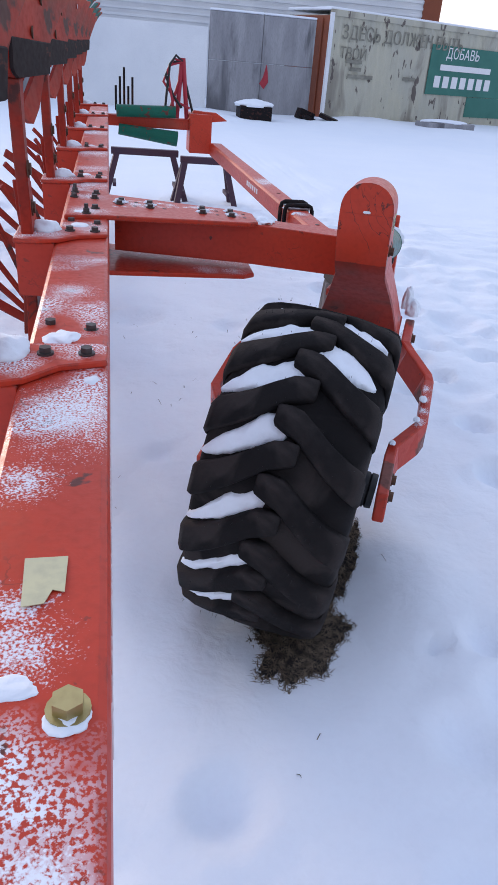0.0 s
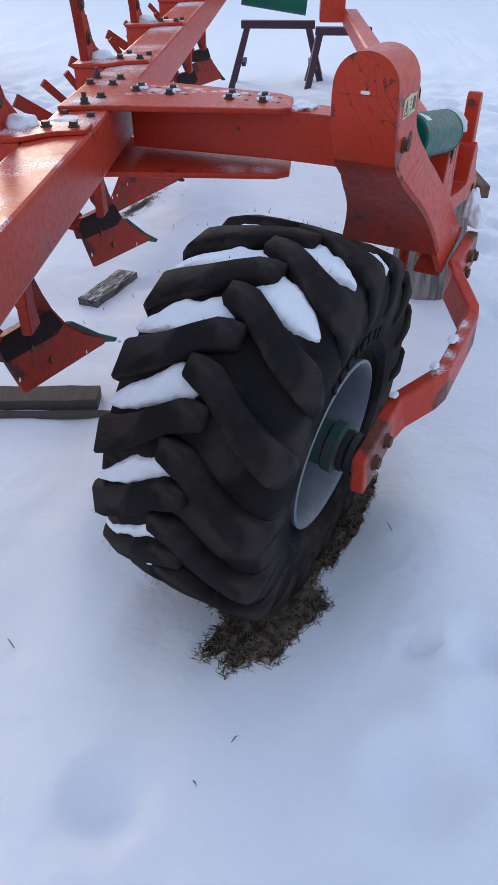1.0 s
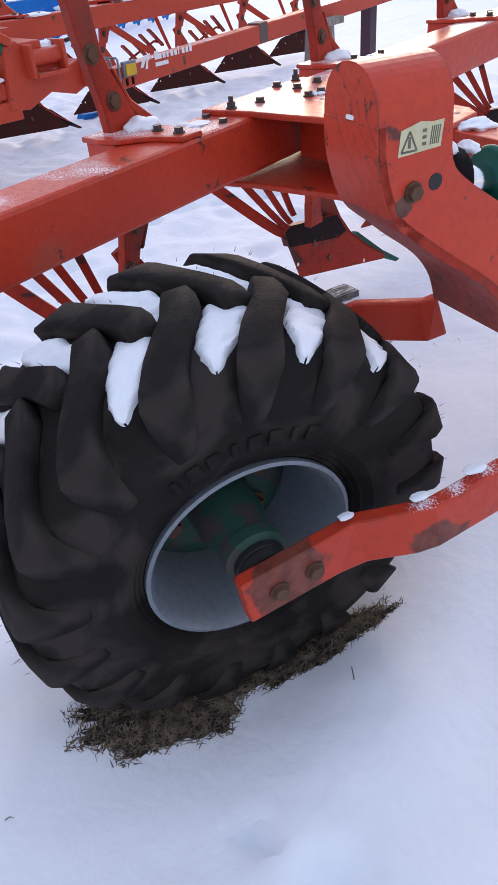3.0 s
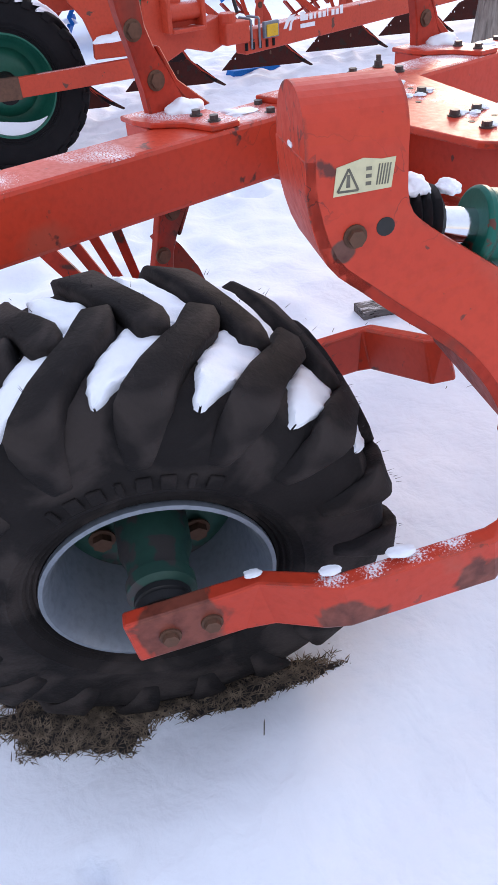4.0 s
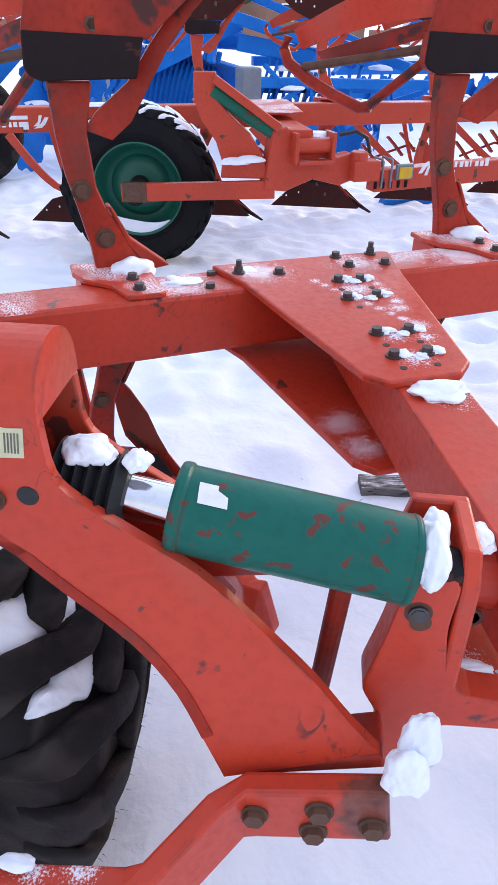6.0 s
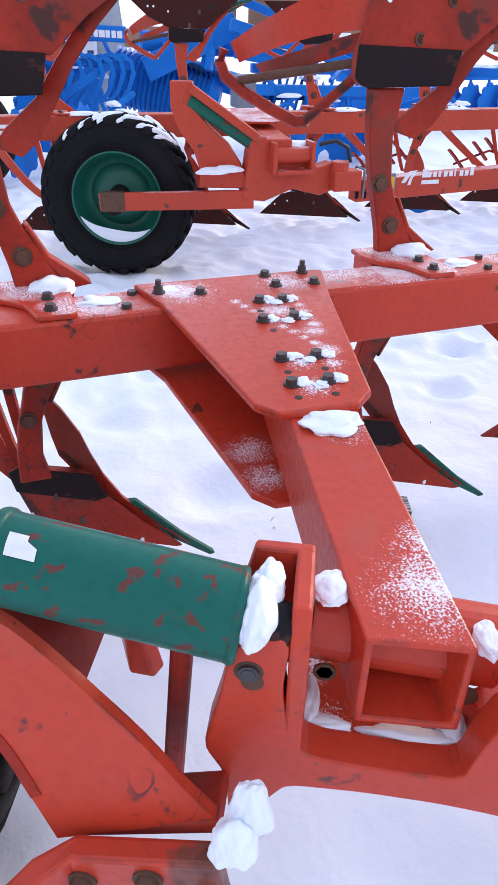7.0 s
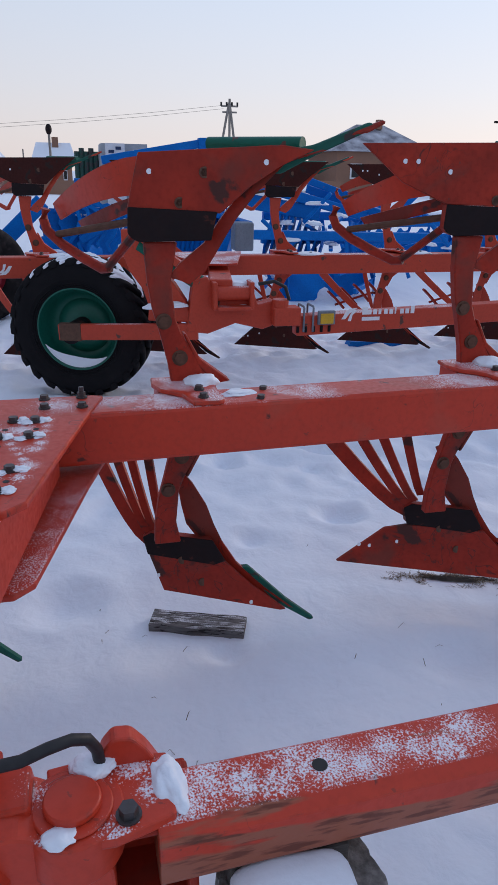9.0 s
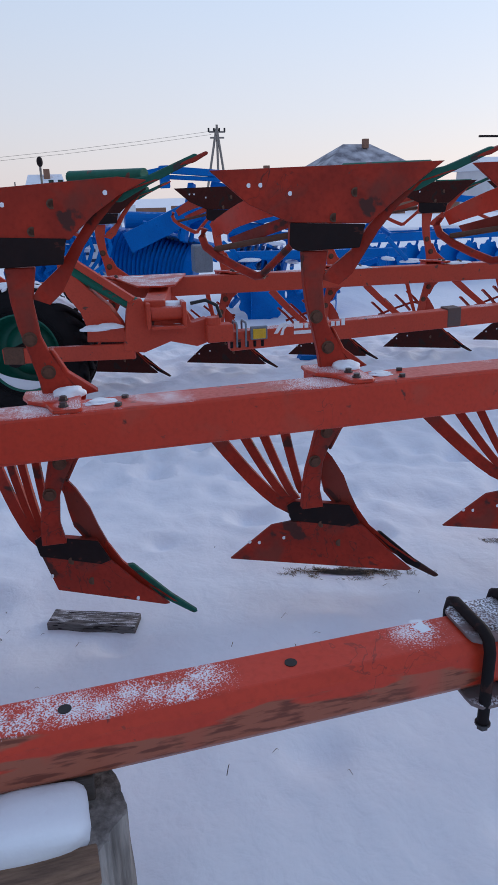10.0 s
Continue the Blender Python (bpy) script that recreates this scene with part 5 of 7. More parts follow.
def logo_bars(x, y, z, s, parent):
    """A swoosh mark and a row of plain bars in place of the maker's lettering."""
    b = bmesh.new()
    f = lambda u, v, w: (x + w, y + s * u, z + s * v)
    prism(b, [(0.0, -0.03), (0.03, -0.03), (0.06, 0.01), (0.12, 0.05), (0.06, 0.045), (0.03, 0.02)], 0, 0.002, f)
    prism(b, [(0.05, -0.045), (0.075, -0.045), (0.085, 0.0), (0.125, 0.035), (0.085, 0.03), (0.065, 0.0)], 0, 0.002, f)
    part("logo", b, WHITE, parent, "white swoosh mark")
    for k, (w0, h0) in enumerate(((0.05, 0.055), (0.035, 0.036), (0.035, 0.036), (0.025, 0.036), (0.035, 0.036), (0.035, 0.036), (0.014, 0.055), (0.035, 0.036), (0.035, 0.036), (0.035, 0.055))):
        b = bmesh.new()
        yy = 0.16 + 0.043 * k
        prism(b, [(yy, 0.0), (yy + w0 * 0.85, 0.0), (yy + w0 * 0.85, h0), (yy, h0)], 0, 0.002, f)
        part("lettering", b, WHITE, parent)
    b = bmesh.new()
    prism(b, [(0.16, -0.045), (0.30, -0.045), (0.30, -0.018), (0.16, -0.018)], 0, 0.002, f)
    part("lettering", b, WHITE, parent)


logo_bars(-2.868, 4.91, 0.752, 1.0, fbar)
logo_bars(-4.074, 2.56, 0.955, -0.9, fbar)
# its wheel, arm, leg and cylinder
FAR_TURN = T((-2.94, 3.85, 0.635)) @ RZ(-20) @ T((2.98, -3.80, -0.6))
fw = T((-3.51, 3.08, 0.60)) @ RZ(-20) @ Matrix.Scale(1.06, 4)
ft = tyre(far, fw, 0.50, 0.33, 0.285, 24, "narrow black farm tyre with snow on top", 0.05, 18, True, RUBBER_OLD)
bm = bmesh.new()
lathe(bm, [(0.27, 0.11), (0.295, 0.125), (0.295, 0.14), (0.28, 0.14), (0.262, 0.09), (0.25, 0.03), (0.235, 0.0), (0.215, -0.02), (0.195, -0.025), (0.175, 0.0), (0.12, 0.015), (0.0, 0.015)], 48)
frim = part("rim", bm, material("green_rim", (0.008, 0.12, 0.08), 0.4, second=(0.006, 0.08, 0.06), scale=5), ft, "green steel wheel disc", smooth=True, m=fw)
bm = bmesh.new()
n = 20
for k in range(n):
    a0, a1 = radians(205 + 112 * k / n), radians(205 + 112 * (k + 1) / n)
    w0, w1 = 0.004 + 0.075 * math.sin(math.pi * k / n), 0.004 + 0.075 * math.sin(math.pi * (k + 1) / n)
    v = [bm.verts.new((0.125, r * math.cos(a), r * math.sin(a))) for r, a in ((0.275, a0), (0.275, a1), (0.275 - w1, a1), (0.275 - w0, a0))]
    bm.faces.new(v)
bmesh.ops.remove_doubles(bm, verts=bm.verts[:], dist=0.0005)
part("snow_rest", bm, SNOW, frim, "snow lying in the rim", m=fw)
for k in range(9):
    part("packed_snow", tread_snow(0.50, 0.165, -1 if k % 3 == 2 else 1, 18, radians(30 + 15 * (k // 3 * 2 + k % 3)), radians(15), -0.1, 1.0, k * 2.3, 1.0, 0.012), SNOW, ft, "snow in the tread", smooth=True, m=fw)
for k in range(6):
    part("packed_snow", tread_snow(0.50, 0.165, 1 if k % 2 else -1, 18, radians(22 + 11 * k), radians(20), -0.1, 0.9, k * 4.1 + 7, 1.0, 0.026), SNOW, ft, "snow in the tread", smooth=True, m=fw)
bm = bmesh.new()
rod(bm, (-0.02, 0, 0), (0.28, 0, 0), 0.07, 20)
part("hub", bm, DARK_STEEL, ft, m=fw)
bm = bmesh.new()
box(bm, (0.045, 1.02, 0.115), T((-2.98, 3.30, 0.595)) @ Matrix.Rotation(radians(2.5), 4, "X"))
farm = part("wheel_arm", bm, FAR_ORANGE, far, bevel=0.006, m=FAR_TURN)
bm = bmesh.new()
box(bm, (0.05, 0.16, 0.125), T((-2.977, 2.88, 0.578)))
part("arm_end", bm, RUSTY, farm, bevel=0.004, m=FAR_TURN)
bm = bmesh.new()
edge_a = [(3.28, 1.30), (3.28, 1.15), (3.33, 1.02), (3.42, 0.90), (3.46, 0.78), (3.45, 0.68)]
edge_b = [(3.42, 1.30), (3.42, 1.15), (3.52, 1.05), (3.64, 0.95), (3.72, 0.83), (3.78, 0.68)]
prism(bm, edge_a + edge_b[::-1], -3.06, -2.98, lambda u, v, w: (w, u, v))
part("wheel_leg", bm, FAR_ORANGE, far, bevel=0.008, m=FAR_TURN)
bm = bmesh.new()
rod(bm, (-3.02, 3.40, 1.20), (-3.02, 3.82, 0.95), 0.055, 20)
part("hydraulic_cylinder", bm, GREEN, far, "green hydraulic cylinder", m=FAR_TURN)
bm = bmesh.new()
box(bm, (0.05, 0.50, 0.05), T((-2.95, 3.62, 1.13)) @ Matrix.Rotation(radians(-33), 4, "X"))
part("link", bm, FAR_ORANGE, far, bevel=0.005, m=FAR_TURN)
bm = bmesh.new()
prism(bm, [(3.75, 0.62), (3.80, 0.98), (3.90, 1.0), (3.93, 0.94), (4.22, 0.93), (4.26, 0.80), (4.38, 0.83), (4.42, 0.66), (4.30, 0.62), (4.1, 0.67), (3.9, 0.60)], -3.06, -2.94, lambda u, v, w: (w, u, v))
FAR_YOKE = T((0.02, 0.03, 0.035))
fyoke = part("yoke", bm, FAR_ORANGE, far, bevel=0.012, m=FAR_YOKE)
bm = bmesh.new()
rod(bm, (-2.93, 3.96, 0.885), (-2.93, 4.19, 0.885), 0.052, 20)
part("pivot_tube", bm, FAR_ORANGE, fyoke, smooth=True, m=FAR_YOKE)
for y in (3.94, 4.20):
    bm = bmesh.new()
    box(bm, (0.14, 0.03, 0.19), T((-2.93, y, 0.875)))
    part("lug", bm, FAR_ORANGE, fyoke, bevel=0.008, m=FAR_YOKE)
bm = bmesh.new()
box(bm, (0.15, 0.24, 0.022), T((-2.92, 4.07, 0.79)))
part("tray", bm, FAR_ORANGE, fyoke, bevel=0.005, m=FAR_YOKE)
bm = bmesh.new()
prism(bm, [(-4.29, 3.78), (-4.12, 3.80), (-3.45, 3.93), (-3.42, 4.10), (-3.46, 4.22), (-4.12, 4.40), (-4.29, 4.44)], 1.004, 1.02, lambda u, v, w: (u, v, w))
part("top_plate", bm, CLAMP_PAINT, far, "tapered orange plate dusted with snow", bevel=0.004, m=T((0.05, 0.03, 0.046)))
bm = bmesh.new()
box(bm, (0.13, 0.20, 0.13), T((-2.92, 4.46, 0.72)))
rod(bm, (-2.92, 4.42, 0.70), (-2.92, 4.42, 0.84), 0.06, 16)
part("knuckle", bm, FAR_ORANGE, fyoke, bevel=0.01, m=FAR_YOKE)
bm = bmesh.new()
sweep(bm, [(-2.9, 4.25, 0.95), (-2.88, 4.36, 0.97), (-2.87, 4.44, 0.93), (-2.87, 4.47, 0.84)], ring(0.013, 8), up=(1, 0, 0))
part("hose", bm, HOSE, fyoke, smooth=True, m=FAR_YOKE)
bm = bmesh.new()
box(bm, (1.25, 0.16, 0.14), T((-3.58, 4.10, 0.90)) @ RZ(-10))
part("cross_arm", bm, FAR_ORANGE, far, bevel=0.01, m=T((0.05, 0.03, 0.046)))
# rows of trash fingers
bm_f = bmesh.new()
sweep(bm_f, [(0, -0.17, 0.17), (0, -0.085, 0.095), (0.02, 0, 0)], rect(0.02, 0.045), up=(1, 0, 0))
FINGER = mesh_of(bm_f, "finger", ORANGE_WORN)
for y in (4.63, 5.68, 6.73, 7.78):
    for k in range(4):
        piece("finger", FINGER, far, T((-4.80, y + 0.135 * k, 0.44 + 0.032 * k)))
    bm = bmesh.new()
    sweep(bm, [(-4.82, y - 0.08, 0.47), (-4.82, y + 0.12, 0.53), (-4.82, y + 0.32, 0.585), (-4.80, y + 0.42, 0.56)], ring(0.012, 8), up=(1, 0, 0))
    part("finger_rail", bm, ORANGE_WORN, far, smooth=True)


# ---- snow lying on the near plough ----
def snow_lump(owner, at, size, seed, rot=0.0, rough=0.26, fine=4):
    b = bmesh.new()
    bmesh.ops.create_icosphere(b, subdivisions=fine, radius=1.0)
    for v in b.verts:
        d = 1 + rough * noise.noise(v.co * 1.5 + Vector((seed * 3.7, 0, 0))) + 0.09 * noise.noise(v.co * 3.0 + Vector((0, seed, 0))) + 0.03 * noise.noise(v.co * 7 + Vector((seed, 2, 0))) + 0.008 * noise.noise(v.co * 17 + Vector((seed, 0, 3)))
        v.co = Vector((v.co.x * d * size[0], v.co.y * d * size[1], max(v.co.z * d, -0.25) * size[2]))
    return part("snow_patch", b, SNOW, owner, "white clump of settled snow", smooth=True, m=T(at) @ RZ(rot))


for k, (at, size, rot) in enumerate((
        ((0.555, 2.775, 1.024), (0.045, 0.058, 0.014), -12), (wy(0.09, 0.866, 1.02), (0.05, 0.022, 0.045), -27), (wy(0.045, 0.875, 1.03), (0.035, 0.02, 0.03), -27), (wy(0.11, 0.852, 1.02), (0.022, 0.014, 0.03), -27),
        (wy(0.20, 0.872, 0.785), (0.022, 0.028, 0.065), -27), (wy(0.225, 0.855, 0.758), (0.028, 0.031, 0.045), -20), (wy(0.08, 0.455, 1.125), (0.03, 0.035, 0.022), -27), (wy(0.08, 0.515, 1.118), (0.025, 0.018, 0.014), -27),
        (wy(0.05, 1.085, 0.792), (0.016, 0.085, 0.012), -27), (wy(0.02, 1.145, 0.797), (0.05, 0.024, 0.02), -27), (wy(0.02, 0.937, 0.793), (0.05, 0.015, 0.014), -27), (wy(0.052, 0.965, 0.792), (0.013, 0.035, 0.010), -27), (wy(-0.02, 0.955, 0.982), (0.035, 0.024, 0.010), -27), (wy(0.01, 1.165, 0.965), (0.035, 0.018, 0.012), -27),
        (kn(0.955, 3.02, 0.78), (0.03, 0.035, 0.016), 0), (kn(1.0, 3.135, 0.762), (0.055, 0.028, 0.022), 8), (kn(1.07, 2.97, 0.778), (0.02, 0.025, 0.008), 0), (kn(0.97, 4.14, 0.762), (0.045, 0.03, 0.01), 0),
        (kn(0.95, 4.28, 0.772), (0.05, 0.025, 0.01), 0), (wh(0.34, 0.40, 0.642), (0.013, 0.026, 0.006), -27), (wh(0.33, 0.28, 0.620), (0.011, 0.02, 0.005), -27), (wh(0.27, 0.16, 0.582), (0.010, 0.016, 0.004), -27),
        ((-0.15, 2.64, 1.05), (0.045, 0.05, 0.014), 0), ((-0.08, 1.2, 1.022), (0.015, 0.02, 0.008), 0), ((-0.086, 0.424, top_z(0.42) - 0.001), (0.022, 0.022, 0.006), 0), ((-0.15, 0.465, top_z(0.46) - 0.001), (0.035, 0.018, 0.004), 0))):
    snow_lump(plough, at, size, k + 1, rot, 0.24 if k else 0.6, 5 if k < 16 else 4)
for k, (x, y) in enumerate(PLATE_BOLTS):
    snow_lump(plough, (x - 0.004, y + 0.024, 1.0535 + plate_dip(x)), (0.017, 0.02, 0.007), 200 + k, 15 * k, 0.5)
    if k % 2:
        snow_lump(plough, (x + 0.012, y - 0.02, 1.0535 + plate_dip(x)), (0.014, 0.016, 0.005), 220 + k, 25 * k, 0.5)
for k in range(7):
    y = LEG0 + STEP * k
    snow_lump(plough, (-0.25, y + 0.11, top_z(y) + 0.014), (0.052, 0.058, 0.028), 40 + k, 10)
    snow_lump(plough, (-0.15, y + 0.21, top_z(y) + 0.002), (0.035, 0.05, 0.009), 60 + k, 0, 0.6)
    snow_lump(plough, (-0.28, y + 0.27, 1.757 + 0.009 * (y - 2.3)), (0.02, 0.10, 0.012), 80 + k, -40)
for k, (y, z) in enumerate(((3.56, 0.79), (3.66, 0.80), (4.10, 0.94), (4.14, 0.785))):
    snow_lump(far, (-2.96, y + 0.03, z + 0.035), (0.05, 0.10, 0.03), 100 + k)
for k in range(6):
    snow_lump(far, (-4.13, 1.9 + 1.05 * k, 1.05), (0.07, 0.14, 0.02), 120 + k)

# ---- grass and soil laid bare under the near wheel ----
rnd = random.Random(11)


def bare_patch(name, cx, cy, rx, ry, rot, blades, label, length=0.07, soil=1.0):
    b = bmesh.new()
    c, s = math.cos(radians(rot)), math.sin(radians(rot))

    def at(r, a):
        k = r * (1 + 0.40 * noise.noise((math.cos(a) * 1.8 + cx, math.sin(a) * 1.8 + cy, 1.0)) + 0.15 * noise.noise((math.cos(a) * 6, math.sin(a) * 6 + cx, 4.0)) + 0.16 * noise.noise((math.cos(a) * 17, math.sin(a) * 17 + cy, 6.0)))
        u, v = k * rx * math.cos(a), k * ry * math.sin(a)
        x, y = cx + c * u - s * v, cy + s * u + c * v
        return Vector((x, y, ground_z(x, y) + 0.009 * (1 - r) + 0.001))
    rows = [[b.verts.new(at(r * soil, 2 * math.pi * i / 110)) for i in range(110)] for r in (0.05, 0.4, 0.75, 1.0)]
    for r0, r1 in zip(rows, rows[1:]):
        for i in range(110):
            b.faces.new((r0[i], r0[(i + 1) % 110], r1[(i + 1) % 110], r1[i]))
    b.faces.new(rows[0][::-1])
    bmesh.ops.recalc_face_normals(b, faces=b.faces[:])
    solid(name, b, SOIL, "dark wet soil showing through the snow", "soil", kind="stuff", smooth=True)
    verts, faces = [], []
    for i in range(blades):
        away = math.sqrt(rnd.random()) * 1.12
        turn = rnd.uniform(0, 2 * math.pi)
        p = at(away, turn)
        if soil < 1 and noise.noise(p * 16) < 0.05:
            continue
        a, ln, w = rnd.uniform(0, 6.283), length * rnd.uniform(0.5, 1.3) * (1.15 - 0.65 * away), rnd.uniform(0.0006, 0.0015)
        lean = rnd.uniform(1.25, 1.57)
        d = Vector((math.cos(a) * math.sin(lean), math.sin(a) * math.sin(lean), math.cos(lean)))
        side = Vector((-math.sin(a), math.cos(a), 0)) * w
        mid = p + d * ln * 0.6
        tip = p + d * ln + Vector((math.cos(a), math.sin(a), -0.6)) * ln * 0.25
        k = len(verts)
        verts += [p - side, p + side, mid + side * 0.8, mid - side * 0.8, tip]
        faces += [(k, k + 1, k + 2, k + 3), (k + 3, k + 2, k + 4)]
    me = bpy.data.meshes.new("dead_grass")
    me.from_pydata(verts, [], faces)
    me.materials.append(STRAW)
    tagged(new("dead_grass", me), label, "grass", "", "stuff")


bare_patch("bare_soil", 0.515, 1.49, 0.125, 0.235, -25, 4200, "dry brown grass flattened under the tyre", 0.042)
bare_patch("bare_soil", 0.72, 1.76, 0.045, 0.19, -27, 1300, "dry brown grass beside the tyre", 0.04)
bare_patch("bare_soil", -0.41, 4.55, 0.05, 0.30, -16, 1800, "dark grass under a plough share", 0.03, 0.5)
bare_patch("bare_soil", -0.47, 5.55, 0.045, 0.26, -16, 900, "dark grass under a plough share", 0.03, 0.28)
# single stalks through the snow
verts, faces = [], []
for i in range(46):
    x, y = rnd.uniform(-0.9, 1.6), rnd.uniform(0.6, 5.2)
    if i % 2:
        x, y = rnd.uniform(-0.6, 0.9), rnd.uniform(3.0, 4.8)
    a, ln = rnd.uniform(0, 6.283), rnd.uniform(0.012, 0.034)
    p = Vector((x, y, ground_z(x, y) - 0.002))
    d = Vector((math.cos(a), math.sin(a), rnd.uniform(0.4, 1.5))).normalized() * ln
    side = Vector((-math.sin(a), math.cos(a), 0)) * 0.0012
    k = len(verts)
    verts += [p - side, p + side, p + d + side, p + d - side, p + d + Vector((d.x, d.y, -d.z * 0.8)) * 0.7]
    faces += [(k, k + 1, k + 2, k + 3), (k + 3, k + 2, k + 4)]
me = bpy.data.meshes.new("stalks")
me.from_pydata(verts, [], faces)
me.materials.append(STRAW)
tagged(new("stalks", me), "thin dry stalks poking out of the snow", "grass", "", "stuff")


# ---- timber under the plough ----
def plank(cx, cy, z, size, rot, label, wood=PLANK):
    b = bmesh.new()
    box(b, size, Matrix())
    bmesh.ops.subdivide_edges(b, edges=[e for e in b.edges if e.calc_length() > max(size) * 0.9], cuts=8)
    for v in b.verts:
        v.co += Vector((0, 1, 1)) * 0.006 * noise.noise(v.co * 9 + Vector((cx, cy, 0)))
    return solid("plank", b, wood, label, "plank", "planks under the shares", bevel=0.003, m=T((cx, cy, z)) @ RZ(rot))


plank(-0.345, 3.405, 0.058, (0.37, 0.105, 0.05), 70, "short weathered grey plank half sunk in the snow", PLANK_GREY)
plank(-0.42, 2.42, ground_z(-0.42, 2.42) + 0.014, (0.50, 0.10, 0.06), 4, "brown timber offcut lying on the snow under a share")
# dark strip laid in place of the shadow along the offcut's front
plank(-0.40, 2.335, ground_z(-0.40, 2.335) + 0.004, (0.62, 0.03, 0.022), 3, "thin dark strip standing for the shadow in front of an offcut")


def log(x, y, r, h, label, tilt=0.0):
    """An upright round timber with cracked, furrowed bark."""
    b = bmesh.new()
    rows, n_, up_ = [], 84, 22
    for k in range(up_ + 1):
        t = k / up_
        row = []
        for i in range(n_):
            a = 2 * math.pi * i / n_
            ca, sa = math.cos(a), math.sin(a)
            f = 1.24 - 0.26 * t + 0.09 * noise.noise((ca * 2, sa * 2, t * 1.5 + x)) + 0.05 * noise.noise((ca * 9, sa * 9, t * 1.2 + y)) - 0.06 * max(0, 0.25 - abs(noise.noise((ca * 6 + 5, sa * 6, t * 0.7 + x)))) + 0.02 * noise.noise((ca * 14, sa * 14, t * 7))
            row.append(b.verts.new((x + r * f * ca, y + tilt * t + r * f * sa, -0.06 + (h + 0.06) * t)))
        rows.append(row)
    for r0, r1 in zip(rows, rows[1:]):
        for i in range(n_):
            b.faces.new((r0[i], r0[(i + 1) % n_], r1[(i + 1) % n_], r1[i]))
    b.faces.new(rows[-1])
    return solid("log_support", b, LOG_WOOD if x > 0 else WOOD, label, "log", "wooden supports")


log(1.161, 3.30, 0.138, 0.636, "thick grey weathered log standing upright under the bar", 0.02)
bm = bmesh.new()
box(bm, (0.12, 0.20, 0.056), T((1.096, 3.30, 0.664)))
solid("shim_board", bm, PLANK, "dark board wedged between log and bar", "board", bevel=0.004)
cap = thing("snow_cap", (1.23, 3.30, 0.636), "rounded cap of snow on the log", "snow cap")
bm = bmesh.new()
bmesh.ops.create_cube(bm, size=1.0)
bmesh.ops.subdivide_edges(bm, edges=bm.edges[:], cuts=7, use_grid_fill=True)
for v in bm.verts:
    q = Vector((v.co.x * 2, v.co.y * 2, v.co.z * 2))
    f = (abs(q.x) ** 4 + abs(q.y) ** 4 + abs(q.z) ** 4) ** -0.25 * max(abs(q.x), abs(q.y), abs(q.z))
    v.co = Vector((0.070 * q.x * f, 0.095 * q.y * f, 0.042 * q.z * f)) * (1 + 0.08 * noise.noise(q * 1.3))
part("snow", bm, SNOW, cap, smooth=True, m=T((1.219, 3.29, 0.669)))
bm = bmesh.new()
box(bm, (0.045, 0.24, 0.05), T((1.303, 3.28, 0.636)) @ RZ(4))
solid("board_offcut", bm, OFFCUT, "brown board offcut frozen to the log's side", "board", bevel=0.004)
log(-2.93, 7.40, 0.14, 0.69, "round weathered post under the far plough's bar")
bm = bmesh.new()
box(bm, (0.34, 0.34, 0.06), T((-2.93, 7.40, 0.72)))
solid("support_board", bm, WOOD, "short board lying on the round post", "board", bevel=0.004)
bm = bmesh.new()
box(bm, (0.12, 0.14, 0.85), T((-3.07, 8.58, 0.42)))
solid("steel_prop", bm, PURPLE, "dark steel prop standing in the snow", "prop", bevel=0.006)
bm = bmesh.new()
prism(bm, [(5.64, 0.07), (6.26, 0.03), (6.34, 0.07), (6.22, 0.13), (5.68, 0.15)], -4.64, -4.52, lambda u, v, w: (w, u, v))
solid("blue_strip", bm, BLUE, "bright blue plastic strip lying on the snow", "plastic strip", bevel=0.006)


# ---- trestles under the headstock ----
def trestle(x, y, w, h, label):
    t = thing("trestle", (x, y, 0), label, "trestle", "trestles under the headstock")
    b = bmesh.new()
    box(b, (w, 0.09, 0.07), T((x, y, h)))
    part("top_bar", b, PURPLE, t, bevel=0.005)
    for sx in (-1, 1):
        for sy in (-1, 1):
            b = bmesh.new()
            sweep(b, [(x + sx * w * 0.42, y + sy * 0.02, h - 0.03), (x + sx * w * 0.66, y + sy * 0.26, -0.02)], rect(0.06, 0.06), up=(0, 1, 0.3))
            part("leg", b, PURPLE, t)
        b = bmesh.new()
        sweep(b, [(x + sx * w * 0.46, y - 0.15, h * 0.45), (x + sx * w * 0.46, y + 0.15, h * 0.45)], rect(0.04, 0.04))
        part("brace", b, PURPLE, t)
    return t


trestle(0.35, 8.5, 0.75, 0.62, "dark purple steel trestle standing in the snow")
trestle(1.0, 8.2, 0.55, 0.60, "dark steel trestle under the headstock")


# ---- far blue machines ----
def tilt_rod(a, c, r, mat, name, owner, label="", n=12):
    b = bmesh.new()
    rod(b, a, c, r, n)
    return part(name, b, mat, owner, label)


def beam_between(a, c, w, h, mat, name, owner, label=""):
    b = bmesh.new()
    sweep(b, [a, c], rect(w, h))
    return part(name, b, mat, owner, label, bevel=0.012)


blue = thing("cultivator", (-8, 4.5, 0.1), "bright blue folded cultivator with roller and tines, snow on top", "cultivator")
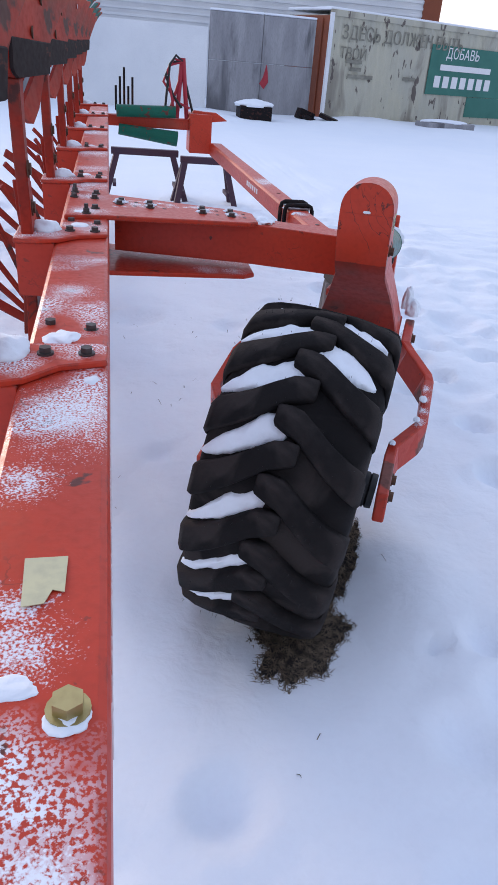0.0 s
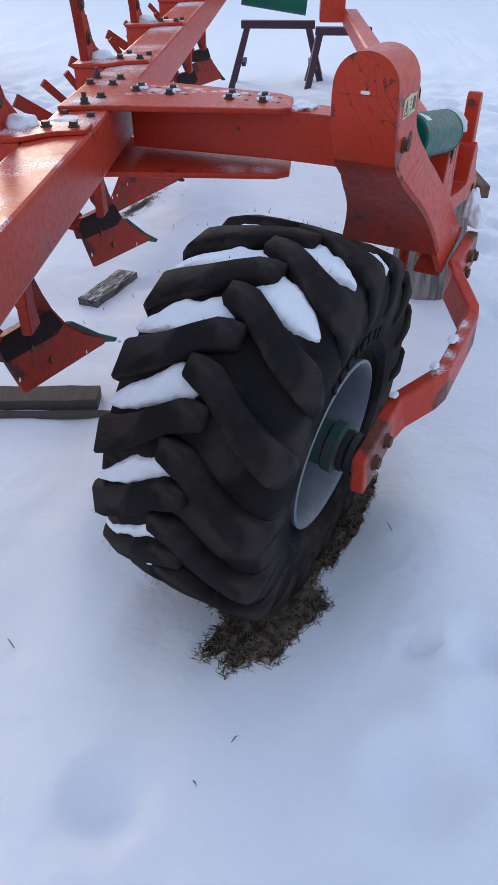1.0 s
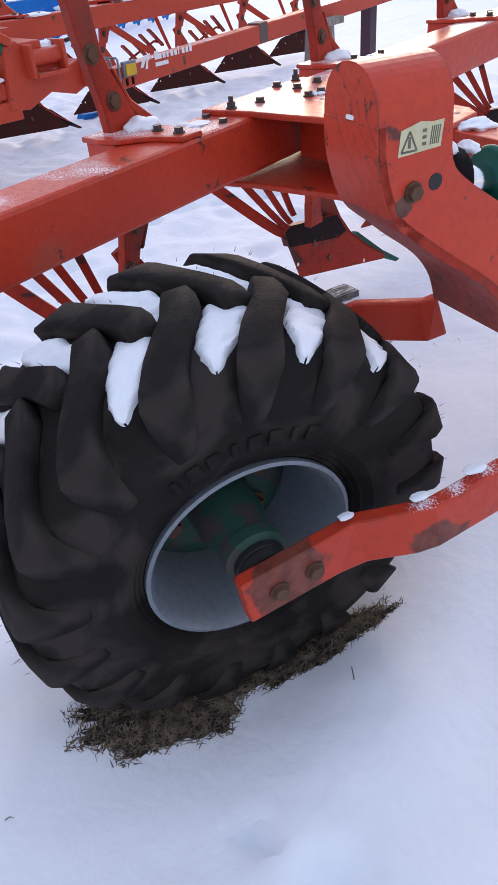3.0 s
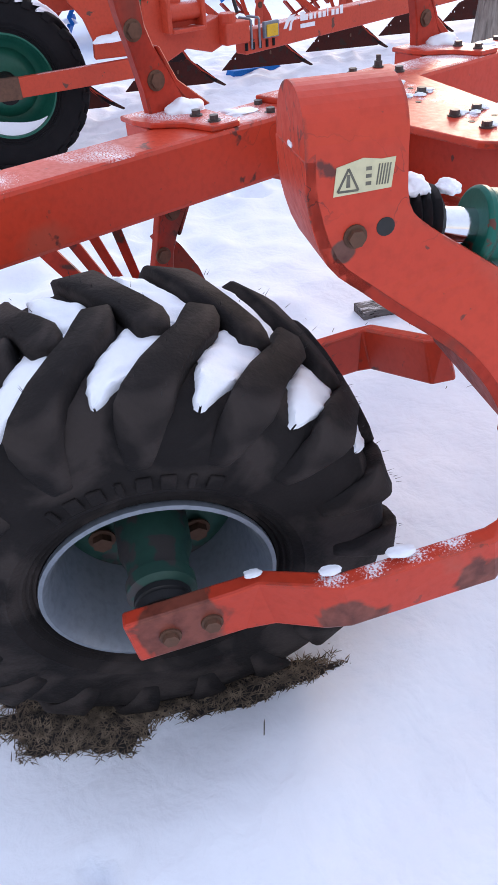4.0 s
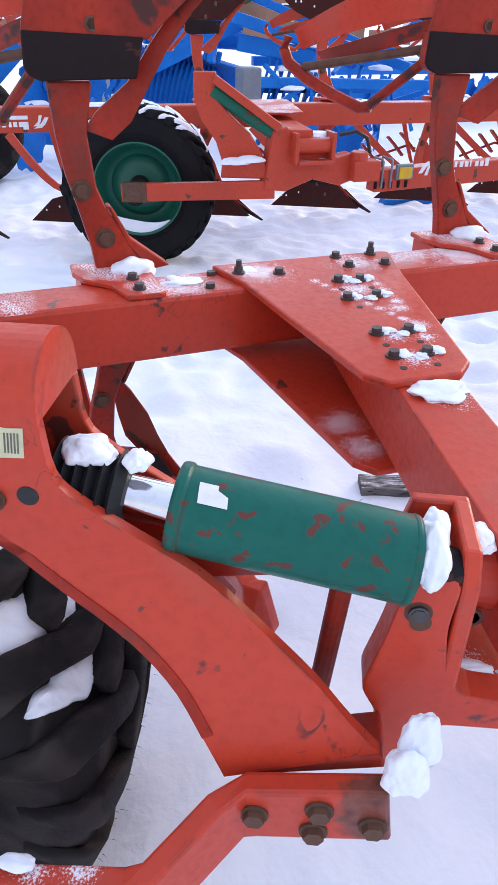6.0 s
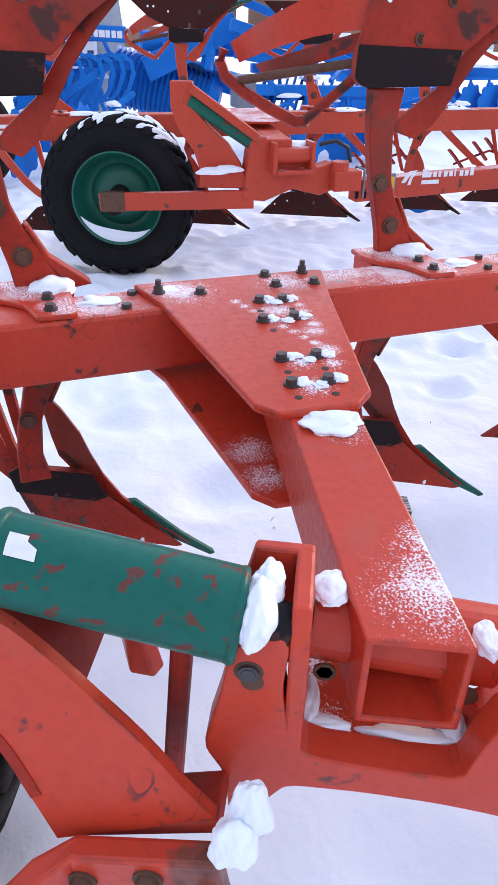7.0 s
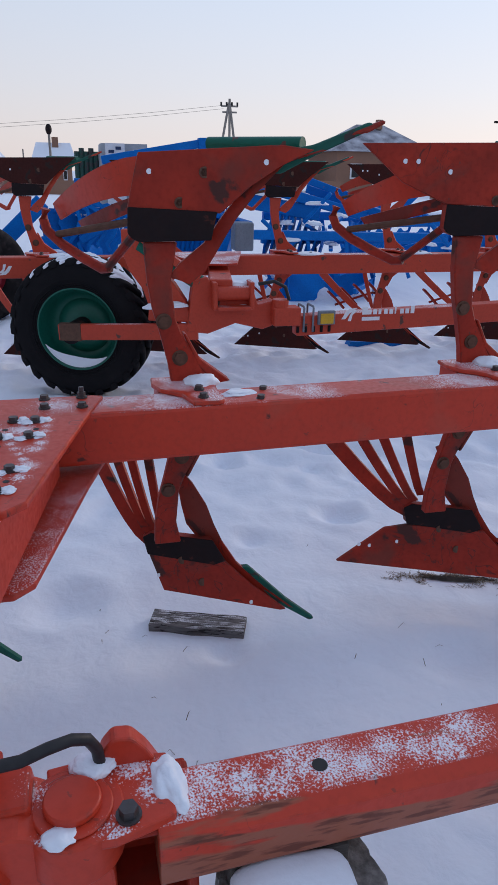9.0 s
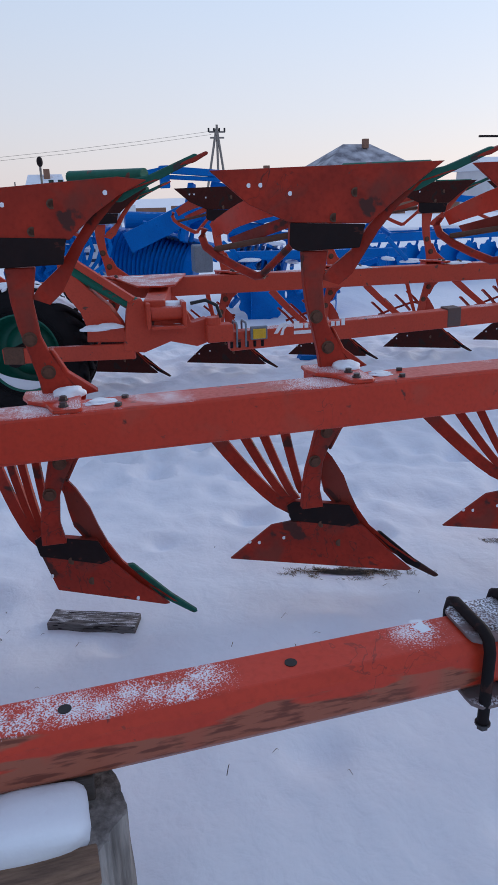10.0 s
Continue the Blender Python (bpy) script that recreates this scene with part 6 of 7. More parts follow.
# ribbed packer roller under a bent cover
r0, r1 = Vector((-9.15, 4.02, 1.00)), Vector((-8.65, 5.22, 0.68))
tilt_rod(r0, r1, 0.31, BLUE, "roller_core", blue, "", 28)
axis_dir = (r1 - r0).normalized()
bm = bmesh.new()
bmesh.ops.create_cone(bm, cap_ends=True, segments=28, radius1=0.37, radius2=0.33, depth=0.03, matrix=axis_dir.to_track_quat("Z", "Y").to_matrix().to_4x4())
RIB = mesh_of(bm, "roller_ring", BLUE)
for k in range(20):
    piece("roller_ring", RIB, blue, T(r0.lerp(r1, (k + 0.5) / 20)))
bm = bmesh.new()
bmesh.ops.create_cone(bm, cap_ends=True, segments=28, radius1=0.36, radius2=0.24, depth=0.14, matrix=T(r1 + axis_dir * 0.05) @ axis_dir.to_track_quat("Z", "Y").to_matrix().to_4x4())
part("roller_end", bm, BLUE, blue)
tilt_rod((-8.6, 4.3, 1.42), (-8.6, 5.6, 1.36), 0.12, BLUE, "cover_tube", blue, "", 20)
bm = bmesh.new()
side_dir = axis_dir.cross(Vector((0, 0, 1))).normalized()
up_dir = side_dir.cross(axis_dir)
rows = []
for k in range(11):
    a = radians(72 + 9 * k)
    row = []
    for rad in (0.44, 0.46):
        for t in (0.30, 1.25):
            row.append(bm.verts.new(r0.lerp(r1, t) + (side_dir * math.cos(a) + up_dir * math.sin(a)) * rad))
    rows.append(row)
for q0, q1 in zip(rows, rows[1:]):
    for i, j in ((0, 1), (1, 3), (3, 2), (2, 0)):
        bm.faces.new((q0[i], q0[j], q1[j], q1[i]))
for q in (rows[0], rows[-1]):
    bm.faces.new((q[0], q[1], q[3], q[2]))
bmesh.ops.recalc_face_normals(bm, faces=bm.faces[:])
part("cover_sheet", bm, BLUE, blue, "bent blue cover over the roller", smooth=True)
for k in range(5):
    bm = bmesh.new()
    rod(bm, (-8.42, 4.55 + 0.17 * k, 1.28 - 0.045 * k), (-8.38, 4.57 + 0.17 * k, 1.40 - 0.045 * k), 0.035, 8)
    part("cover_bolt", bm, BLUE, blue)
for a, c, w, h in (((-7.7, 2.15, 0.80), (-7.7, 2.72, 1.33), 0.12, 0.20), ((-8.3, 3.50, 1.83), (-8.3, 4.86, 2.07), 0.10, 0.11), ((-8.3, 4.86, 2.09), (-8.3, 5.70, 2.02), 0.09, 0.10), ((-8.3, 4.90, 1.99), (-8.3, 5.72, 1.94), 0.06, 0.06), ((-8.3, 4.87, 2.14), (-8.3, 4.88, 1.84), 0.16, 0.13), ((-8.0, 3.12, 1.52), (-8.0, 4.0, 1.49), 0.06, 0.17),
                   ((-8.2, 5.7, 0.82), (-8.2, 8.4, 0.80), 0.12, 0.12), ((-7.4, 5.2, 0.95), (-7.4, 8.2, 0.9), 0.12, 0.12), ((-8.9, 5.9, 1.1), (-8.9, 8.3, 1.1), 0.12, 0.12), ((-8.5, 5.3, 1.9), (-8.3, 5.1, 1.1), 0.09, 0.10),
                   ((-8.9, 6.6, 1.5), (-7.5, 7.6, 1.1), 0.10, 0.12), ((-8.0, 5.3, 1.62), (-8.0, 7.2, 1.15), 0.10, 0.14), ((-8.6, 5.6, 1.9), (-8.2, 7.7, 1.2), 0.09, 0.10), ((-8.1, 7.9, 0.2), (-8.1, 7.9, 1.3), 0.08, 0.08)):
    beam_between(a, c, w, h, BLUE, "frame_beam", blue)
# tines with bent springs
bm = bmesh.new()
sweep(bm, [(0, 0, 0), (0.02, 0.10, 0.03), (0.02, 0.20, -0.03), (0.0, 0.23, -0.16), (0, 0.16, -0.34), (0, 0.06, -0.46), (0, 0.10, -0.55)], rect(0.05, 0.022), up=(1, 0, 0))
TINE = mesh_of(bm, "tine", BLUE)
for row, (x, z) in enumerate(((-8.2, 0.80), (-7.4, 0.9), (-8.9, 1.05))):
    for k in range(9):
        y = 3.0 + 0.55 * k + 0.18 * row
        if not (x == -7.4 and y < 5.2) and not 3.75 < y < 5.7:
            piece("tine", TINE, blue, T((x, y, z)))
# toothed discs
bm = bmesh.new()
poly = []
for k in range(40):
    r = 0.36 if (k // 2) % 2 else 0.32
    a = 2 * math.pi * k / 40
    poly.append((r * math.cos(a), r * math.sin(a)))
prism(bm, poly, -0.006, 0.006, lambda u, v, w: (w - 0.12 * (u * u + v * v), u, v))
DISC = mesh_of(bm, "disc", BLUE)
for k, (x, y, z) in enumerate(((-7.3, 6.02, 0.37), (-7.5, 6.75, 0.40), (-7.9, 3.0, 0.95), (-7.95, 3.22, 1.0), (-8.0, 3.42, 0.92), (-7.8, 2.85, 0.62), (-7.0, 2.6, 0.45), (-7.05, 3.3, 0.5), (-7.5, 7.2, 0.45), (-7.45, 5.9, 0.40))):
    piece("disc", DISC, blue, T((x, y, z)) @ RZ(-4 + 9 * k))
for k in range(7):
    snow_lump(blue, (-8.1 + 0.1 * (k % 3), 3.0 + (0.3 if k < 4 else 0.75) * k, 1.05 + 0.1 * (k % 2)), (0.10, 0.18, 0.05), 150 + k, 20 * k)
bm = bmesh.new()
for k, w in enumerate((0.05, 0.05, 0.07, 0.05, 0.05, 0.06)):
    box(bm, (0.01, w, 0.075), T((-7.968, 3.57 + 0.07 * k, 1.503 - 0.0025 * k)))
part("lettering", bm, WHITE, blue, "white lettering in plain bars")
# second ribbed roller and a pack of curved tines
for k in range(9):
    piece("roller_ring", RIB, blue, T((-8.25 + 0.03 * k, 5.85 + 0.085 * k, 0.92 - 0.035 * k)))
for k in range(8):
    piece("tine", TINE, blue, T((-7.75, 2.95 + 0.12 * k, 1.27 - 0.01 * (k % 3))) @ RZ(-20 + 7 * (k % 4)))
for a, c, w, h in (((-7.8, 2.85, 1.24), (-7.8, 4.0, 1.18), 0.08, 0.09), ((-7.75, 3.15, 0.85), (-7.75, 3.75, 1.2), 0.08, 0.10), ((-7.5, 2.45, 0.45), (-7.5, 2.95, 0.40), 0.10, 0.22), ((-8.4, 4.3, 1.10), (-8.35, 5.5, 1.62), 0.05, 0.30), ((-8.1, 5.4, 1.35), (-8.0, 6.5, 1.18), 0.06, 0.20)):
    beam_between(a, c, w, h, BLUE, "frame_plate", blue)
bm = bmesh.new()
box(bm, (0.25, 0.24, 0.34), T((-6.9, 5.11, 0.97)))
part("control_box", bm, RIM, blue, "pale grey metal box", bevel=0.02)
rb = random.Random(5)
for k in range(40):
    y = rb.uniform(2.6, 8.2)
    p0 = Vector((rb.uniform(-8.8, -7.0) - (2.0 if 3.7 < y < 5.6 else 0.0), y, rb.uniform(0.3, 1.3)))
    d = Vector((rb.uniform(-0.4, 0.4), rb.uniform(-0.5, 0.5), rb.uniform(-0.35, 0.45)))
    beam_between(p0, p0 + d, rb.uniform(0.03, 0.06), rb.uniform(0.03, 0.08), BLUE, "bracket", blue)
    if k % 3 == 0:
        snow_lump(blue, p0 + d * 0.5 + Vector((0, 0, 0.05)), (0.08, 0.16, 0.04), 400 + k, 30 * k)
# second machine further along
blue2 = thing("disc_harrow", (-10.5, 11, 0.1), "blue disc harrow with many discs and snow", "harrow")
for a, c, w, h in (((-10.5, 8.0, 0.9), (-10.5, 14.0, 0.95), 0.16, 0.16), ((-11.4, 8.0, 0.95), (-11.4, 14.0, 0.95), 0.16, 0.16), ((-11.4, 10.5, 0.95), (-9.6, 10.6, 1.0), 0.14, 0.14), ((-10.9, 9.0, 1.0), (-10.6, 9.6, 1.7), 0.12, 0.12), ((-10.6, 9.6, 1.7), (-10.2, 12.0, 1.45), 0.12, 0.12)):
    beam_between(a, c, w, h, BLUE, "frame_beam", blue2)
for k in range(14):
    piece("disc", DISC, blue2, T((-10.4, 8.1 + 0.42 * k, 0.45)) @ RZ(20))
    piece("tine", TINE, blue2, T((-11.4, 8.1 + 0.42 * k, 0.9)))
for k in range(5):
    snow_lump(blue2, (-10.5, 8.5 + 1.1 * k, 1.05), (0.14, 0.4, 0.05), 170 + k)
# big bag and net roll behind
bag = thing("bulk_bag", (-10.6, 3.95, 0.1), "white woven bulk bag with a printed stripe", "bulk bag")
bm = bmesh.new()
bmesh.ops.create_cube(bm, size=1.0)
bmesh.ops.subdivide_edges(bm, edges=bm.edges[:], cuts=7, use_grid_fill=True)
for v in bm.verts:
    r = 1 + 0.14 * (1 - (2 * v.co.z) ** 2) + 0.06 * noise.noise(v.co * 4)
    v.co = Vector((v.co.x * 0.85 * r, v.co.y * 0.72 * r, v.co.z * 2.0))
part("sack", bm, BAG, bag, smooth=True, m=T((-10.6, 3.95, 1.1)))
PRINT = material("print_blue", (0.03, 0.05, 0.12), 0.6)
bm = bmesh.new()
box(bm, (0.012, 0.30, 1.5), T((-10.075, 3.80, 1.35)))
strip = part("label_strip", bm, WHITE, bag, "white printed strip")
for k in range(9):
    for dy in (-0.06, 0.05):
        bm = bmesh.new()
        box(bm, (0.01, 0.085, 0.045), T((-10.062, 3.80 + dy, 0.70 + 0.16 * k + (0.05 if dy > 0 else 0))))
        part("print", bm, PRINT, strip)
net = thing("net_roll", (-10.5, 3.4, 0.1), "dark green rolled netting standing upright", "net roll")
for k in range(5):
    bm = bmesh.new()
    rod(bm, (-10.5, 3.20 + 0.075 * k, 0.1), (-10.5, 3.22 + 0.075 * k, 1.98 + 0.05 * (k % 2)), 0.042, 10)
    part("net_fold", bm, GREEN_WORN, net)
# tyres of a further machine
for k, (x, y, z, r) in enumerate(((-6.3, 1.55, 0.66, 0.62), (-6.6, 2.0, 0.60, 0.55))):
    w = thing("machine_wheel", (x, y, 0.05), "large dark tyre of a machine standing behind", "wheel", "rear wheels")
    m = T((x, y, z)) @ RZ(12 * k)
    bm = bmesh.new()
    lathe(bm, [(r * 0.5, 0.12), (r * 0.6, 0.16), (r * 0.85, 0.17), (r * 0.96, 0.13), (r, 0.0), (r * 0.96, -0.13), (r * 0.85, -0.17), (r * 0.5, -0.12)], 48)
    part("tyre", bm, RUBBER, w, smooth=True, m=m)
    bm = bmesh.new()
    lathe(bm, [(r * 0.52, 0.11), (r * 0.45, 0.05), (r * 0.1, 0.06), (0.0, 0.06)], 32)
    part("rim", bm, RED, w, smooth=True, m=m)


# ---- yard wall, container and building to the north ----
def wall_box(name, size, at, mat, label, rot=0.0):
    b = bmesh.new()
    box(b, size, T(at) @ RZ(rot))
    return solid(name, b, mat, label, name.split("_")[0], kind="structure", bevel=0.01)


gate = wall_box("wall_gate", (4.6, 0.12, 2.55), (0.72, 25.0, 1.22), WHITE_METAL, "pale sheet-metal wall panel with a snow edge")
wall_box("wall_gate", (12, 0.12, 2.45), (-8, 25.2, 1.2), CONCRETE, "grey concrete yard wall")
wall = tagged(new("wall_north"), "stained grey concrete fence of slabs", "wall", "", "structure")
WORLD[wall] = Matrix()
for k in range(2):
    for z, h in ((0.80, 1.63), (2.29, 1.33)):
        bm = bmesh.new()
        box(bm, (1.69, 0.16, h), T((3.92 + 1.70 * k, 25.05, z)))
        part("slab", bm, CONCRETE, wall, bevel=0.015)
    bm = bmesh.new()
    box(bm, (1.70, 0.22, 0.06), T((3.92 + 1.70 * k, 25.05, 2.99)))
    part("snow_cap", bm, SNOW, wall, bevel=0.03)
bm = bmesh.new()
prism(bm, [(4.75, 1.05), (4.86, 1.25), (4.95, 1.62), (5.0, 1.4), (5.04, 1.1), (4.9, 0.9)], 24.955, 24.96, lambda u, v, w: (u, w, v))
part("paint_splash", bm, RED, wall, "faded red paint splash")
cont = thing("container", (10.5, 27, 0), "cream shipping container with faded lettering and rust", "container")
CM = T((6.95, 25.0, 0)) @ RZ(22.5) @ Matrix.Diagonal((1, 1, 1.11, 1))
bm = bmesh.new()
n = 110
pts = []
for k in range(n + 1):
    x = 9.4 * k / n
    pts.append((x, 0.03 if (k // 2) % 2 else 0.0))
rows = [[bm.verts.new(CM @ Vector((x, y, z))) for x, y in pts] for z in (0.15, 2.85)]
for i in range(n):
    bm.faces.new((rows[0][i], rows[0][i + 1], rows[1][i + 1], rows[1][i]))
bmesh.ops.recalc_face_normals(bm, faces=bm.faces[:])
cside = part("side_panel", bm, CONTAINER, cont)
bm = bmesh.new()
box(bm, (9.4, 2.3, 2.7), CM @ T((4.7, 1.2, 1.5)))
part("body", bm, CONTAINER, cont)
bm = bmesh.new()
box(bm, (0.05, 2.3, 2.75), CM @ T((-0.03, 1.18, 1.45)))
cdoor = part("door", bm, BROWN, cont, "rust-brown container doors", bevel=0.01)
for y in (0.35, 0.8, 1.5, 2.0):
    bm = bmesh.new()
    rod(bm, CM @ Vector((-0.08, y, 0.2)), CM @ Vector((-0.08, y, 2.75)), 0.025, 8)
    part("lock_rod", bm, BROWN, cdoor)
for z in (0.1, 2.9):
    bm = bmesh.new()
    box(bm, (9.5, 0.10, 0.16), CM @ T((4.7, 0.0, z)))
    part("rail", bm, CONTAINER, cont, bevel=0.01)
bm = bmesh.new()
box(bm, (9.5, 2.4, 0.08), CM @ T((4.7, 1.2, 3.0)))
part("snow_cap", bm, SNOW, cont, bevel=0.03)
bm = bmesh.new()
box(bm, (0.12, 0.10, 2.8), CM @ T((0.0, -0.02, 1.5)))
part("corner_post", bm, WHITE_METAL, cont, bevel=0.01)
bm = bmesh.new()
box(bm, (4.7, 0.012, 1.42), CM @ T((6.95, -0.02, 1.71)))
poster = part("poster", bm, DK_GREEN, cont, "dark green painted panel")
bm = bmesh.new()
box(bm, (2.5, 0.012, 0.62), CM @ T((8.1, -0.018, 0.68)))
part("green_paint", bm, DK_GREEN, cont)


def words(text, x, z, size, mat, parent):
    c = bpy.data.curves.new("lettering", "FONT")
    c.body, c.size, c.extrude = text, size, 0.004
    tmp = bpy.data.objects.new("lettering", c)
    scene.collection.objects.link(tmp)
    me = bpy.data.meshes.new_from_object(tmp.evaluated_get(bpy.context.evaluated_depsgraph_get()))
    bpy.data.objects.remove(tmp)
    me.materials.append(mat)
    return piece("lettering", me, parent, CM @ T((x, -0.034, z)) @ Matrix.Rotation(radians(90), 4, "X"))


words("ЗДЕСЬ ДОЛЖЕН БЫТЬ", 0.45, 2.28, 0.50, FADED, cside)
words("ТВОЙ", 0.45, 1.78, 0.42, FADED, cside)
words("ДОБАВЬ", 5.35, 2.07, 0.42, WHITE, poster)
bm = bmesh.new()
box(bm, (2.7, 0.01, 0.17), CM @ T((6.5, -0.034, 1.80)))
part("lettering", bm, WHITE, poster)
for k in range(7):
    bm = bmesh.new()
    box(bm, (0.30, 0.01, 0.34), CM @ T((5.1 + 0.45 * k, -0.034, 1.38)))
    part("lettering", bm, WHITE, poster)
for k, (x, z, w) in enumerate(((1.1, 1.72, 0.7), (1.2, 1.52, 0.5), (1.45, 1.33, 1.1), (3.7, 1.38, 0.6))):
    bm = bmesh.new()
    box(bm, (w, 0.01, 0.10), CM @ T((x, -0.034, z)))
    part("worn_lettering", bm, FADED, cside)
# clad building behind
shed = thing("warehouse", (2, 36, 0), "pale metal-clad warehouse behind the yard wall", "building")
bm = bmesh.new()
box(bm, (26, 8, 6.0), T((0.5, 38, 3.0)))
sw = part("wall", bm, WHITE_METAL, shed)
for k in range(20):
    bm = bmesh.new()
    box(bm, (26, 0.05, 0.10), T((0.5, 33.96, 1.0 + 0.25 * k)))
    part("siding_rib", bm, WHITE_METAL, sw)
bm = bmesh.new()
box(bm, (0.8, 0.6, 6.2), T((13.9, 34.2, 3.1)))
part("brick_corner", bm, BROWN, shed)
bm = bmesh.new()
box(bm, (26.6, 8.6, 0.3), T((0.5, 38, 6.15)))
part("roof", bm, SNOW, shed, "snow-covered flat roof")
# odds and ends in front of the wall
crate = thing("crate", (4.2, 22.6, 0), "dark crate with a cap of snow", "crate")
bm = bmesh.new()
box(bm, (0.95, 0.8, 0.5), T((4.2, 22.6, 0.26)))
part("body", bm, DARK_STEEL, crate, bevel=0.02)
snow_lump(crate, (4.2, 22.6, 0.52), (0.55, 0.45, 0.16), 301, 0, 0.15)
for k, (x, y, sx, sy, sz, rot) in enumerate(((6.3, 23.6, 0.8, 0.2, 0.10, 30), (6.9, 23.4, 0.9, 0.5, 0.12, -20), (6.1, 23.9, 0.5, 0.4, 0.3, 10))):
    bm = bmesh.new()
    box(bm, (sx, sy, sz), T((x, y, 0.15 + 0.06 * k)) @ RZ(rot) @ Matrix.Rotation(radians(18), 4, "Y"))
    solid("scrap_board", bm, DARK_STEEL, "broken dark board leaning in the snow by the wall", "board", "scrap by the wall", bevel=0.01)
slab = thing("concrete_slab", (11.2, 24.5, 0), "grey slab with snow lying on the drift", "slab")
bm = bmesh.new()
box(bm, (1.9, 0.8, 0.22), T((11.2, 24.5, 0.22)) @ RZ(12))
part("body", bm, CONCRETE, slab, bevel=0.03)
snow_lump(slab, (11.2, 24.5, 0.33), (0.9, 0.4, 0.10), 302, 12, 0.15)

# ---- far houses and pole to the west ----
def house(name, x, y, w, d, eave, ridge, mat, roof_mat, label, hip=0.35):
    h = thing(name, (x, y, 0), label, "house")
    b = bmesh.new()
    box(b, (d, w, eave), T((x, y, eave / 2)))
    wl_ = part("wall", b, mat, h)
    b = bmesh.new()
    o = 0.4
    base = [b.verts.new(p) for p in ((x - d / 2 - o, y - w / 2 - o, eave), (x + d / 2 + o, y - w / 2 - o, eave), (x + d / 2 + o, y + w / 2 + o, eave), (x - d / 2 - o, y + w / 2 + o, eave))]
    r0, r1 = b.verts.new((x, y - w / 2 + hip * w, ridge)), b.verts.new((x, y + w / 2 - hip * w, ridge))
    b.faces.new((base[0], base[1], r0))
    b.faces.new((base[1], base[2], r1, r0))
    b.faces.new((base[2], base[3], r1))
    b.faces.new((base[3], base[0], r0, r1))
    b.faces.new(base[::-1])
    rf = part("roof", b, roof_mat, h)
    for k in range(3):
        b = bmesh.new()
        box(b, (0.08, w * 0.12, eave * 0.35), T((x + d / 2 + 0.03, y + (k - 1) * w * 0.3, eave * 0.55)))
        win = part("window", b, WHITE, wl_)
        b = bmesh.new()
        box(b, (0.03, w * 0.09, eave * 0.28), T((x + d / 2 + 0.08, y + (k - 1) * w * 0.3, eave * 0.55)))
        part("pane", b, BLACK, win)
    b = bmesh.new()
    box(b, (0.5, 0.5, 0.8), T((x + d * 0.1, y + w * 0.06, ridge)))
    part("chimney", b, HOUSE, rf)
    return h


ROOF = material("snowy_slate", (0.14, 0.14, 0.17), 0.7, second=(0.6, 0.62, 0.68), scale=0.9, amount=1.0, grain=8)
house("house", -62, 2.2, 2.7, 4, 2.3, 3.7, HOUSE, SNOW, "small red house with a snowy roof far off", 0.0)
house("house", -64, 30.55, 9.0, 8, 3.6, 6.0, HOUSE, ROOF, "house with a dark hipped roof streaked with snow")
house("house", -66, 22.05, 2.8, 5, 2.8, 3.9, HOUSE, ROOF, "low brown house far off", 0.2)
house("house", -60, -4.45, 5.0, 5, 2.4, 3.6, BROWN, SNOW, "wooden house with a snowy roof", 0.1)
house("house", -60, 45.05, 9.0, 6, 3.4, 4.6, WHITE_METAL, SNOW, "long pale shed with a snowy roof", 0.0)
gantry = thing("gantry", (-58, 41.05, 0), "dark steel gantry frame standing by the shed", "gantry")
for a, c in (((-58, 39.65, 0), (-58, 39.65, 6.2)), ((-58, 39.65, 6.2), (-58, 43.55, 6.2)), ((-58, 43.55, 0), (-58, 43.55, 6.2))):
    beam_between(a, c, 0.18, 0.18, DARK_STEEL, "post" if a[1] == c[1] else "cross_beam", gantry)
pole = thing("utility_pole", (-60, 16.35, 0), "wooden A-frame utility pole with cross arms", "utility pole")
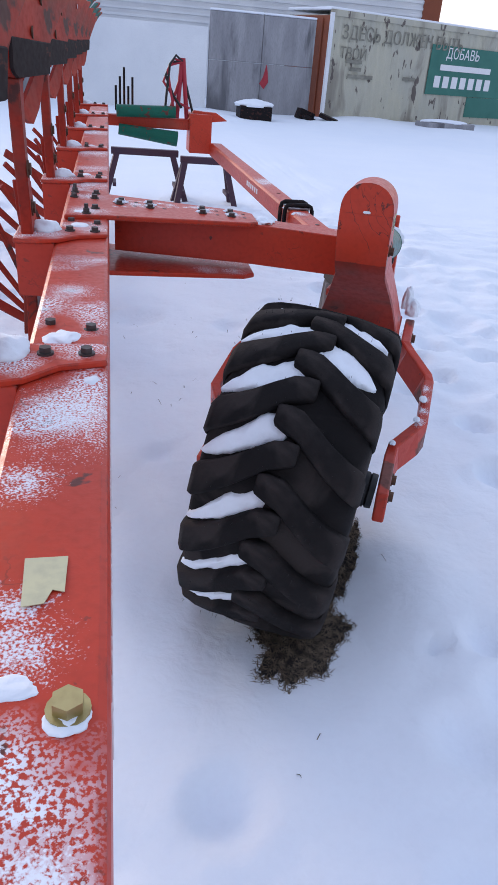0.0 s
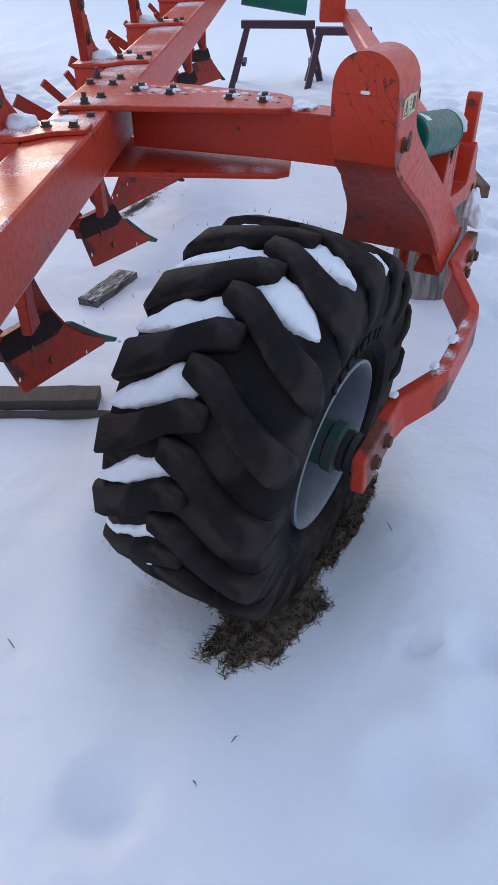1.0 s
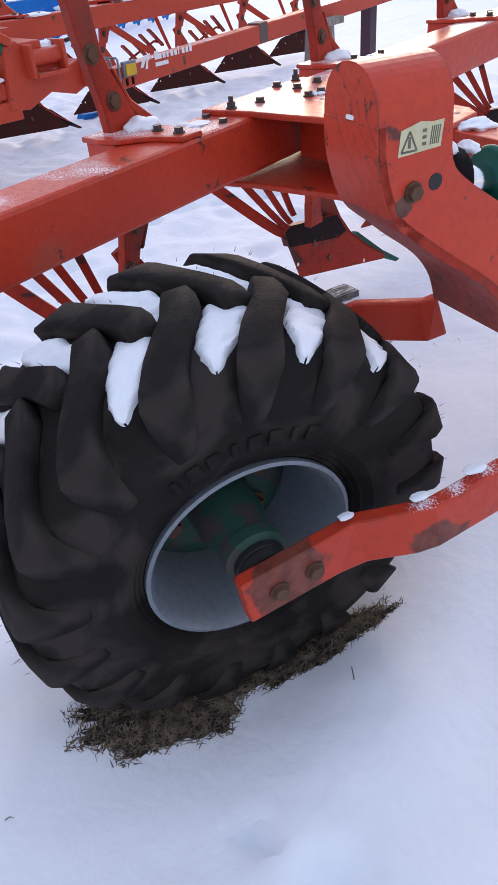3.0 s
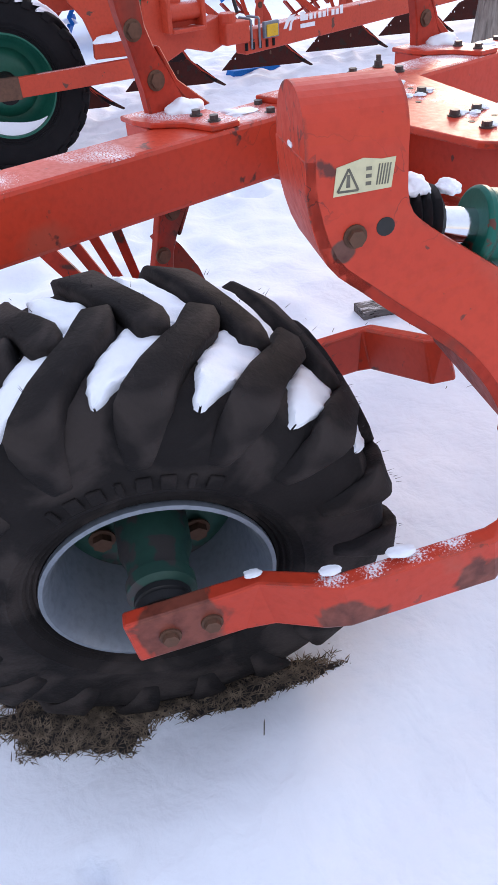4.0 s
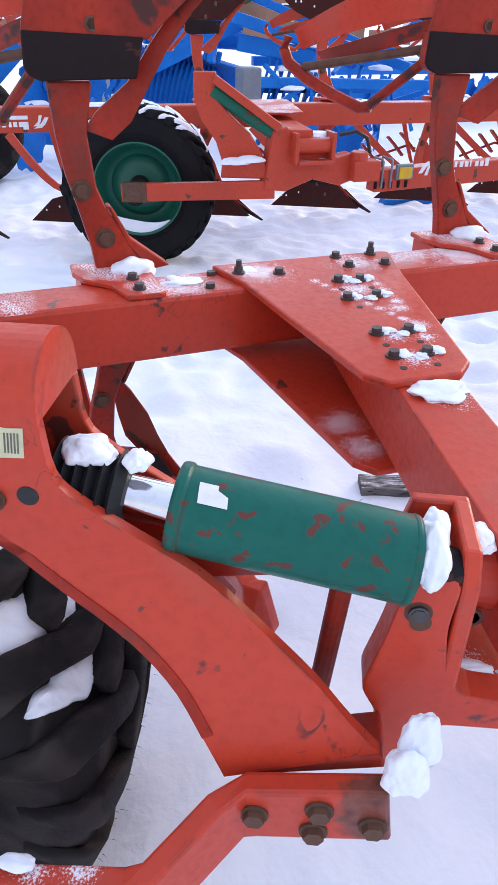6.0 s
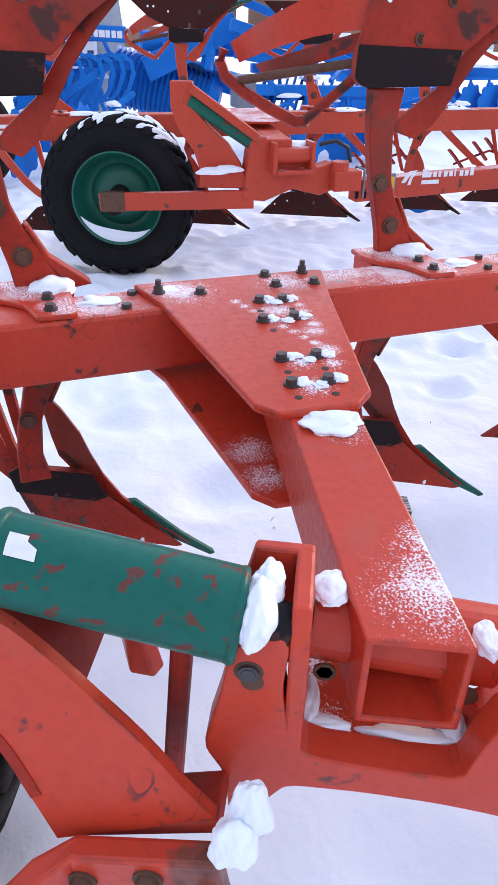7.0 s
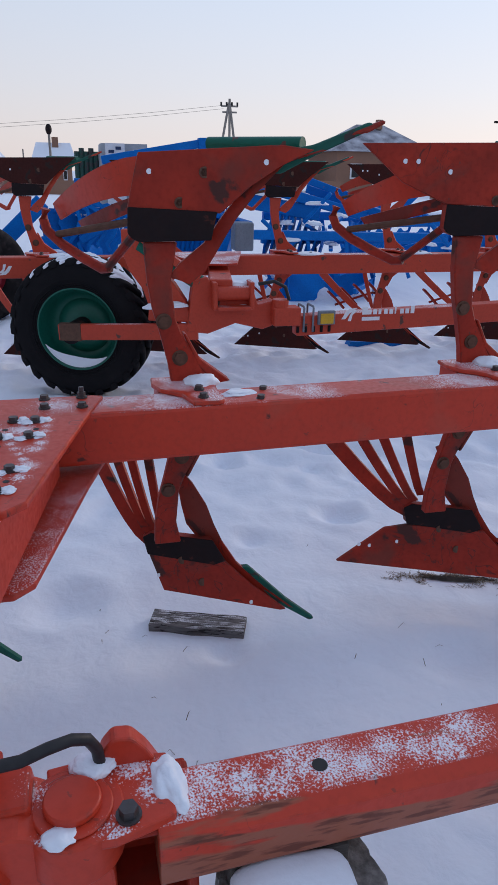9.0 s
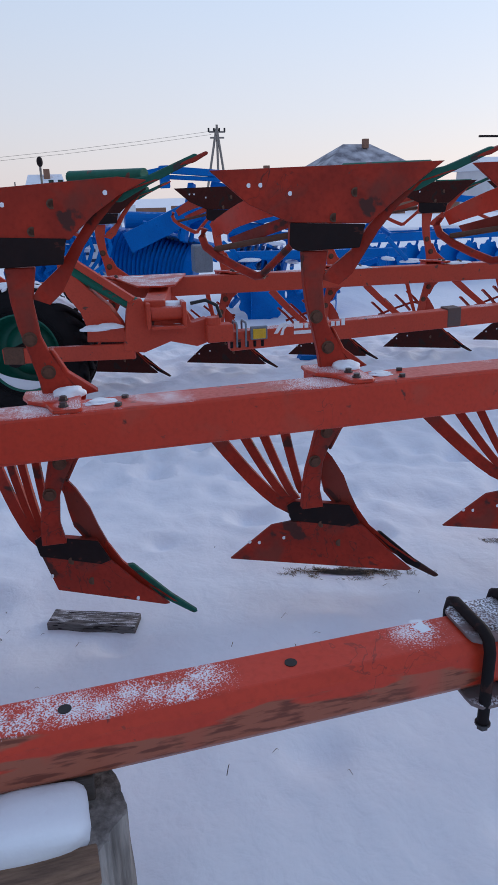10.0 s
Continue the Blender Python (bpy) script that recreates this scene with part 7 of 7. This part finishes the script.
for a, c, r in (((-60, 15.05, 0), (-60, 16.4, 7.0), 0.10), ((-60, 17.45, 0), (-60, 16.45, 7.0), 0.10), ((-60, 16.45, 0), (-60, 16.45, 7.3), 0.10), ((-60, 15.75, 6.75), (-60, 17.15, 6.75), 0.07), ((-60, 15.85, 6.3), (-60, 17.05, 6.3), 0.07)):
    tilt_rod(a, c, r, WOOD, "pole_leg" if a[2] == 0 else "cross_arm", pole, "", 8)
for k in range(4):
    tilt_rod((-60, 15.75 + 0.45 * k, 6.75), (-60, 15.75 + 0.45 * k, 7.05), 0.08, BLACK, "insulator", pole, "", 8)
lamp = thing("lamp_mast", (-58, 2.0, 0), "thin mast with a round head by the house", "mast")
tilt_rod((-58, 2.0, 0), (-58, 2.0, 4.3), 0.09, WOOD, "mast", lamp, "", 8)
bm = bmesh.new()
bmesh.ops.create_uvsphere(bm, u_segments=12, v_segments=8, radius=0.3, matrix=T((-58, 2.0, 4.5)) @ Matrix.Diagonal((0.8, 0.8, 1.3, 1)))
part("head", bm, DARK_STEEL, lamp, smooth=True)
for k, y in enumerate((0.15, 5.25, 7.65, -2.35)):
    p = thing("fence_post", (-55, y, 0), "thin post far off in the yard", "post", "far posts")
    tilt_rod((-55, y, 0), (-55, y, 3.0 - 0.3 * k), 0.05, WOOD, "post", p, "", 8)
wire = new("power_line")
WORLD[wire] = Matrix()
tagged(wire, "thin power line sagging across the sky", "cable")
for k in range(2):
    bm = bmesh.new()
    sweep(bm, [(-60, 15.95 - 6 * i, 3.6 + 3.2 * (1 - i / 8) ** 2 * (1 if i < 8 else 0) - 0.25 * k) for i in range(10)], ring(0.011, 5))
    part("strand", bm, BLACK, wire)
fence = thing("board_fence", (-50, 15, 0), "low dark board fence along the far edge", "fence")
for k in range(30):
    bm = bmesh.new()
    box(bm, (0.06, 2.3, 1.0 + 0.25 * (k % 3)), T((-50 - 2 * (k % 2), -12 + 2.4 * k, 0.5)))
    part("board", bm, HOUSE if k % 4 else WHITE_METAL, fence)
